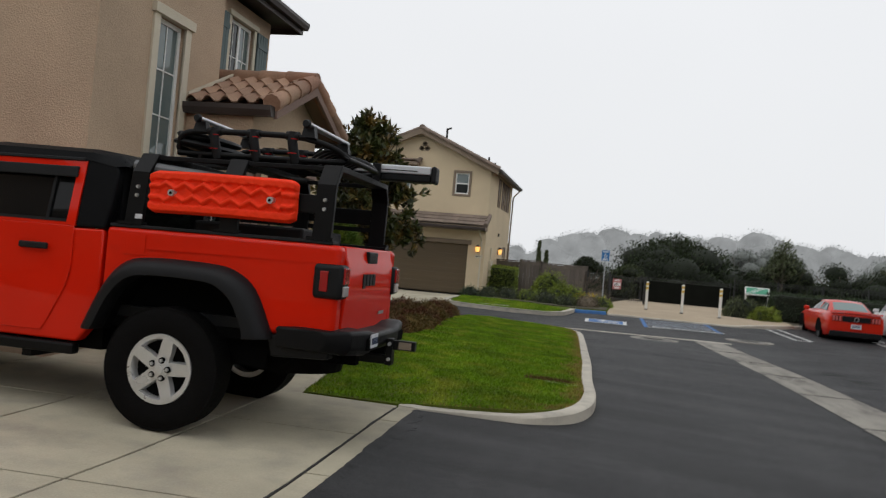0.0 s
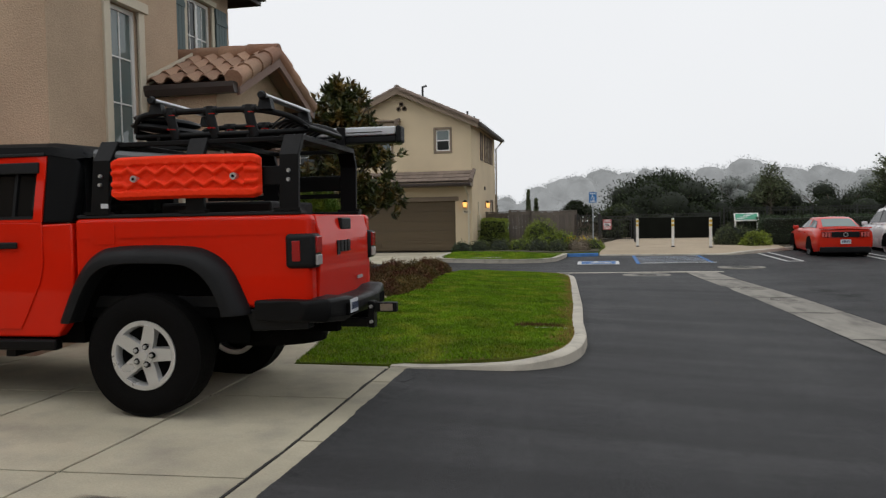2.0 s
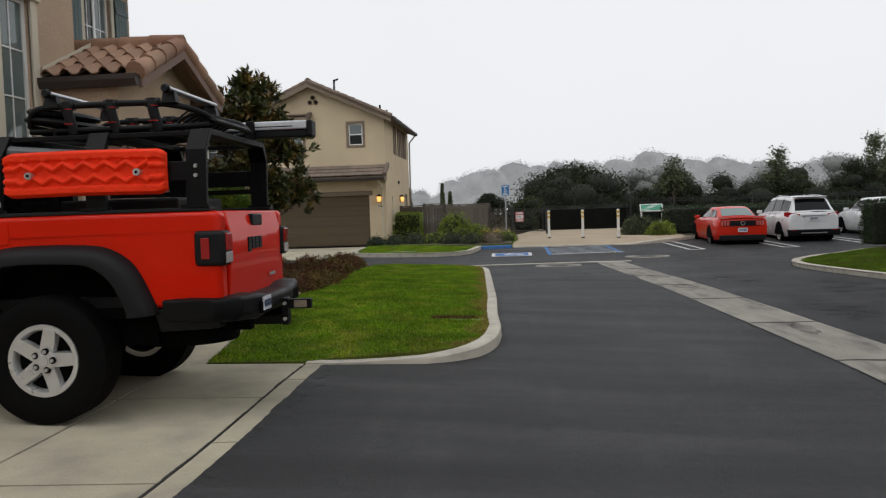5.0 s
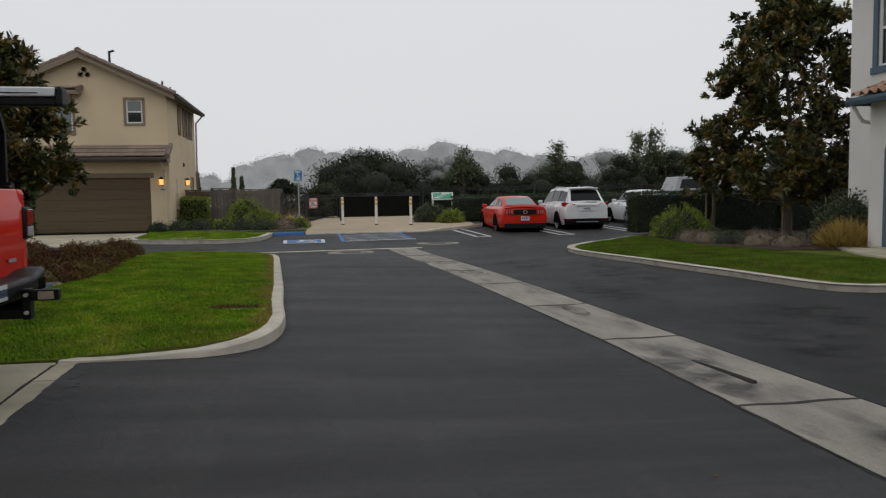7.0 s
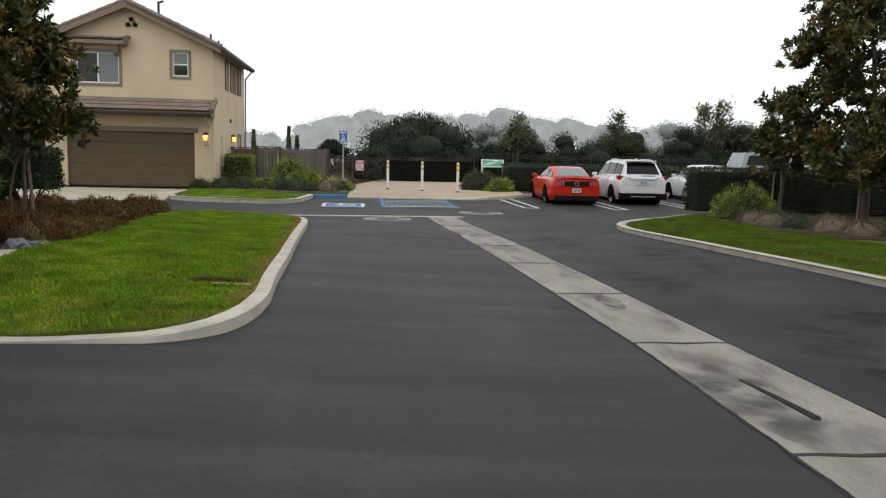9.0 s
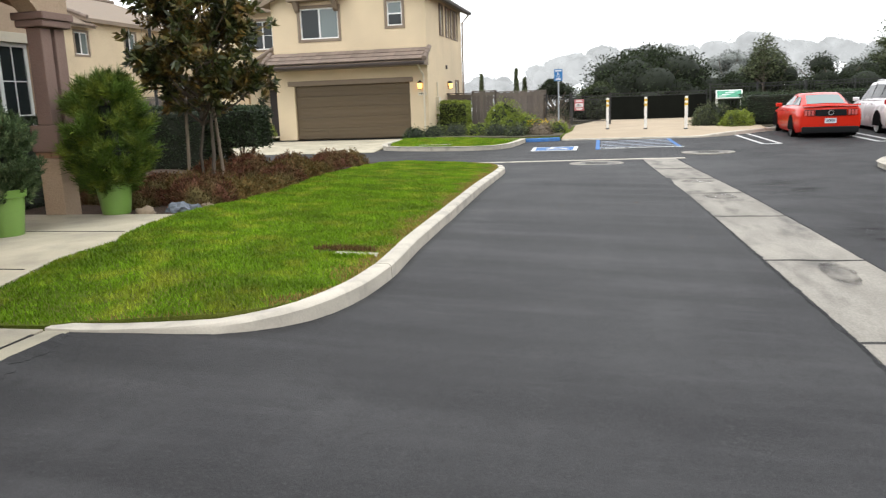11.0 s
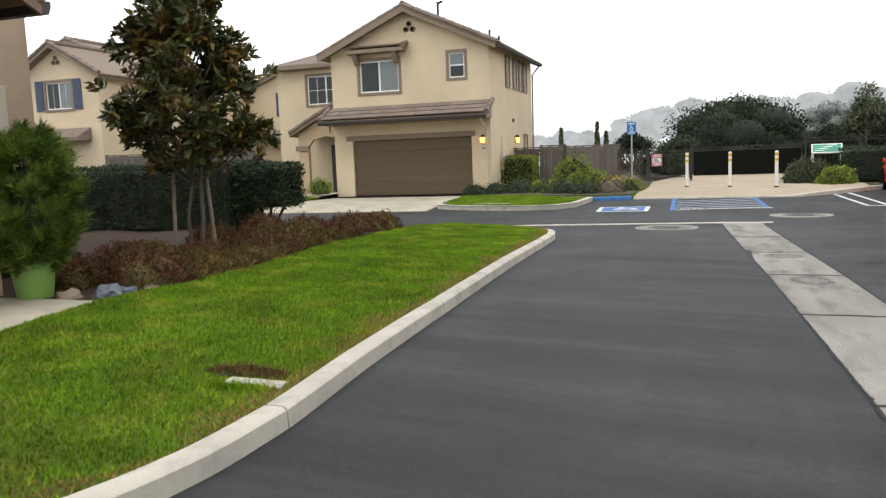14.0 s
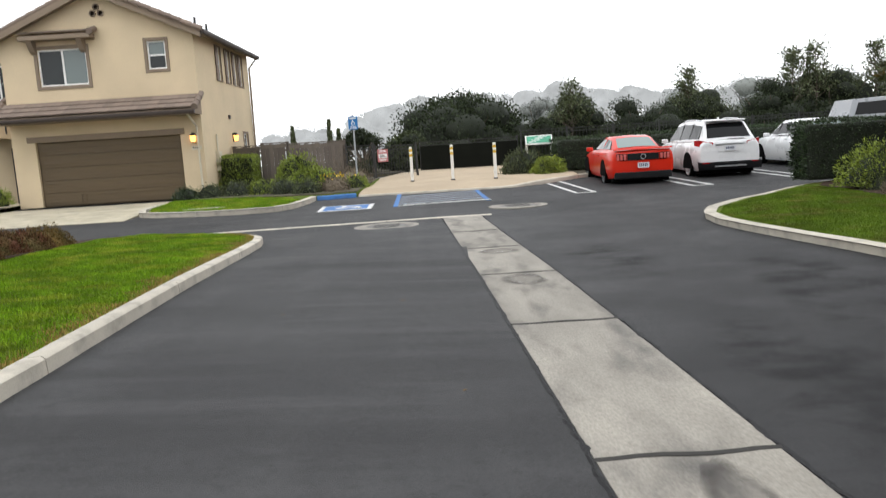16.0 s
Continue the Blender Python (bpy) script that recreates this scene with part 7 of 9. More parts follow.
# --- before the white house ---
magnolia("magnolia_tree", "tall broad-based magnolia with dark rusty-backed leaves", 14.32, 20.3, lawnr_z(14, 20.3), 1.40, 7.45, 2.15, 1900, 20, 0.20, 31, shape=lambda u: (min(1.0, 0.84 + 0.6 * u) if u < 0.5 else (1 - u) / 0.5 + 0.05) * (1 + 0.10 * math.sin(27 * u)), flowers=2, stakes=True)
magnolia("magnolia_tree", "small magnolia beside the clipped hedge", 13.0, 22.2, lawnr_z(12.6, 22.2), 1.9, 3.7, 0.85, 230, 18, 0.18, 32, stakes=True)
for k, x in enumerate((12.6, 15.2, 17.8, 20.4)):
    clump("clipped_hedge", "tall clipped dark hedge along the parking aisle", "hedge", x, 24.4, 0.10, 1.32, 0.45, 1.33, 8000, 0.065, hedge_leaf, 130 + k, box=True, group="hedge along the aisle")
clump("bush", "rounded bright green bush at the bed corner", "bush", 11.75, 21.6, 0.14, 0.85, 0.8, 0.88, 7000, 0.06, bush_leaf, 141)
clump("bush", "dark green bush by the porch", "bush", 12.85, 15.9, 0.22, 0.7, 0.7, 1.15, 5200, 0.075, olive_leaf, 142)
clump("ornamental_grass", "yellow ornamental grass clump by the porch", "grass clump", 12.1, 15.0, 0.18, 0.42, 0.40, 0.36, 1300, 0.40, straw_leaf, 143, wide=0.035, up=1.2, core=0.4)
for k, (x, y) in enumerate(((11.5, 21.0), (11.3, 20.2), (11.2, 19.2), (11.3, 18.2), (11.5, 17.2), (11.6, 16.3), (12.2, 20.6), (12.3, 18.6))):
    clump("heather_shrub", "low dull brown shrub under the tree", "shrub", x, y, lawnr_z(x, y) - 0.02, 0.5, 0.5, 0.36, 2600, 0.05, grey_twig if k % 3 else olive_leaf, 150 + k, wide=0.18, up=0.8, core=0.72, group="low shrubs under the tree", sink=0.5)

# --- misty distance ---
def mist_row():
    """Soft rounded tree crowns far off in the fog: (x, top) at a distance of about 160 m."""
    rng = np.random.default_rng(77)
    P, O = [], []
    b = B()
    bm = bmesh.new()
    bmesh.ops.create_icosphere(bm, subdivisions=3, radius=1)
    ball = [Vector(v.co) for v in bm.verts]
    faces = [tuple(v.index for v in f.verts) for f in bm.faces]
    bm.free()
    crowns = [(-27, 6.3), (-21, 7.6), (-15, 6.4), (-9.5, 8.6), (-5, 10.6), (0, 11.2), (4, 10.8), (10, 12.3), (15, 11.0), (20, 11.2), (26, 12.8), (31, 12.6), (36, 11.4), (41, 11.6), (47, 9.8), (53, 9.4), (60, 10.2), (68, 9.6), (76, 10.5), (85, 9.8), (95, 10.5), (106, 10), (118, 10)]
    for cx, h in crowns:
        cy = 160 + rng.uniform(-8, 8)
        for j in range(9):
            s = rng.uniform(1.3, 2.7)
            q = np.array([cx + rng.normal(0, 2.3), cy + rng.normal(0, 2.0), max(1.5, h - s - abs(rng.normal(0, 2.6)) - (0.0 if j == 0 else 0.4))])
            k = Vector(rng.uniform(-9, 9, 3))
            b.put([tuple(Vector((v.x * s * 1.15, v.y * s, v.z * s * 0.9)) * (1 + 0.22 * noise.noise(v * 1.8 + k) + 0.10 * noise.noise(v * 4.5 + k)) + Vector(q)) for v in ball], faces)
            d = unit(rng, 420)
            P.append(q + d * s * np.array([1.15, 1, 0.9]) * rng.uniform(0.85, 1.38, (420, 1)))
            O.append(d)
        b.tube([(cx, cy, -0.5), (cx, cy, h * 0.6)], 0.35, 5, 0.1)
    ob = tagged(new("backdrop", leaves("backdrop", np.concatenate(P), np.concatenate(O), 0.30, mist_glow, rng, wide=0.6)), "far trees on the hill, fog painted as pale glow", "trees", kind="structure")
    part("crowns", b, mist_glow, ob, smooth=80)


mist_row()
# pale emission paints the fog over this hill
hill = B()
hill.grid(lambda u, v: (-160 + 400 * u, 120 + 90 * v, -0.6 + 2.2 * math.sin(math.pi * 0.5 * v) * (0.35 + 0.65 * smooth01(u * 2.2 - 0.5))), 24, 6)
tagged(part("backdrop", hill, mist_glow_far), "low hill, fog painted as pale glow", "hill", kind="structure")
for k, (x, y, h) in enumerate(((-9.9, 78, 4.0), (-6.55, 78, 4.4), (-5.85, 79, 3.5))):
    rng = np.random.default_rng(400 + k)
    t = thing("italian_cypress", "narrow dark cypress in the mist", "tree", "narrow cypresses", at=Matrix.Translation((x, y, -0.2)))
    u = rng.uniform(0, 1, 700)
    a = rng.uniform(0, 6.28, 700)
    r = 0.20 * (1 - u) ** 0.8 + 0.02
    P = np.stack([r * np.cos(a), r * np.sin(a), 0.3 + u * (h - 0.3)], 1)
    ob = new("crown", leaves("crown", P, np.stack([np.cos(a), np.sin(a), 2.2 + 0 * a], 1), 0.30, olive_leaf, rng, spread=0.35))
    ob.parent = t
    part("trunk", B().cyl((0, 0, -0.2), (0, 0, h * 0.9), 0.1, 0.03, 6), bark, t)


# ---- vehicles ----
red_paint = material("glossy_red_paint", (0.68, 0.015, 0.002), 0.5, vary=0.03, scale=2, grain=0.01, bump=0, coat=0.45, spec=0.05)
red_car_paint = material("glossy_scarlet_paint", (0.58, 0.022, 0.008), 0.4, vary=0.03, scale=2, grain=0.01, bump=0, coat=0.6, spec=0.1)
board_red = material("red_orange_plastic", (0.95, 0.040, 0.006), 0.5, spec=0.2, vary=0.06, scale=6, bump=0.1, bump_scale=60)
black_plastic = material("textured_black_plastic", (0.0075, 0.008, 0.009), 0.5, spec=0.22, vary=0.15, scale=5, grain=0.1, bump=0.15, bump_scale=150)
black_steel = material("powder_coated_black_steel", (0.005, 0.005, 0.0055), 0.45, spec=0.17, vary=0.1, scale=6, bump=0.1, bump_scale=120)
hardtop_black = material("satin_black_hardtop", (0.0040, 0.0044, 0.0052), 0.45, spec=0.09, vary=0.15, scale=5, grain=0.1, bump=0.12, bump_scale=150)
under_black = material("underbody_black", (0.004, 0.004, 0.004), 0.95, spec=0.05, bump=0)
rubber = material("tyre_rubber", (0.0055, 0.0052, 0.0052), 0.85, spec=0.08, vary=0.15, scale=6, grain=0.1, bump=0.3, bump_scale=60)
alloy = material("silver_alloy", (0.64, 0.64, 0.64), 0.33, metal=0.6, vary=0.05, scale=6, bump=0)
alu = material("brushed_aluminium", (0.60, 0.61, 0.63), 0.35, metal=0.8, vary=0.06, scale=6, bump=0)
car_glass = tinted_glass("tinted_car_glass", (0.006, 0.0065, 0.007), 0.02, 0.22)
rear_glass = tinted_glass("pale_rear_glass", (0.16, 0.21, 0.20), 0.03)
lens_red = material("red_lens", (0.34, 0.010, 0.012), 0.15, vary=0.05, bump=0, coat=0.5)
lens_white = material("clear_lens", (0.40, 0.37, 0.36), 0.15, vary=0.05, bump=0, coat=0.5)
white_car_paint = material("glossy_white_paint", (0.74, 0.745, 0.75), 0.28, vary=0.02, scale=2, grain=0.01, bump=0, coat=0.6)
silver_car_paint = material("glossy_silver_paint", (0.26, 0.27, 0.285), 0.3, metal=0.3, vary=0.02, scale=2, grain=0.01, bump=0, coat=0.6)
plate_white = material("number_plate", (0.62, 0.63, 0.66), 0.5, bump=0)
galv_dark = material("dull_grey_metal", (0.13, 0.135, 0.14), 0.5, metal=0.3, bump=0)
awning_silver = material("satin_silver", (0.62, 0.64, 0.66), 0.45, metal=0.2, vary=0.04, scale=6, bump=0)
rust_steel = material("worn_hitch_steel", (0.30, 0.25, 0.19), 0.5, metal=0.5, vary=0.2, scale=20)


def wheel(parent, m, R, W, rr, style="five", lugs=0, mat=None):
    """A wheel whose axle runs along y, its outer face towards -y: tyre, rim with spokes, hub and nuts."""
    turn = m @ pose(0, 0, 0, 90, 0, 0)
    h = W / 2
    prof = [(rr, -h * 0.82), (rr + (R - rr) * 0.35, -h * 1.0), (R - 0.05, -h * 0.98), (R - 0.012, -h * 0.80), (R - 0.008, 0), (R - 0.012, h * 0.80), (R - 0.05, h * 0.98), (rr + (R - rr) * 0.35, h), (rr, h * 0.82)]
    b = B(turn)
    n = 48
    vs = [(r * math.cos(2 * math.pi * i / n), r * math.sin(2 * math.pi * i / n), z) for r, z in prof for i in range(n)]
    k = len(prof)
    fs = [(j * n + i, j * n + (i + 1) % n, ((j + 1) % k) * n + (i + 1) % n, ((j + 1) % k) * n + i) for j in range(k) for i in range(n)]
    b.put(vs, fs)
    tyre = part("tyre", b, rubber, parent, smooth=45)
    if lugs:
        tb = B(turn)
        for i in range(lugs):
            a = 2 * math.pi * i / lugs
            for side in (-1, 1):
                q = Matrix.Rotation(a + (0.5 if side > 0 else 0) * 2 * math.pi / lugs, 4, "Z")
                tb.box(R - 0.03, R - 0.002, -0.026, 0.026, side * h * 0.50 - 0.05, side * h * 0.50 + 0.05, q)
            tb.box(R - 0.03, R - 0.001, -0.022, 0.022, -h * 0.2, h * 0.2, Matrix.Rotation(a + 0.03, 4, "Z"))
        part("tread", tb, rubber, tyre)
    rim_mat = mat or alloy
    b = B(turn)
    rings = [[(r * math.cos(2 * math.pi * i / 40), r * math.sin(2 * math.pi * i / 40), z) for i in range(40)] for r, z in ((rr + 0.008, h * 0.80), (rr + 0.004, h * 0.90), (rr - 0.028, h * 0.90), (rr - 0.040, h * 0.72), (rr - 0.044, -h * 0.6), (rr + 0.008, -h * 0.6))]
    b.loft(rings + [rings[0]], cap=False)
    rim = part("rim", b, rim_mat, tyre, smooth=40)
    # black disc painted as the shade in the pockets between spokes
    part("brake_disc", B(turn).lathe([(0.02, h * 0.30), (rr * 0.96, h * 0.30), (rr * 0.96, h * 0.42), (0.02, h * 0.42)], 28), under_black, tyre)
    sb = B(turn)
    ns = 5 if style == "five" else 10
    for i in range(ns):
        q = Matrix.Rotation(2 * math.pi * i / ns + 0.05, 4, "Z")
        z1, z0 = h * 0.80, h * 0.50
        if style == "five":
            w0, w1 = rr * 0.225, rr * 0.195
            poly = [(rr * 0.16, -w0), (rr * 0.55, -w0 * 0.98), (rr * 0.90, -w1), (rr * 0.90, w1), (rr * 0.55, w0 * 0.98), (rr * 0.16, w0)]
        else:
            poly = [(rr * 0.2, -rr * 0.06), (rr * 0.97, -rr * 0.05), (rr * 0.97, rr * 0.05), (rr * 0.2, rr * 0.06)]
        vs = [(x, y, z0) for x, y in poly] + [(x, y * 0.86, z1 + (0.0 if x < rr * 0.6 else 0.02)) for x, y in poly]
        k = len(poly)
        sb.put(vs, [tuple(range(k)), tuple(range(k, 2 * k)), *[(j, (j + 1) % k, k + (j + 1) % k, k + j) for j in range(k)]], q)
    sp = part("spokes", sb, rim_mat, tyre, smooth=30)
    part("hub_cap", B(turn).lathe([(0.01, h * 0.5), (rr * 0.30, h * 0.5), (rr * 0.29, h * 0.86), (rr * 0.15, h * 0.90), (rr * 0.14, h * 0.96), (0.01, h * 0.97)], 24), rim_mat, tyre, smooth=40)
    if style == "five":
        for i in range(5):
            q = Matrix.Rotation(2 * math.pi * i / 5 + 0.05, 4, "Z")
            c = q @ Vector((rr * 0.27, 0, 0))
            # black cylinder paints the shaded recess round the nut
            part("nut_socket", B(turn).cyl((c.x, c.y, h * 0.7), (c.x, c.y, h * 0.915), 0.023, 0.023, 12), under_black, tyre)
            part("wheel_nut", B(turn).cyl((c.x, c.y, h * 0.7), (c.x, c.y, h * 1.0), 0.017, 0.013, 8), alu, tyre)
    return tyre


TRUCK = pose(-2.40, 5.51, 0.231, 0, 0, 1.0) @ Matrix.Diagonal((0.936, 0.8424, 0.936, 1))


def pickup_truck():
    T = thing("pickup_truck", "glossy red pickup truck with black roof rack and red recovery board", "pickup truck", at=TRUCK)
    HW = 0.84

    def rounded3(pts, n=4):
        out = []
        for i in range(len(pts) - 1):
            a, b, c, d = (Vector(pts[max(0, min(len(pts) - 1, i + k))]) for k in (-1, 0, 1, 2))
            for j in range(n):
                t = j / n
                out.append(0.5 * (2 * b + (c - a) * t + (2 * a - 5 * b + 4 * c - d) * t * t + (3 * b - a - 3 * c + d) * t ** 3))
        return out + [Vector(pts[-1])]

    def lean(u, z, d, s):
        """A point on the flank: s is -1 for the near side; above the belt the flank leans in."""
        return (u, s * (HW + d - 0.15 * max(0.0, z - 1.42) - 0.06 * max(0, 0.85 - z)), z)

    def flank(poly, d0, d1, s):
        b = B()
        n = len(poly)
        b.put([lean(u, z, d0, s) for u, z in poly] + [lean(u, z, d1, s) for u, z in poly], [tuple(range(n)), tuple(range(n, 2 * n)), *[(i, (i + 1) % n, n + (i + 1) % n, n + i) for i in range(n)]])
        return b

    def rounded(pts, n=4):
        """A smooth line through the points."""
        out = []
        for i in range(len(pts) - 1):
            a, b, c, d = (Vector(pts[max(0, min(len(pts) - 1, i + k))]) for k in (-1, 0, 1, 2))
            for j in range(n):
                t = j / n
                out.append(tuple(0.5 * (2 * b + (c - a) * t + (2 * a - 5 * b + 4 * c - d) * t * t + (3 * b - a - 3 * c + d) * t ** 3)))
        return out + [tuple(pts[-1])]

    # bed sides with the wheel arch cut out, cab sides, doors
    arch_r = [(0.80, 0.76), (0.66, 1.02), (0.50, 1.14), (0.30, 1.17), (-0.16, 1.17), (-0.34, 1.10), (-0.47, 0.96), (-0.55, 0.76)]
    for s in (-1, 1):
        bed = part("bed_side", flank([(-0.535, 1.45), (0.4, 1.455), (1.25, 1.45), (1.295, 1.42), (1.30, 0.80), (0.80, 0.78), *arch_r[1:-1], (-0.535, 0.84)], -0.14, 0.0, s), red_paint, T, smooth=25, bevel=0.035, seg=4)
        part("bed_rail_cap", flank([(-0.52, 1.452), (1.25, 1.452), (1.25, 1.478), (-0.52, 1.478)], -0.13, -0.01, s), black_plastic, T, bevel=0.006)
        part("body_crease", flank([(-0.50, 1.30), (1.15, 1.315), (1.15, 1.322), (-0.50, 1.308)], -0.01, 0.006, s), red_paint, T)
        part("sill_trim", flank([(0.82, 0.775), (1.29, 0.795), (1.29, 0.64), (0.86, 0.62)], -0.12, 0.008, s), black_plastic, T, bevel=0.012)
        # wheel arch flares, rear and front
        for off in (0.02, -3.47):
            b = B()
            outer = rounded([(0.845, 0.745), (0.815, 0.83), (0.69, 1.08), (0.52, 1.205), (0.30, 1.242), (-0.18, 1.242), (-0.38, 1.18), (-0.52, 1.02), (-0.65, 0.74), (-0.67, 0.68)])
            inner = rounded([(0.66, 0.735), (0.65, 0.80), (0.56, 0.98), (0.43, 1.085), (0.26, 1.115), (-0.15, 1.115), (-0.31, 1.06), (-0.42, 0.93), (-0.52, 0.72), (-0.54, 0.68)])
            rings = []
            for (xo, zo), (xi, zi) in zip(outer, inner):
                rings.append([(xo + off, s * 0.79, zo), (xo + off, s * 0.865, zo), (0.72 * xo + 0.28 * xi + off, s * 0.94, 0.72 * zo + 0.28 * zi), (0.40 * xo + 0.60 * xi + off, s * 0.972, 0.40 * zo + 0.60 * zi), (xi + off, s * 0.975, zi), (xi + off, s * 0.79, zi)])
            b.loft(rings)
            part("wheel_arch_flare", b, black_plastic, T, "black plastic wheel arch flare", smooth=50, bevel=0.004)
            part("arch_liner", B().loft([[(x + off, s * 0.80, z - 0.004), (x + off, s * 0.44, z - 0.02)] for x, z in inner], closed=False, cap=False), under_black, T)
            # added near-black panel that paints the arch's inner shade
            part("inner_panel", B().box(off - 0.58, off + 0.72, s * 0.585 - 0.01, s * 0.585 + 0.01, 0.50, 1.12), under_black, T)
        # lower cab
        cab = part("cab_side", flank([(-0.555, 1.42), (-0.555, 0.86), (-0.60, 0.70), (-0.72, 0.56), (-2.75, 0.56), (-2.85, 0.80), (-2.85, 1.38)], -0.12, 0.0, s), red_paint, T, smooth=25, bevel=0.015)
        for u0, u1, name in ((-1.70, -0.80, "rear_door"), (-2.72, -1.715, "front_door")):
            curve = [(u1, 1.43), (u1, 1.12), (u1 - 0.03, 0.98), (u1 - 0.16, 0.72), (u1 - 0.22, 0.62)] if name == "rear_door" else [(u1, 1.43), (u1, 0.62)]
            d = part(name, flank([*curve, (u0, 0.62), (u0, 1.43)], 0.001, 0.013, s), red_paint, T, smooth=25, bevel=0.006)
            # door frame round the window, leaning in
            fr = [(u0 + 0.02, 1.43), (u1, 1.43), (u1 + 0.015, 1.93), (u0 + (0.02 if name == "rear_door" else 0.22), 1.93)]
            hole = [(fr[0][0] + 0.075, 1.47), (u1 - 0.075, 1.47), (u1 - 0.06, 1.865), (fr[3][0] + 0.075, 1.865)]
            b = B()
            vs = [lean(u, z, dd, s) for dd in (-0.02, 0.014) for u, z in fr + hole]
            fs = []
            for i in range(4):
                j = (i + 1) % 4
                fs += [(i, j, 4 + j, 4 + i), (8 + i, 8 + j, 12 + j, 12 + i), (i, j, 8 + j, 8 + i), (4 + i, 4 + j, 12 + j, 12 + i)]
            b.put(vs, fs)
            part("window_frame", b, red_paint, d, bevel=0.004)
            part("window_glass", flank([(hole[0][0] - 0.01, 1.46), (hole[1][0] + 0.01, 1.46), (hole[2][0] + 0.01, 1.875), (hole[3][0] - 0.01, 1.875)], -0.03, -0.022, s), car_glass, d, "dark tinted door window")
            part("window_seal", flank([(hole[0][0], 1.455), (hole[1][0], 1.455), (hole[1][0], 1.478), (hole[0][0], 1.478)], -0.01, 0.018, s), black_plastic, d)
            part("rain_visor", flank([(hole[3][0] - 0.02, 1.80), (hole[2][0] + 0.02, 1.80), (hole[2][0] + 0.02, 1.885), (hole[3][0] - 0.02, 1.885)], 0.012, 0.032, s), black_plastic, d, "dark window visor", bevel=0.008)
            if name == "rear_door":
                part("glass_divider", flank([(u1 - 0.27, 1.47), (u1 - 0.245, 1.47), (u1 - 0.23, 1.865), (u1 - 0.255, 1.865)], -0.021, -0.005, s), black_plastic, d)
            hx = u1 - 0.44 if name == "rear_door" else u1 - 0.30
            part("door_handle", flank([(hx, 1.235), (hx + 0.25, 1.235), (hx + 0.25, 1.285), (hx, 1.285)], 0.03, 0.055, s), black_plastic, d, "black grab door handle", bevel=0.012)
            part("handle_mount", flank([(hx + 0.02, 1.245), (hx + 0.06, 1.245), (hx + 0.06, 1.275), (hx + 0.02, 1.275)], 0.013, 0.04, s), black_plastic, d)
        for z in (1.28, 0.95):
            part("door_hinge", flank([(-1.80, z - 0.03), (-1.66, z - 0.03), (-1.66, z + 0.03), (-1.80, z + 0.03)], 0.012, 0.04, s), red_paint, T, bevel=0.01)
        part("fuel_door" if s < 0 else "side_panel", flank([(-0.40, 1.27), (-0.385, 1.255), (-0.215, 1.255), (-0.20, 1.27), (-0.20, 1.395), (-0.215, 1.41), (-0.385, 1.41), (-0.40, 1.395)], 0.0005, 0.005, s), red_paint, T, bevel=0.004)
        part("rock_rail", B().box(-2.75, -0.72, s * 0.80 - 0.05, s * 0.80 + 0.05, 0.46, 0.545), black_steel, T, "black side step", bevel=0.02)
        part("rail_support", B().box(-1.2, -1.12, min(s * 0.4, s * 0.78), max(s * 0.4, s * 0.78), 0.40, 0.46), black_steel, T)
        # front wing and lamp
        part("front_wing", flank([(-2.86, 1.34), (-2.86, 0.74), (-3.05, 1.0), (-3.25, 1.13), (-3.75, 1.13), (-3.98, 0.95), (-4.1, 0.8), (-4.22, 0.85), (-4.22, 1.25)], -0.2, 0.0, s), red_paint, T, bevel=0.02)
        part("head_lamp", B().cyl((-4.24, s * 0.56, 1.10), (-4.30, s * 0.56, 1.10), 0.10, None, 20), lens_white, T)
    # tub between the sides, inner bed, cab core, bonnet
    part("bed_floor", B().box(-0.52, 1.28, -0.70, 0.70, 0.78, 0.86), black_plastic, T)
    part("bed_bulkhead", B().box(-0.53, -0.49, -0.72, 0.72, 0.86, 1.45), black_plastic, T)
    part("wheel_well", B().box(-0.52, 0.78, -0.70, 0.70, 0.70, 0.775), under_black, T)
    # added near-black slab standing in for the shade under the bed
    part("underbody_pan", B().box(-0.7, 1.28, -0.60, 0.60, 0.60, 0.70), under_black, T)
    part("cab_core", B().box(-2.8, -0.57, -0.70, 0.70, 0.5, 1.40), under_black, T)
    part("bonnet", B().loft([[(-2.85, -0.72, 1.1), (-2.85, 0.72, 1.1), (-2.85, 0.70, 1.44), (-2.85, -0.70, 1.44)], [(-4.2, -0.62, 1.05), (-4.2, 0.62, 1.05), (-4.2, 0.58, 1.36), (-4.2, -0.58, 1.36)]]), red_paint, T, bevel=0.03)
    grille = part("grille", B().box(-4.27, -4.2, -0.70, 0.70, 0.85, 1.34), red_paint, T, bevel=0.03)
    for k in range(7):
        part("grille_slot", B().box(-4.285, -4.26, -0.37 + 0.115 * k - 0.035, -0.37 + 0.115 * k + 0.035, 0.96, 1.24), under_black, grille)
    part("front_bumper", B().box(-4.62, -4.3, -0.85, 0.85, 0.60, 0.82), black_plastic, T, bevel=0.04)
    part("windscreen", B().put([(-2.72, -0.70, 1.42), (-2.72, 0.70, 1.42), (-2.45, 0.64, 1.93), (-2.45, -0.64, 1.93), (-2.70, -0.70, 1.42), (-2.70, 0.70, 1.42), (-2.43, 0.64, 1.93), (-2.43, -0.64, 1.93)], [(0, 1, 2, 3), (7, 6, 5, 4), (0, 4, 5, 1), (2, 6, 7, 3), (0, 3, 7, 4), (1, 5, 6, 2)]), car_glass, T)
    # black hardtop: roof and rear quarters
    rings = []
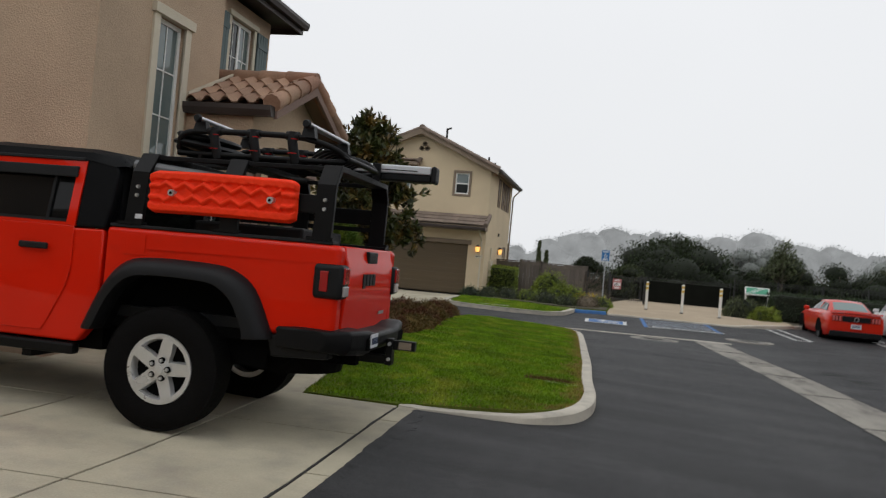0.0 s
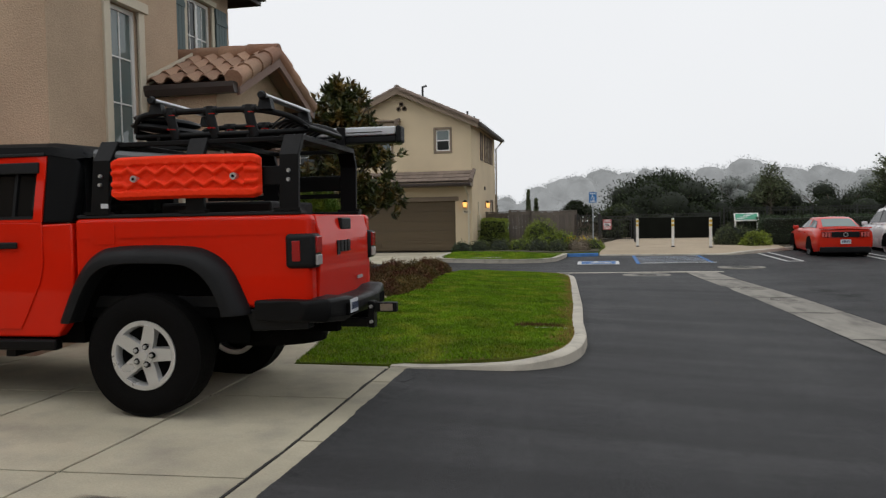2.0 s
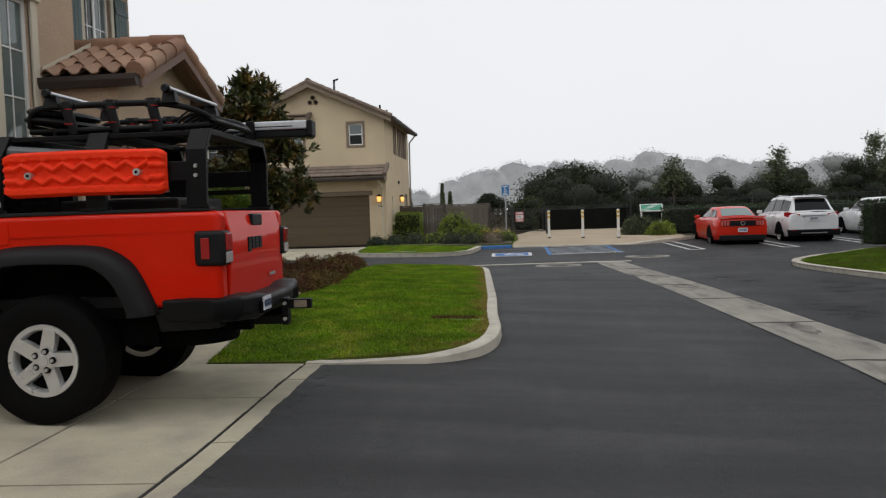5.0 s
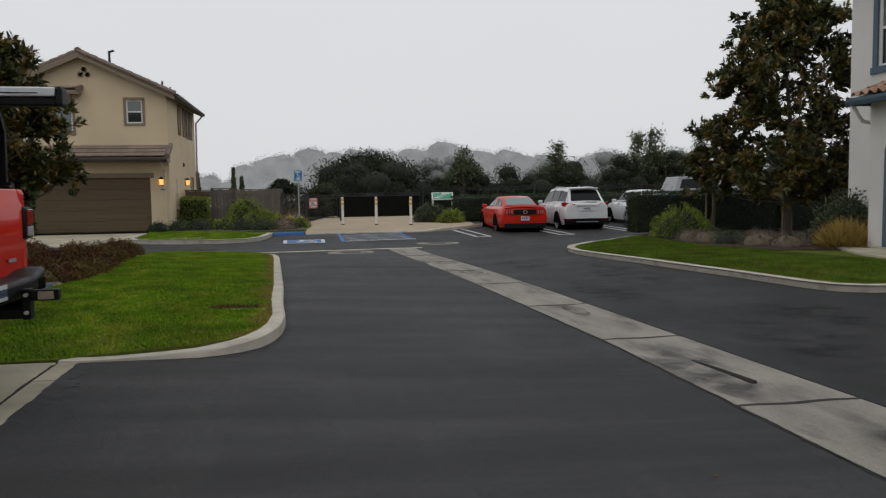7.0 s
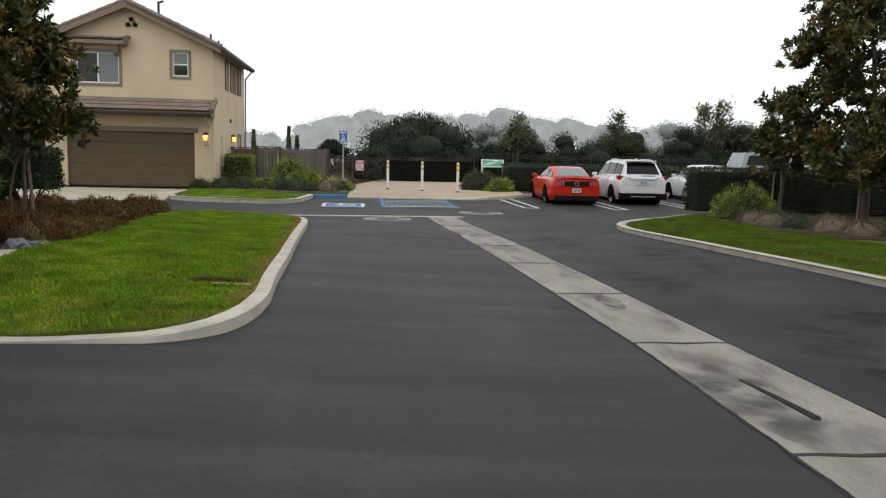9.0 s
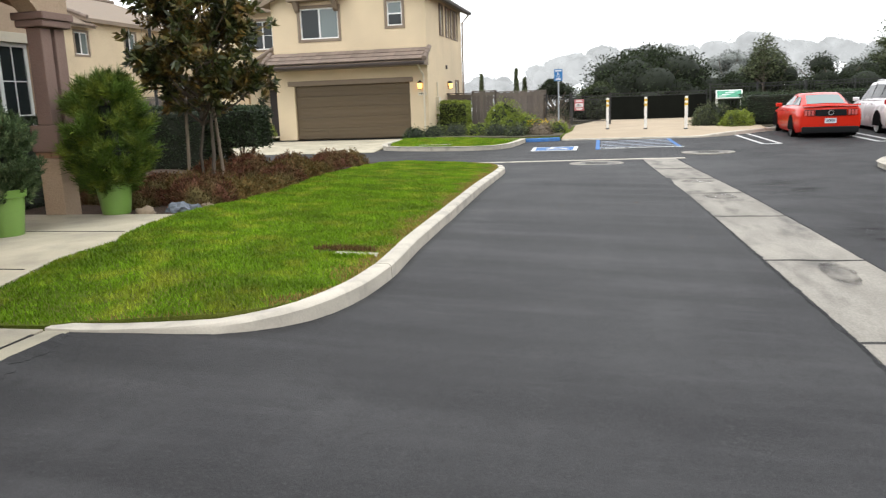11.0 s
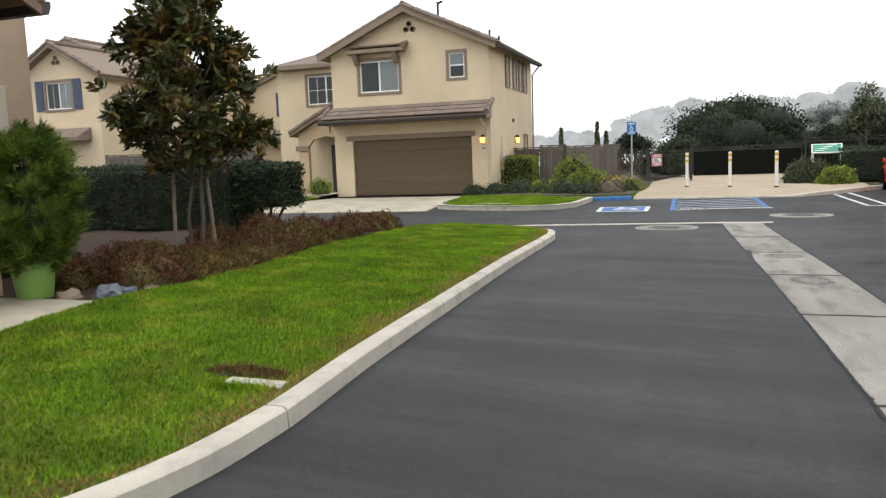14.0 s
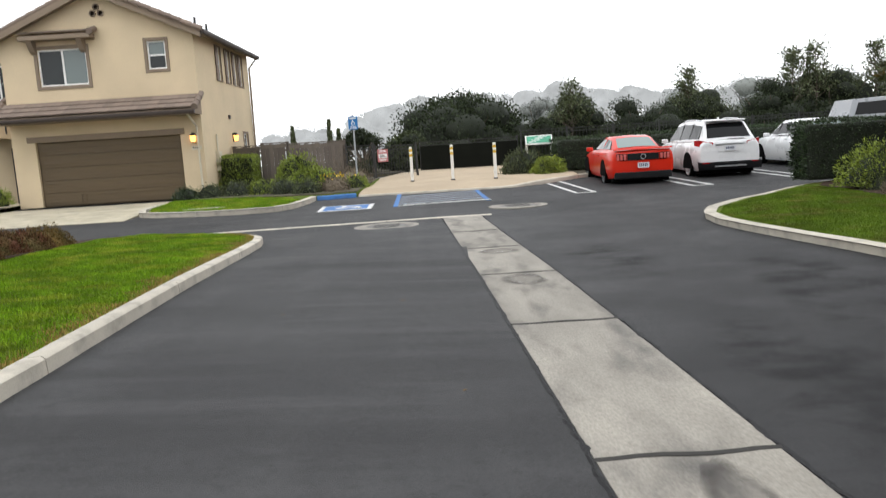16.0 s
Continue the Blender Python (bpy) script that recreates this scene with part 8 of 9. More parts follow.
    for u, z, w in ((-2.52, 1.93, 0.70), (-2.46, 2.0, 0.70), (-1.6, 2.05, 0.72), (-0.75, 2.035, 0.72), (-0.55, 2.0, 0.72), (-0.46, 1.93, 0.71)):
        rings.append([(u, -w - 0.06, z - 0.10 if z > 1.94 else z - 0.02), (u, -w - 0.04, z - 0.035), (u, -w + 0.04, z), (u, 0, z + 0.02), (u, w - 0.04, z), (u, w + 0.04, z - 0.035), (u, w + 0.06, z - 0.10 if z > 1.94 else z - 0.02), (u, 0, z - 0.12)])
    part("hardtop_roof", B().loft(rings), hardtop_black, T, "black removable hardtop", smooth=40)
    for s in (-1, 1):
        part("hardtop_quarter", flank([(-0.80, 1.425), (-0.545, 1.425), (-0.52, 1.60), (-0.50, 1.86), (-0.56, 1.955), (-0.79, 1.96)], -0.10, 0.008, s), hardtop_black, T, smooth=30, bevel=0.02, seg=3)
        part("roof_rail", flank([(-2.45, 1.93), (-0.8, 1.93), (-0.8, 1.955), (-2.45, 1.955)], 0.0, 0.03, s), black_plastic, T, bevel=0.006)
    part("rear_window", B().box(-0.50, -0.475, -0.62, 0.62, 1.46, 1.86), car_glass, T)
    part("cab_back", B().box(-0.56, -0.50, -0.72, 0.72, 1.42, 1.95), hardtop_black, T)
    TS, BS, HS = pose(-0.05, 0, 0), pose(-0.14, 0, 0.02), pose(-0.225, 0, 0.02)
    # tailgate, lamps, bumper, hitch
    gate = part("tailgate", B(TS).loft([[(1.30, -0.68, z0), (1.30, 0.68, z0), (1.30 + d, 0.68, z0), (1.30 + d, -0.68, z0)] for z0, d in ((0.80, 0.065), (1.10, 0.085), (1.33, 0.085), (1.36, 0.07), (1.45, 0.055))]), red_paint, T, "red tailgate with embossed panel", smooth=30, bevel=0.012)
    part("handle_recess", B(TS).box(1.350, 1.392, -0.13, 0.13, 1.335, 1.425), black_plastic, gate, "black tailgate handle", bevel=0.01)
    for k in range(4):
        part("badge_mark", B(TS).box(1.386, 1.394, -0.26 + 0.095 * k, -0.19 + 0.095 * k, 1.16 if k else 1.14, 1.25), black_plastic, gate, "plain dark emblem shape")
    part("badge_mark", B(TS).box(1.386, 1.392, 0.3, 0.46, 0.92, 0.945), alu, gate)
    for s in (-1, 1):
        part("bed_corner", B(TS).box(1.24, 1.365, min(s * 0.685, s * 0.838), max(s * 0.685, s * 0.838), 0.80, 1.45), red_paint, T, smooth=30, bevel=0.04, seg=4)
        lamp = part("tail_lamp", B(TS).box(1.185, 1.405, min(s * 0.69, s * 0.868), max(s * 0.69, s * 0.868), 1.07, 1.315), black_plastic, T, "black-framed tail lamp", smooth=30, bevel=0.03, seg=3)
        part("side_reflector", B(TS).box(1.24, 1.30, s * 0.862 if s > 0 else -0.877, s * 0.877 if s > 0 else -0.862, 1.12, 1.265), lens_red, lamp, bevel=0.004)
        part("brake_lens", B(TS).box(1.40, 1.417, min(s * 0.72, s * 0.84), max(s * 0.72, s * 0.84), 1.175, 1.295), lens_red, lamp, bevel=0.006)
        part("reverse_lens", B(TS).box(1.40, 1.417, min(s * 0.72, s * 0.84), max(s * 0.72, s * 0.84), 1.09, 1.165), lens_white, lamp, bevel=0.006)
    rings = []
    for v, u1, z0, z1 in ((-0.90, 1.20, 0.70, 0.80), (-0.90, 1.42, 0.68, 0.82), (-0.80, 1.58, 0.66, 0.83), (-0.5, 1.64, 0.64, 0.83), (-0.32, 1.65, 0.66, 0.80), (0.32, 1.65, 0.66, 0.80), (0.5, 1.64, 0.64, 0.83), (0.80, 1.58, 0.66, 0.83), (0.90, 1.42, 0.68, 0.82), (0.90, 1.20, 0.70, 0.80)):
        u0 = 1.30 if abs(v) < 0.85 else 1.05
        rings.append([(u0, v, z0), (u1 - 0.04, v, z0), (u1, v, z0 + 0.05), (u1, v, z1 - 0.02), (u1 - 0.02, v, z1), (u0, v, z1 + 0.01)])
    bump = part("rear_bumper", B(BS).loft(rings), black_steel, T, "black steel rear bumper", smooth=30, bevel=0.012)
    for s in (-1, 1):
        part("bumper_recess", B(BS).box(1.585, 1.648, min(s * 0.36, s * 0.56), max(s * 0.36, s * 0.56), 0.685, 0.775), under_black, bump, bevel=0.01)
    part("number_plate", B(BS).box(1.645, 1.653, -0.52, -0.32, 0.70, 0.80), plate_white, bump, "number plate with dark bars")
    for k in range(6):
        part("plate_mark", B(BS).box(1.656, 1.659, -0.505 + 0.03 * k, -0.49 + 0.03 * k, 0.725, 0.775), shutter_navy, bump)
    hitch = part("tow_hitch", B(HS).box(1.30, 1.74, -0.035, 0.035, 0.535, 0.605), black_steel, T, "black drop tow hitch", bevel=0.006)
    part("drop_plate", B(HS).box(1.74, 1.79, -0.05, 0.05, 0.53, 0.74), black_steel, hitch, bevel=0.006)
    part("ball_mount", B(HS).box(1.79, 1.97, -0.035, 0.035, 0.655, 0.73), black_steel, hitch, bevel=0.006)
    part("mount_face", B(HS).box(1.84, 1.94, -0.043, -0.036, 0.665, 0.72), rust_steel, hitch, "worn bare steel plate")
    part("hitch_pin", B(HS).cyl((1.77, -0.075, 0.70), (1.77, 0.075, 0.70), 0.014, None, 10).cyl((1.77, -0.075, 0.58), (1.77, 0.075, 0.58), 0.014, None, 10), alu, hitch)
    part("tow_loop", B(HS).tube([(1.45, -0.45, 0.66), (1.52, -0.47, 0.56), (1.58, -0.45, 0.60)], 0.016, 8), black_steel, T)
    # underside
    part("axle", B().cyl((0, -0.75, 0.44), (0, 0.75, 0.44), 0.055, None, 12).cyl((-0.15, 0, 0.44), (0.15, 0, 0.44), 0.17, None, 16), under_black, T)
    part("axle", B().cyl((-3.49, -0.75, 0.44), (-3.49, 0.75, 0.44), 0.055, None, 12), under_black, T)
    for s in (-1, 1):
        part("frame_rail", B().box(-4.2, 1.4, s * 0.45 - 0.05, s * 0.45 + 0.05, 0.58, 0.72), under_black, T)
        part("shock_absorber", B().cyl((0.25, s * 0.5, 0.42), (0.40, s * 0.5, 0.85), 0.04, None, 10), alu, T)
    part("silencer", B().cyl((0.75, -0.5, 0.60), (0.75, 0.3, 0.60), 0.11, None, 14), under_black, T)
    part("spare_wheel", B().lathe([(0.2, 0.46), (0.40, 0.44), (0.42, 0.54), (0.40, 0.64), (0.2, 0.62)], 28, pose(0.72, 0.05, 0.0)), rubber, T)
    for u in (0.045, -3.445):
        for s in (-1, 1):
            wheel(T, pose(u, s * 0.79, 0.446, 0, 0, 0 if s < 0 else 180), 0.451, 0.30, 0.250, "five", 56)

    # rack: three hoops of folded plate
    for u, tilt in ((-0.355, 0.08), (0.42, 0.0), (1.145, 0.02)):
        path_ = [(-0.79, 1.47), (-0.785, 1.88), (-0.68, 2.03), (0.68, 2.03), (0.785, 1.88), (0.79, 1.47)]
        rings = []
        for i, (v, z) in enumerate(path_):
            du = tilt * (z - 1.47)
            nx = (0, 1) if i in (0, 5) else (0.7, 0.7) if i in (1, 4) else (0.5, 0.87)
            s = -1 if v < 0 else 1
            o = Vector((0, -s * 0.045 if i in (0, 1, 4, 5) else -s * 0.025, -0.045 if i in (2, 3) else -0.01 if i in (1, 4) else 0))
            rings.append([(u - 0.072 + du, v, z), (u + 0.072 + du, v, z), (u + 0.072 + du, v + o.y, z + o.z), (u - 0.072 + du, v + o.y, z + o.z)])
        hoop = part("rack_hoop", B().loft(rings), black_steel, T, "folded black steel rack hoop", bevel=0.006)
        for s in (-1, 1):
            part("foot_plate", B().box(u - 0.10, u + 0.10, s * 0.79 - 0.04, s * 0.79 + 0.04, 1.478, 1.50), black_steel, hoop)
        for z in (1.70, 1.765):
            part("rack_bolt", B().cyl((u + tilt * (z - 1.47) + 0.0, -0.785, z), (u + tilt * (z - 1.47), -0.803, z), 0.016, 0.013, 10), alu, hoop, "bright bolt head")
    for s in (-1, 1):
        part("rack_side_bar", B().box(-0.25, 1.10, s * 0.775 - 0.012, s * 0.775 + 0.012, 1.665, 1.80), black_steel, T, bevel=0.006)
        part("rack_top_bar", B().box(-0.34, 1.14, s * 0.66 - 0.02, s * 0.66 + 0.02, 1.985, 2.02), black_steel, T, bevel=0.005)
    part("side_shelf_bar", B().box(-0.2, 1.1, 0.755, 0.765, 1.60, 1.64), black_steel, T)
    part("sticker", B().box(-0.335, -0.275, -0.7935, -0.7905, 1.525, 1.56), plate_white, T)
    part("bed_tube", B().cyl((-0.42, -0.70, 1.93), (0.42, -0.62, 1.86), 0.045, None, 12), galv_dark, T, "grey tube across the bed")
    part("bed_box", B().box(0.0, 0.9, -0.5, 0.5, 1.2, 1.56), black_plastic, T, "black cargo box in the bed", bevel=0.02)

    # recovery board with moulded zigzag ribs
    def height_(u, v):
        x, y = u * 1.17, (v - 0.5) * 0.315
        zig = 0.018 * (abs(((x / 0.15) % 1) - 0.5) * 4 - 1)
        h = 0.0
        for c in (-0.045, 0.045):
            d = abs(y - c - 1.25 * zig * (1 if c > 0 else -1) * (1 if 0.10 < x < 1.06 else 0.0))
            h += 0.030 * smooth01((0.026 - d) / 0.018)
        for c in (-0.118, 0.118):
            d = abs(y - c + 0.25 * zig * (1 if c > 0 else -1))
            h += 0.024 * smooth01((0.034 - d) / 0.012)
        h += 0.010 * smooth01((0.008 - math.hypot((x % 0.15) - 0.075, y)) / 0.004)
        h += 0.002 * math.sin(x * 85) * math.sin(y * 90)
        edge_ = min(x, 1.17 - x, 0.1575 - abs(y))
        return h * min(1, max(0, edge_ / 0.02)) - 0.03 * max(0, 1 - edge_ / 0.015)

    def surf(u, v):
        x, y = u * 1.17, (v - 0.5) * 0.315
        e = min(x, 1.17 - x)
        y *= 1 - 0.20 * max(0, 1 - e / 0.07) ** 2
        return (-0.21 + x, -0.855 - height_(u, v), 1.735 + y + 0.006 * math.sin(3 * x))
    nu, nv = 150, 44
    b = B().grid(surf, nu, nv)
    b.grid(lambda u, v: (lambda p: (p[0], -0.81, p[2]))(surf(u, v)), 30, 6)
    edge = [surf(i / 60, 0) for i in range(61)] + [surf(1, j / 10) for j in range(1, 11)] + [surf(1 - i / 60, 1) for i in range(1, 61)] + [surf(0, 1 - j / 10) for j in range(1, 10)]
    b.loft([edge, [(p[0], -0.81, p[2]) for p in edge]], cap=False)
    board = part("recovery_board", b, board_red, T, "red moulded recovery board bolted to the rack", smooth=60)
    for u in (0.0, 0.775):
        part("board_bolt", B().cyl((u, -0.85, 1.73), (u, -0.905, 1.73), 0.027, 0.025, 14), alu, board, "bright mounting bolt")
        part("bolt_core", B().cyl((u, -0.905, 1.73), (u, -0.909, 1.73), 0.011, None, 10), under_black, board)

    # roof basket of bent tube
    basket = thing("roof_basket", "black tubular roof basket with aluminium crossbars", "roof basket", at=TRUCK)
    NEAR, FAR = -0.62, 0.46
    for v, s in ((NEAR, -1), (FAR, 1)):
        part("top_rail", B().tube(rounded3([(-0.14, v - s * 0.04, 2.10), (-0.10, v, 2.19), (0.02, v, 2.228), (0.40, v, 2.236), (0.78, v, 2.232), (0.98, v - s * 0.02, 2.205), (1.12, v - s * 0.06, 2.16), (1.20, v - s * 0.12, 2.10)]), 0.023, 8), black_steel, basket, smooth=60)
        part("bottom_rail", B().tube(rounded3([(-0.14, v - s * 0.04, 2.065), (0.4, v - s * 0.01, 2.06), (0.95, v - s * 0.03, 2.06), (1.18, v - s * 0.12, 2.075)]), 0.021, 8), black_steel, basket, smooth=60)
        for u in (0.17, 0.49, 0.80):
            part("rail_post", B().tube([(u, v, 2.262), (u, v + s * 0.006, 2.19), (u + 0.012, v, 2.13), (u + 0.03, v - s * 0.02, 2.035)], 0.038, 10), black_plastic, basket, smooth=60)
            for z in (2.205, 2.10):
                part("post_ring", B().cyl((u + 0.008, v + s * 0.002, z), (u + 0.008, v + s * 0.002, z + 0.007), 0.0405, None, 14), lens_red, basket, "thin red ring")
            part("post_collar", B().cyl((u - 0.05, v, 2.234), (u + 0.05, v, 2.234), 0.033, None, 12), black_plastic, basket)
    part("end_rail", B().tube(rounded3([(1.20, NEAR + 0.12, 2.10), (1.24, -0.08, 2.09), (1.20, FAR - 0.12, 2.10)]), 0.022, 8), black_steel, basket, smooth=60)
    part("front_rail", B().tube(rounded3([(-0.14, NEAR + 0.04, 2.10), (-0.18, -0.08, 2.10), (-0.14, FAR - 0.04, 2.10)]), 0.022, 8), black_steel, basket, smooth=60)
    for k in range(10):
        v = NEAR + 0.09 + 0.1 * k
        part("floor_tube", B().tube(rounded3([(-0.14, v, 2.06), (0.5, v, 2.05), (0.86, v, 2.055), (0.98, v, 2.12), (1.06, v, 2.15), (1.14, v, 2.13), (1.22, v, 2.09)]), 0.013, 6), black_steel, basket, smooth=60)
    for u in (0.06, 0.42, 0.78):
        part("cross_tube", B().cyl((u, NEAR, 2.04), (u, FAR, 2.04), 0.015, None, 8), black_steel, basket)
    for u, v0 in ((0.06, -0.70), (0.93, -0.70)):
        part("crossbar", B().box(u - 0.035, u + 0.035, v0, 0.30, 2.305, 2.332), alu, basket, "aluminium crossbar", bevel=0.01)
        for v in (NEAR, 0.24):
            part("bar_foot", B().taper(u - 0.055, u + 0.055, v - 0.04, v + 0.04, 2.225, 2.304, 0.015, 0.01), black_plastic, basket)
        part("bar_end", B().cyl((u, v0, 2.318), (u, v0 - 0.03, 2.318), 0.034, 0.024, 10), black_plastic, basket)
    for du, z, r in ((0.0, 2.10, 0.30), (-0.02, 2.165, 0.26)):
        part("padded_cover", B().lathe([(0.01, 0), (r * 0.8, 0.004), (r * 0.96, 0.015), (r, 0.032), (r * 0.94, 0.05), (r * 0.75, 0.06), (0.01, 0.065)], 32, pose(0.02 + du, -0.36, z, 0, 8, 0)), black_plastic, basket, "black padded cover", smooth=50)
    for k in range(8):
        a = -0.5 + k * 0.11
        part("strap_wire", B().tube(rounded3([(0.93, a, 2.12), (1.0, a + 0.06, 2.19 + 0.015 * math.sin(k * 2.0)), (1.10, a + 0.02, 2.165), (1.20, a + 0.06, 2.11)]), 0.008, 5), black_steel, basket)
    # awning along the far side
    aw = thing("vehicle_awning", "silver and black rolled awning on the rack", "awning", at=TRUCK)
    part("housing", B().box(-0.75, 1.60, 0.72, 0.86, 2.075, 2.14), black_plastic, aw, bevel=0.015)
    part("extrusion", B().box(-0.75, 1.60, 0.70, 0.86, 2.142, 2.215), awning_silver, aw, bevel=0.012)
    part("groove", B().box(-0.74, 1.48, 0.6955, 0.70, 2.165, 2.172), under_black, aw)
    part("end_cap", B().box(1.602, 1.65, 0.695, 0.865, 2.07, 2.22), black_plastic, aw, bevel=0.02)
    for u in (1.08, 0.1):
        part("bracket", B().box(u, u + 0.07, 0.66, 0.71, 1.99, 2.215), black_steel, aw, bevel=0.005)
    return T


pickup_truck()


lens_pink = material("pale_red_lens", (0.60, 0.13, 0.12), 0.2, vary=0.05, bump=0, coat=0.4)


def patch(c, u0, u1, v0, v1, off, thick=0.012, n=4):
    """A thin panel on the four-cornered face c (lower left, lower right, upper right, upper left), standing off by off."""
    c = [Vector(p) for p in c]
    N = (c[1] - c[0]).cross(c[3] - c[0]).normalized()
    at = lambda u, v: c[0].lerp(c[1], u).lerp(c[3].lerp(c[2], u), v)
    q = [at(u0[0], v0), at(u1[0], v0), at(u1[1], v1), at(u0[1], v1)]
    return B().put([*(p + N * off for p in q), *(p + N * (off - thick) for p in q)], [(0, 1, 2, 3), (7, 6, 5, 4), (0, 4, 5, 1), (1, 5, 6, 2), (2, 6, 7, 3), (3, 7, 4, 0)])


def spline(rows, n):
    """Rows of numbers with n steps between each two, on a smooth curve."""
    R_ = [np.array(r, float) for r in rows]
    out = []
    for i in range(len(R_) - 1):
        p0, p1, p2, p3 = R_[max(i - 1, 0)], R_[i], R_[i + 1], R_[min(i + 2, len(R_) - 1)]
        for k in range(n):
            t = k / n
            out.append(tuple(p1 + 0.5 * t * (p2 - p0 + t * (2 * p0 - 5 * p1 + 4 * p2 - p3 + t * (3 * (p1 - p2) + p3 - p0)))))
    return out + [tuple(R_[-1])]


def saloon(label, category, m, L, W, lower, cabin, axles, R, paint, style, spoke="ten", rear_tint=None):
    """A car facing +y with its tail at y = 0. lower: rows of (y, half width, bottom, top); cabin: rows of (y, belt half width, belt z, roof half width, roof z)."""
    T = thing("car", label, category, "parked cars", at=m)
    rings = []
    lower = spline(lower, 4)
    for y, w, z0, z1 in lower:
        h = z1 - z0
        rings.append([(-w * 0.90, y, z0), (-w * 0.99, y, z0 + h * 0.22), (-w, y, z0 + h * 0.55), (-w * 0.965, y, z0 + h * 0.86), (-w * 0.86, y, z1), (0, y, z1 + 0.015), (w * 0.86, y, z1), (w * 0.965, y, z0 + h * 0.86), (w, y, z0 + h * 0.55), (w * 0.99, y, z0 + h * 0.22), (w * 0.90, y, z0)])
    body = part("body", B().loft(rings), paint, T, smooth=35)
    rings = [[(-wb, y, zb), (-wr, y, zr - 0.03), (-wr * 0.9, y, zr), (0, y, zr + 0.02), (wr * 0.9, y, zr), (wr, y, zr - 0.03), (wb, y, zb)] for y, wb, zb, wr, zr in cabin]
    part("cabin", B().loft(rings), paint, T, smooth=35)
    glass = car_glass
    # side glass follows the cabin's flank, cut by a pillar
    k = len(cabin)
    for s in (-1, 1):
        lo_, hi_ = [], []
        for i in range(k):
            y, wb, zb, wr, zr = cabin[i]
            top = zr - 0.03
            a, c = (0.12, 0.86)
            if top - zb < 0.15:
                continue
            lo_.append((s * (wb + (wr - wb) * a + 0.010), y, zb + (top - zb) * a))
            hi_.append((s * (wb + (wr - wb) * c + 0.010), y, zb + (top - zb) * c))
        e0 = Vector(lo_[0]) + Vector((0, -0.55 if style != "suv" else -0.18, 0))
        e1 = Vector(lo_[-1]) + Vector((s * -0.01, 0.50, -0.01))
        pts = [tuple(e0), *lo_, tuple(e1)]
        top_ = [tuple(Vector(hi_[0]) + Vector((0, -0.06, 0))), *hi_, tuple(Vector(hi_[-1]) + Vector((0, 0.05, -0.02)))]
        n_ = len(pts)
        inn = [tuple(Vector(p) - Vector((s * 0.03, 0, 0))) for p in pts + top_]
        vs = pts + top_ + inn
        fs = [(i, i + 1, n_ + i + 1, n_ + i) for i in range(n_ - 1)] + [(2 * n_ + i, 2 * n_ + i + 1, 3 * n_ + i + 1, 3 * n_ + i) for i in range(n_ - 1)]
        fs += [(i, i + 1, 2 * n_ + i + 1, 2 * n_ + i) for i in range(n_ - 1)] + [(n_ + i, n_ + i + 1, 3 * n_ + i + 1, 3 * n_ + i) for i in range(n_ - 1)]
        fs += [(0, n_, 3 * n_, 2 * n_), (n_ - 1, 2 * n_ - 1, 4 * n_ - 1, 3 * n_ - 1)]
        part("side_window", B().put(vs, fs), glass, body, "dark side glass")
        m_ = 1 if style == "coupe" else 2
        for i in range(1, 1 + m_):
            a_, c_ = Vector(pts[1 + i]), Vector(top_[1 + i])
            o_ = Vector((s * 0.006, 0, 0))
            part("pillar", B().put([tuple(a_ + o_ + Vector((0, -0.035, -0.02))), tuple(a_ + o_ + Vector((0, 0.035, -0.02))), tuple(c_ + o_ + Vector((0, 0.03, 0.02))), tuple(c_ + o_ + Vector((0, -0.03, 0.02))), tuple(a_ - o_ * 3 + Vector((0, -0.035, -0.02))), tuple(a_ - o_ * 3 + Vector((0, 0.035, -0.02))), tuple(c_ - o_ * 3 + Vector((0, 0.03, 0.02))), tuple(c_ - o_ * 3 + Vector((0, -0.03, 0.02)))], [(0, 1, 2, 3), (7, 6, 5, 4), (0, 4, 5, 1), (2, 6, 7, 3), (0, 3, 7, 4), (1, 5, 6, 2)]), paint if style == "coupe" else black_plastic, body)
    # rear window on the sloping tail of the cabin
    (y0, b0, z0, r0, t0), (y1, b1, z1, r1, t1) = cabin[0], cabin[1]
    ringa, ringb = Vector((0, y0, t0)), Vector((0, y1, t1))
    out_ = Vector((0, -(t1 - t0), y1 - y0)).normalized()

    def glassy(u, v, off):
        w = (r0 * 0.9 + (r1 * 0.9 - r0 * 0.9) * v) * 0.95
        p = ringa.lerp(ringb, v) + Vector(((2 * u - 1) * w, 0, 0.02 * (1 - abs(2 * u - 1) * 0.95)))
        return tuple(p + out_ * off)
    gb = B().grid(lambda u, v: glassy(u, 0.10 + 0.80 * v, 0.012), 10, 3)
    part("rear_window", gb, rear_tint or rear_glass, body, "rear window", smooth=40)
    (y0, b0, z0, r0, t0), (y1, b1, z1, r1, t1) = cabin[-1], cabin[-2]
    c = [(b0 * 0.94, y0, t0), (-b0 * 0.94, y0, t0), (-r1 * 0.88, y1, t1), (r1 * 0.88, y1, t1)]
    part("windscreen", patch(c, (0.04, 0.04), (0.96, 0.96), 0.08, 0.92, 0.014), glass, body)
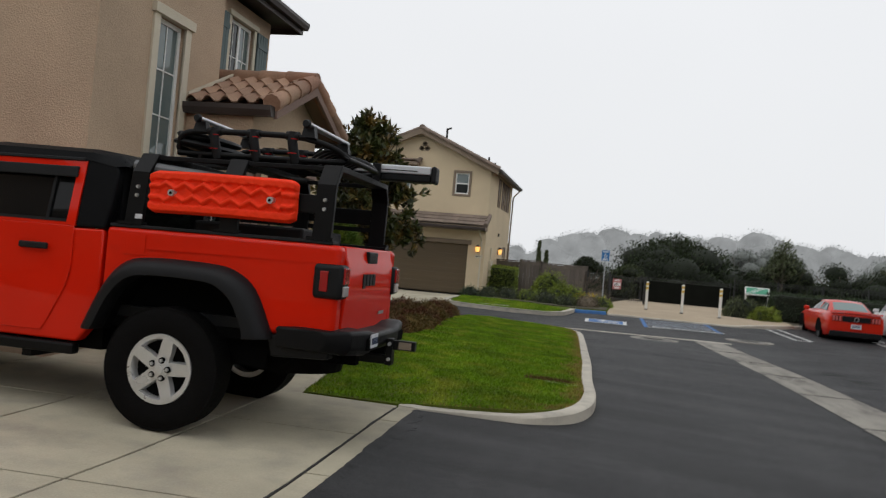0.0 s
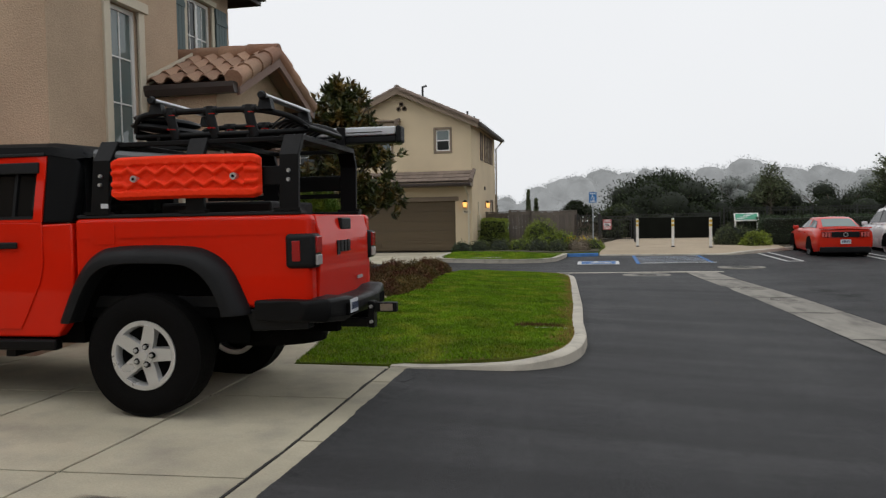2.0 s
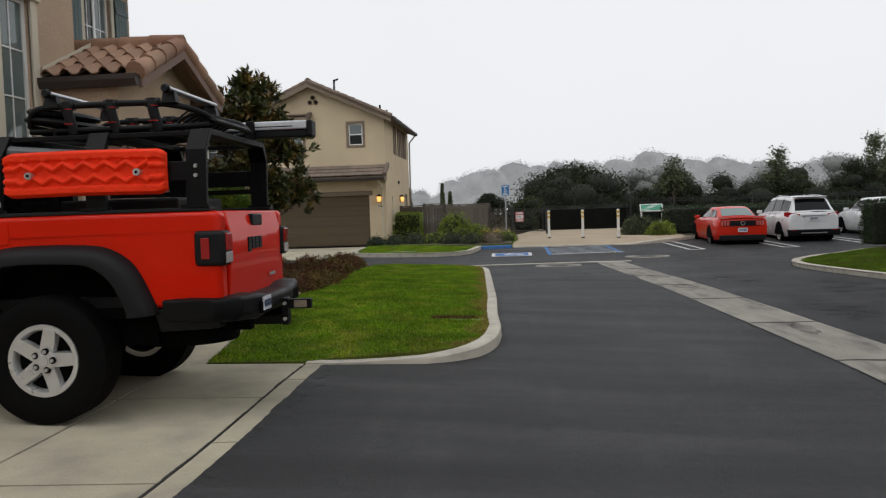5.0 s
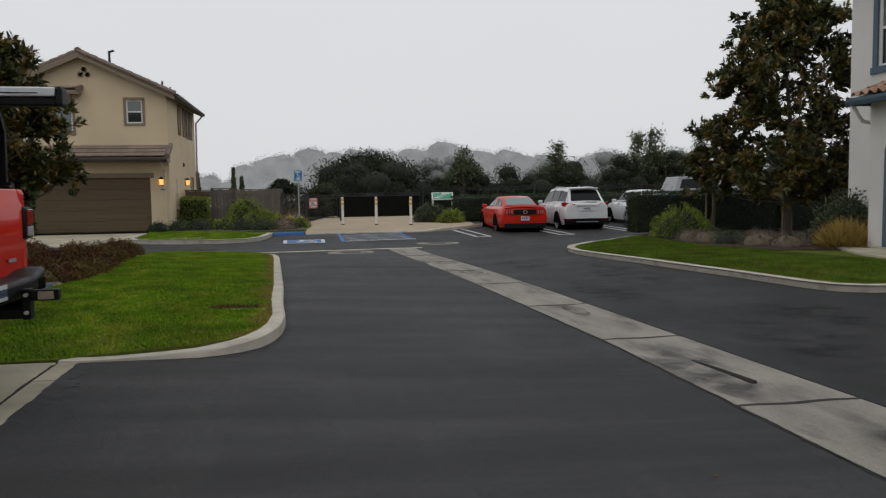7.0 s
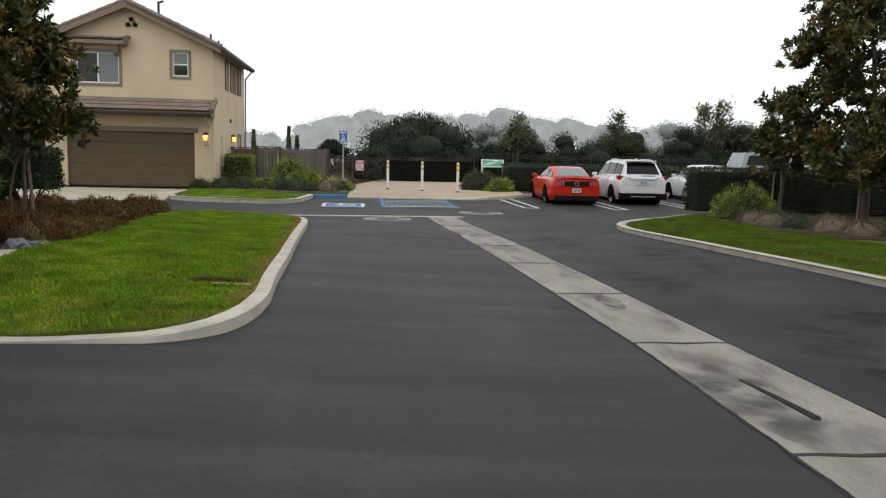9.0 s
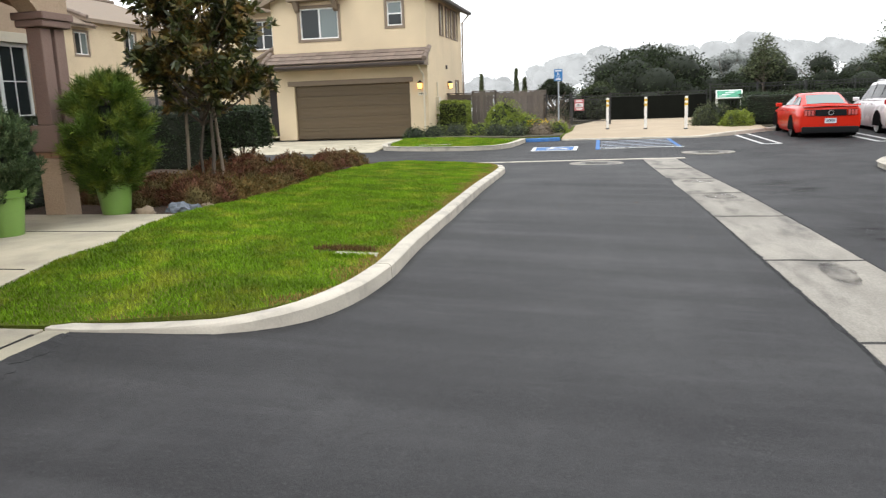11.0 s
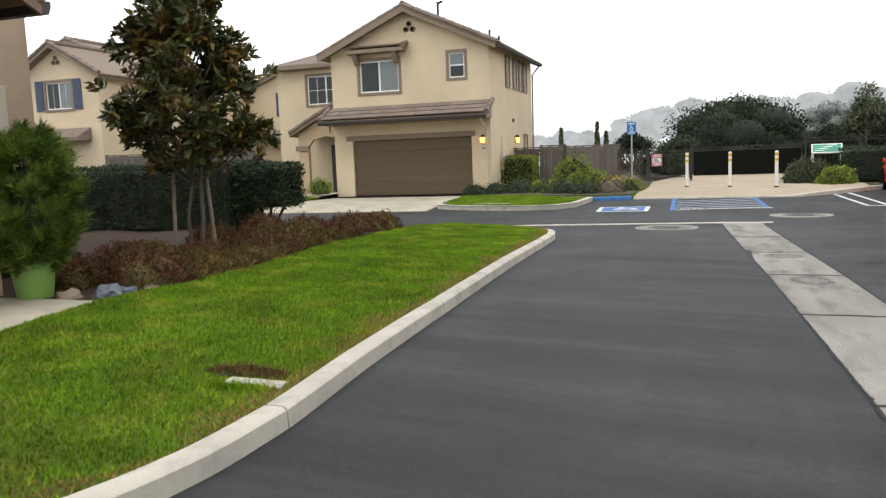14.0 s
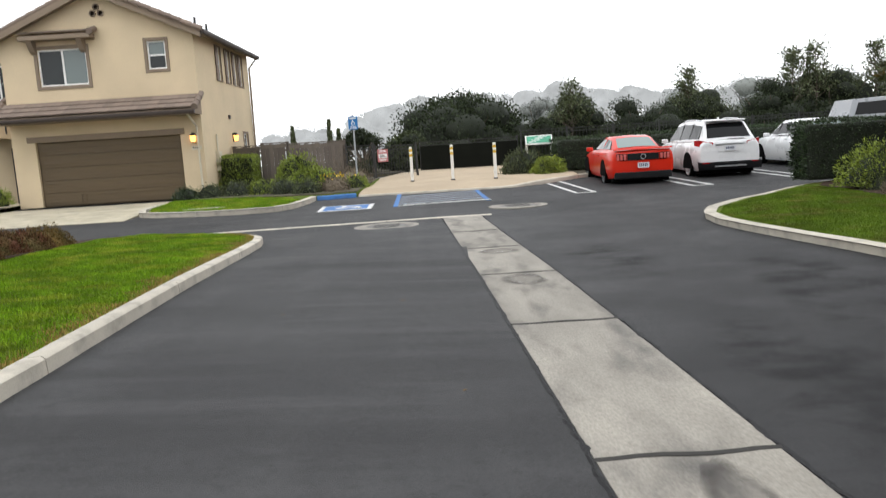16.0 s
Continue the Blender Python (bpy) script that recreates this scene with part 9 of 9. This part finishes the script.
    for y in axles:
        for s in (-1, 1):
            x = s * (W / 2 - 0.10)
            n = 24
            ab = B()
            ab.prism([(y + (R + 0.075) * math.cos(math.pi * i / n - 0.12 + 0.24 * i / n), R + (R + 0.075) * math.sin(math.pi * i / n - 0.12 + 0.24 * i / n)) for i in range(n + 1)], "x", s * (W / 2 - 0.24), s * (W / 2 + 0.004))
            part("wheel_arch", ab, under_black, body)
            wheel(T, pose(x, y, R, 0, 0, -90 if s < 0 else 90), R, 0.21, R * 0.70, spoke, mat=galv_dark if style == "coupe" else None)
    part("underbody", B().box(-W * 0.42, W * 0.42, 0.25, L - 0.3, 0.16, 0.34), under_black, T)
    for s in (-1, 1):
        part("wing_mirror", B().box(s * W / 2 - 0.02 if s > 0 else -W / 2 - 0.17, W / 2 + 0.17 if s > 0 else -W / 2 + 0.02, cabin[-1][0] - 0.42, cabin[-1][0] - 0.30, cabin[-1][2] + 0.0, cabin[-1][2] + 0.13), paint, T, bevel=0.03)
        for yy in (axles[0] + 0.62, axles[0] + 1.55):
            part("door_handle", B().box(min(s * W / 2 * 0.97, s * W / 2 * 1.01), max(s * W / 2 * 0.97, s * W / 2 * 1.01), yy, yy + 0.2, cabin[1][2] - 0.16, cabin[1][2] - 0.13), paint, T)
    if style == "coupe":
        part("tail_panel", B().box(-0.44, 0.44, -0.028, 0.02, 0.74, 0.93), black_plastic, body, "black tail panel", bevel=0.01)
        for s in (-1, 1):
            for j in range(3):
                x = s * (0.51 + 0.095 * j)
                part("lamp_housing", B().box(x - 0.047, x + 0.047, -0.02 + 0.01 * j, 0.03, 0.74, 0.93), under_black, body)
                part("tail_lamp", B().box(x - 0.034, x + 0.034, -0.035 + 0.01 * j, 0.03, 0.755, 0.915), lens_pink, body, "upright tail lamp bar", bevel=0.008)
        n = 24
        part("round_emblem", B().loft([[(r * math.cos(2 * math.pi * i / n), y, 0.835 + r * math.sin(2 * math.pi * i / n)) for i in range(n)] for r, y in ((0.075, -0.02), (0.075, -0.045), (0.06, -0.045), (0.06, -0.02))], cap=False), alu, body, "plain bright ring emblem")
        part("spoiler", B().loft([[(x, y0, z) for y0, z in ((-0.03, 1.035), (0.10, 1.03), (0.16, 1.055), (0.0, 1.075))] for x in (-0.80, -0.4, 0, 0.4, 0.80)]), paint, body, smooth=30)
        part("lower_valance", B().box(-0.80, 0.80, -0.035, 0.12, 0.22, 0.42), black_plastic, body, bevel=0.03)
        part("number_plate", B().box(-0.16, 0.16, -0.05, -0.035, 0.52, 0.67), plate_white, body)
        for j in range(5):
            part("plate_mark", B().box(-0.12 + 0.05 * j, -0.09 + 0.05 * j, -0.054, -0.051, 0.56, 0.64), shutter_navy, body)
    elif style == "suv":
        for s in (-1, 1):
            part("tail_lamp", B().loft([[(s * x, y, z0), (s * x, y, z1), (s * x, y + 0.05, z1), (s * x, y + 0.05, z0)] for x, y, z0, z1 in ((0.48, 0.0, 0.99, 1.07), (0.70, 0.02, 0.97, 1.10), (0.86, 0.08, 0.96, 1.15), (0.925, 0.28, 1.0, 1.13))]), lens_red, body, "wraparound red tail lamp", smooth=30)
            part("bumper_reflector", B().box(s * 0.70 - 0.09, s * 0.70 + 0.09, -0.045, -0.02, 0.47, 0.50), lens_red, body)
            part("roof_rail", B().tube([(s * 0.565, 0.75, 1.665), (s * 0.575, 1.0, 1.715), (s * 0.575, 2.0, 1.725), (s * 0.565, 2.3, 1.69)], 0.018, 6), alu, body)
        part("garnish", B().box(-0.42, 0.42, -0.035, 0.0, 0.985, 1.03), alu, body, "bright trim strip", bevel=0.008)
        part("plate_recess", B().box(-0.34, 0.34, -0.02, 0.0, 0.80, 0.975), white_car_paint, body)
        part("number_plate", B().box(-0.16, 0.16, -0.034, -0.021, 0.82, 0.96), plate_white, body)
        for j in range(5):
            part("plate_mark", B().box(-0.12 + 0.05 * j, -0.09 + 0.05 * j, -0.038, -0.035, 0.86, 0.93), shutter_navy, body)
        part("lower_bumper", B().loft([[(x, y0, z) for y0, z in ((0.0, 0.28), (-0.04 + abs(x) * 0.02, 0.33), (-0.05 + abs(x) * 0.02, 0.50), (0.1, 0.53))] for x in (-0.90, -0.6, 0, 0.6, 0.90)]), black_plastic, body, "black lower bumper", smooth=30)
        part("skid_strip", B().box(-0.45, 0.45, -0.062, -0.045, 0.365, 0.40), alu, body)
        part("rear_spoiler", B().box(-0.56, 0.56, 0.30, 0.62, 1.655, 1.70), white_car_paint, body, bevel=0.02)
        part("wiper", B().box(-0.05, 0.42, 0.045, 0.06, 1.135, 1.155, ), under_black, body)
        part("roof_fin", B().taper(-0.02, 0.02, 0.9, 1.06, 1.70, 1.77, 0.005, 0.05), white_car_paint, body)
    else:
        for s in (-1, 1):
            part("tail_lamp", B().loft([[(s * x, y, z0), (s * x, y, z1), (s * x, y + 0.05, z1), (s * x, y + 0.05, z0)] for x, y, z0, z1 in ((0.50, -0.01, 0.80, 0.93), (0.72, 0.02, 0.78, 0.97), (0.855, 0.12, 0.80, 0.98), (0.875, 0.28, 0.86, 0.96))]), lens_red, body, "wraparound red tail lamp", smooth=30)
        part("number_plate", B().box(-0.16, 0.16, -0.03, -0.015, 0.72, 0.86), plate_white, body)
        part("lower_bumper", B().box(-0.78, 0.78, -0.03, 0.10, 0.24, 0.40), black_plastic, body, bevel=0.03)
    return T


# red coupe
saloon("red two-door coupe with black tail panel, parked nose in", "car", pose(8.80, 28.35, gz(29.6) - 0.10, 0.9, 0, -1.5), 4.78, 1.88,
       [(0.0, 0.80, 0.42, 0.90), (0.05, 0.86, 0.30, 1.00), (0.35, 0.92, 0.24, 1.04), (1.0, 0.94, 0.20, 1.03), (2.2, 0.925, 0.20, 0.98), (3.4, 0.93, 0.20, 0.97), (4.2, 0.90, 0.24, 0.86), (4.6, 0.82, 0.28, 0.76), (4.76, 0.70, 0.36, 0.66)],
       [(0.62, 0.72, 1.02, 0.66, 1.04), (1.35, 0.78, 1.01, 0.56, 1.36), (1.75, 0.80, 1.0, 0.58, 1.395), (2.35, 0.81, 0.98, 0.58, 1.38), (3.05, 0.78, 0.96, 0.70, 0.99)],
       (1.02, 3.74), 0.345, red_car_paint, "coupe", rear_tint=rear_glass)
# white crossover
saloon("white crossover with red wraparound lamps, parked nose in", "car", pose(11.45, 28.90, gz(30.2) - 0.10, 0.9, 0, -1.0), 4.69, 1.84,
       [(0.0, 0.80, 0.42, 0.98), (0.04, 0.86, 0.30, 1.10), (0.3, 0.91, 0.26, 1.14), (1.0, 0.92, 0.22, 1.12), (2.2, 0.91, 0.22, 1.08), (3.4, 0.915, 0.22, 1.04), (4.1, 0.88, 0.26, 0.97), (4.5, 0.80, 0.30, 0.88), (4.67, 0.66, 0.38, 0.74)],
       [(0.06, 0.78, 1.10, 0.74, 1.13), (0.50, 0.82, 1.11, 0.60, 1.64), (1.1, 0.84, 1.10, 0.63, 1.69), (2.0, 0.84, 1.07, 0.63, 1.70), (2.7, 0.83, 1.05, 0.62, 1.64), (3.45, 0.80, 1.03, 0.74, 1.07)],
       (0.98, 3.69), 0.36, white_car_paint, "suv", rear_tint=car_glass)
# white saloon
saloon("white four-door saloon partly behind the hedge, parked nose in", "car", pose(14.95, 29.45, gz(30.6) - 0.04, 0.9, 0, 0), 4.62, 1.76,
       [(0.0, 0.78, 0.40, 0.95), (0.04, 0.83, 0.30, 1.06), (0.4, 0.87, 0.24, 1.08), (1.0, 0.88, 0.20, 1.04), (2.2, 0.87, 0.20, 0.99), (3.3, 0.875, 0.20, 0.96), (4.0, 0.85, 0.24, 0.88), (4.4, 0.78, 0.28, 0.78), (4.6, 0.66, 0.36, 0.68)],
       [(0.45, 0.74, 1.05, 0.70, 1.07), (1.15, 0.78, 1.04, 0.57, 1.43), (1.9, 0.79, 1.02, 0.58, 1.49), (2.5, 0.79, 1.0, 0.58, 1.46), (3.3, 0.76, 0.96, 0.70, 1.0)],
       (0.98, 3.68), 0.32, white_car_paint, "saloon")


def canopy_pickup():
    T = thing("canopy_pickup", "silver pickup with a load canopy behind the hedge", "pickup truck", at=pose(18.75, 36.2, gz(36) + 0.10))
    part("body", B().loft([[(x, y, z) for y, z in ((0.05, 0.45), (0.0, 0.7), (0.03, 1.12), (1.77, 1.12), (1.8, 0.7), (1.75, 0.45))] for x in (0.0, 1.8, 3.6, 5.2)]), silver_car_paint, T, bevel=0.03)
    part("canopy", B().loft([[(x, 0.05, 1.12), (x + dx_, 0.22, zt), (x + dx_, 1.58, zt), (x, 1.75, 1.12)] for x, dx_, zt in ((0.02, 0.28, 1.92), (1.72, 0.0, 1.98))]), silver_car_paint, T, bevel=0.03)
    part("canopy_window", patch([(0.05, 0.05, 1.12), (1.7, 0.05, 1.12), (1.7, 0.22, 1.98), (0.3, 0.22, 1.92)], (0.12, 0.16), (0.92, 0.92), 0.25, 0.82, 0.012), car_glass, T)
    part("cab", B().loft([[(x, 0.05, 1.12), (x + dx_, 0.25, zt), (x + dx_, 1.55, zt), (x, 1.75, 1.12)] for x, dx_, zt in ((1.76, 0.05, 1.92), (2.2, 0.0, 1.95), (3.1, -0.1, 1.92), (3.75, -0.05, 1.2))]), silver_car_paint, T, bevel=0.03)
    for x0, x1 in ((1.85, 2.45), (2.55, 3.2)):
        part("side_window", patch([(x0, 0.05, 1.12), (x1, 0.05, 1.12), (x1 - 0.1, 0.25, 1.93), (x0 + 0.03, 0.25, 1.93)], (0.05, 0.05), (0.95, 0.95), 0.12, 0.88, 0.012), car_glass, T)
    part("side_mirror", B().box(3.1, 3.3, -0.2, 0.04, 1.15, 1.32), black_plastic, T, bevel=0.03)
    for x in (0.95, 4.3):
        for y in (0.12, 1.68):
            wheel(T, pose(x, y, 0.38, 0, 0, 0 if y < 1 else 180), 0.38, 0.24, 0.25, "ten")


canopy_pickup()


# ---- fences, signs and small things ----
# near-black that paints the shade under the cypress
cypress_shade = material("painted_shade_black", (0.009, 0.010, 0.008), 0.95, vary=0.2, scale=2, spec=0.05, bump=0.3, bump_scale=40)
def post_fence(label, p, q, h, gap=0.006, board=0.14, name="timber_fence"):
    """A close-boarded fence from p to q: boards, rails and posts."""
    p, q = Vector(p), Vector(q)
    t = (q - p)
    L = t.length
    t.normalize()
    ang = math.degrees(math.atan2(t.y, t.x))
    F = thing(name, label, "fence", at=pose(p.x, p.y, gz(p.y) + 0.15, 0, 0, ang))
    n = int(L / (board + gap))
    rng = random.Random(n)
    shared = [B().box(0, board, -0.012, 0.012, 0.0, h - 0.02 * k).mesh("board", wood_grey) for k in range(3)]
    for i in range(n):
        ob = part("board", shared[rng.randrange(3)], wood_grey, F)
        ob.location = (i * (board + gap), rng.uniform(-0.004, 0.004), 0)
    for z in (0.25, h - 0.3):
        part("rail", B().box(0, L, 0.014, 0.06, z, z + 0.09), wood_grey, F)
    part("top_rail", B().box(-0.02, L + 0.02, -0.06, 0.07, h + 0.004, h + 0.045), wood_grey, F, bevel=0.006)
    part("top_rail", B().box(0, L, -0.03, -0.0125, h - 0.16, h - 0.02), wood_grey, F)
    k = max(1, round(L / 2.2))
    for i in range(k + 1):
        part("post", B().box(i * L / k - 0.05, i * L / k + 0.05, 0.062, 0.16, 0, h + 0.06), wood_grey, F)
    return F


post_fence("weathered timber fence with top rail beside the house", (-4.70, 36.4), (-3.55, 36.0), 1.50)
post_fence("dark weathered timber gate between the fence panels", (-3.50, 35.95), (-2.55, 35.95), 1.56, name="timber_gate")
post_fence("weathered timber fence with top rail behind the shrubs", (-2.50, 36.0), (-0.45, 36.6), 1.50)
post_fence("weathered timber fence running towards the hillside", (-0.50, 36.75), (-1.6, 43.0), 1.50)
# timber fences behind the clipped hedge and far houses
post_fence("weathered timber yard fence beyond the street", (-22.5, 33.0), (-16.8, 36.0), 1.9)


def iron_fence(label, p, q, h, step=0.11, name="iron_fence"):
    p, q = Vector(p), Vector(q)
    L = (q - p).length
    ang = math.degrees(math.atan2(q.y - p.y, q.x - p.x))
    F = thing(name, label, "fence", at=pose(p.x, p.y, gz(p.y) + 0.14, 0, 0, ang))
    bar_ = B().box(-0.009, 0.009, -0.009, 0.009, 0.08, h).mesh("picket", iron)
    n = int(L / step)
    for i in range(n + 1):
        ob = part("picket", bar_, iron, F)
        ob.location = (i * step, 0, 0)
    for z in (0.15, h - 0.16, h - 0.02):
        part("rail", B().box(0, L, -0.014, 0.014, z, z + 0.035), iron, F)
    k = max(1, round(L / 2.2))
    for i in range(k + 1):
        part("post", B().box(i * L / k - 0.035, i * L / k + 0.035, -0.035, 0.035, 0, h + 0.08), iron, F)
    return F


iron_fence("black iron picket fence beside the trail", (-0.40, 36.5), (0.60, 36.87), 1.30)
iron_fence("black iron picket trail gate standing closed", (0.65, 36.89), (2.25, 37.5), 1.22, name="iron_gate")
iron_fence("black iron picket fence across the trail", (2.3, 43.4), (6.9, 43.4), 1.30, step=0.13)
# added panel standing in for the shade below the cypress
screen = thing("shade_panel", "near-black panel at the trail fence, painted as shade", "fence screen")
part("mesh", B().box(2.3, 6.9, 43.35, 43.37, gz(43) + 0.14, gz(43) + 1.26), cypress_shade, screen)
iron_fence("black iron picket fence behind the hedge", (7.0, 42.6), (24.0, 42.2), 1.55, step=0.16)

sign_blue = material("blue_sign_face", (0.018, 0.16, 0.42), 0.45, vary=0.06, bump=0)
sign_red = material("red_sign_face", (0.44, 0.15, 0.15), 0.5, vary=0.1, bump=0)
sign_white = material("white_sign_face", (0.74, 0.75, 0.74), 0.5, vary=0.05, bump=0)
sign_green = material("green_sign_face", (0.06, 0.30, 0.18), 0.5, vary=0.25, scale=7, bump=0)
galv = material("galvanised_post", (0.36, 0.38, 0.39), 0.5, metal=0.5, vary=0.1, bump=0)
post_white = material("white_post_paint", (0.72, 0.71, 0.67), 0.55, vary=0.08, scale=6, hue=((0.45, 0.42, 0.36), (0.6, 0.85), 9.0))
post_yellow = material("yellow_reflective_band", (0.62, 0.40, 0.03), 0.45, vary=0.1, bump=0)

park = thing("disabled_parking_sign", "blue disabled parking sign on a grey post", "road sign", at=pose(0.36, 32.45, gz(32.5) + 0.11, 0, 0, -4))
part("post", B().box(-0.025, 0.025, -0.015, 0.03, -0.2, 2.38), galv, park)
face = part("sign_plate", B().box(-0.155, 0.155, -0.022, -0.016, 1.90, 2.33), sign_blue, park, bevel=0.002)
for z0, z1, x0, x1 in ((2.25, 2.295, -0.11, 0.11), (1.935, 1.965, -0.11, 0.11), (1.985, 2.01, -0.09, 0.09)):
    part("writing_bar", B().box(x0, x1, -0.026, -0.0225, z0, z1), sign_white, face)
n = 18
part("wheel_symbol", B().loft([[(0.0 + r * math.cos(2 * math.pi * i / n), y, 2.10 + r * math.sin(2 * math.pi * i / n)) for i in range(n)] for r, y in ((0.062, -0.0225), (0.062, -0.026), (0.042, -0.026), (0.042, -0.0225))], cap=False), sign_white, face)
part("symbol_bar", B().box(-0.03, -0.005, -0.0265, -0.0226, 2.13, 2.23), sign_white, face)

red = thing("warning_sign", "red and white warning sign on the iron gate", "sign", at=pose(0.95, 36.96, gz(36.6) + 0.78, 0, 0, 20))
plate_ = part("sign_plate", B().box(-0.21, 0.21, -0.012, 0.0, -0.02, 0.46), sign_red, red)
part("white_panel", B().box(-0.17, 0.17, -0.016, -0.0125, 0.13, 0.29), sign_white, plate_)
for k, (z, w) in enumerate(((0.36, 0.15), (0.41, 0.12), (0.06, 0.15), (0.02, 0.12))):
    part("writing_bar", B().box(-w, w, -0.016, -0.0125, z, z + 0.025), sign_white, plate_)
for k in range(3):
    part("writing_bar", B().box(-0.13, 0.13 - 0.05 * k, -0.020, -0.0165, 0.16 + 0.042 * k, 0.18 + 0.042 * k), iron, plate_)

for x, y in ((2.165, 33.2), (3.55, 32.7), (4.94, 32.1)):
    P = thing("bollard", "white marker post with yellow bands at the top", "bollard", "marker posts at the trail", at=pose(x, y, gz(y) + 0.12))
    part("post", B().box(-0.05, 0.05, -0.05, 0.05, -0.1, 1.15), post_white, P, bevel=0.008)
    for z in (0.86, 1.03):
        part("band", B().box(-0.053, 0.053, -0.053, 0.053, z, z + 0.085), post_yellow, P, "yellow reflective band")
    part("gap_band", B().box(-0.052, 0.052, -0.052, 0.052, 0.955, 1.02), post_white, P)
    part("cap", B().taper(-0.055, 0.055, -0.055, 0.055, 1.15, 1.19, 0.02, 0.02), post_white, P)
    part("sleeve", B().box(-0.065, 0.065, -0.065, 0.065, -0.1, 0.05), iron, P)

ib = thing("trail_board", "slanted green trail map board on white legs", "information board", at=pose(6.85, 35.3, gz(35) + 0.1, 0, 0, -3))
part("frame", B().box(-0.50, 0.50, -0.02, 0.03, -0.02, 0.42, pose(0, 0, 1.00, -42, 0, 0)), post_white, ib, bevel=0.008)
pn = part("map_panel", B().box(-0.45, 0.45, -0.03, -0.021, 0.03, 0.37, pose(0, 0, 1.00, -42, 0, 0)), sign_green, ib, "green and white printed map")
for k in range(4):
    part("writing_bar", B().box(-0.40 + 0.13 * k, -0.10 + 0.14 * k, -0.034, -0.0305, 0.08 + 0.08 * k, 0.11 + 0.08 * k, pose(0, 0, 1.00, -42, 0, 0)), sign_white, pn)
for x in (-0.46, 0.46):
    part("leg", B().box(x - 0.04, x + 0.04, 0.05, 0.12, -0.1, 1.08), post_white, ib)

# street lamp behind the young magnolia
sl_ = thing("street_lamp", "black lantern street lamp on a slim post", "street lamp", at=pose(-9.55, 21.55, 0.1))
part("pole", B().lathe([(0.10, -0.2), (0.10, 0.35), (0.06, 0.45), (0.045, 0.6), (0.04, 5.0), (0.06, 5.05), (0.05, 5.12)], 16), iron, sl_, smooth=40)
part("cage", B().tube([(-0.13, 0, 5.15), (-0.19, 0, 5.50)], 0.013, 6).tube([(0.13, 0, 5.15), (0.19, 0, 5.50)], 0.013, 6).tube([(0, -0.13, 5.15), (0, -0.19, 5.50)], 0.013, 6).tube([(0, 0.13, 5.15), (0, 0.19, 5.50)], 0.013, 6).lathe([(0.14, 5.13), (0.15, 5.16), (0.02, 5.16)], 20), iron, sl_)
part("lamp_glass", B().lathe([(0.10, 5.17), (0.15, 5.48), (0.02, 5.49)], 20), lens_white, sl_, smooth=40)
part("hood", B().lathe([(0.30, 5.50), (0.30, 5.53), (0.24, 5.60), (0.12, 5.68), (0.06, 5.72), (0.05, 5.77), (0.01, 5.80)], 24), iron, sl_, smooth=50)

# loose debris on the tarmac
rs2 = random.Random(12)
for k in range(9):
    x, y = rs2.uniform(-0.4, 7.0), rs2.uniform(1.5, 16)
    if gut_x(y) - 0.1 < x < gut_x(y) + 1.0:
        continue
    tw = new("dry_leaf", B().put([(0, 0, 0.004), (0.025, 0.012, 0.012), (0.055, 0, 0.006), (0.025, -0.012, 0.01)], [(0, 1, 2), (0, 2, 3)]).mesh("dry_leaf", brown_mat))
    tw.location, tw.rotation_euler = (x, y, gz(y, x) + 0.003), (0, 0, rs2.uniform(0, 6))
    tagged(tw, "small dry leaf lying on the tarmac", "leaf", "leaves on the tarmac")

# unseen plain houses, added to close the street behind and block horizon light
for x0, x1, y0, y1, m in ((-16, -3, -17, -10, stucco_cream), (-1, 10, -20, -12, stucco_tan), (16, 26, -10, 2, stucco_white), (-20, -12, -6, 4, stucco_brown)):
    hb = thing("house", "unseen plain house added to block horizon light", "house")
    part("wall", B().box(x0, x1, y0, y1, -0.1, 5.8), m, hb)
    hip(hb, x0, x1, y0, y1, 5.9, 0.4, 0.4, roof_tile, trim_taupe)
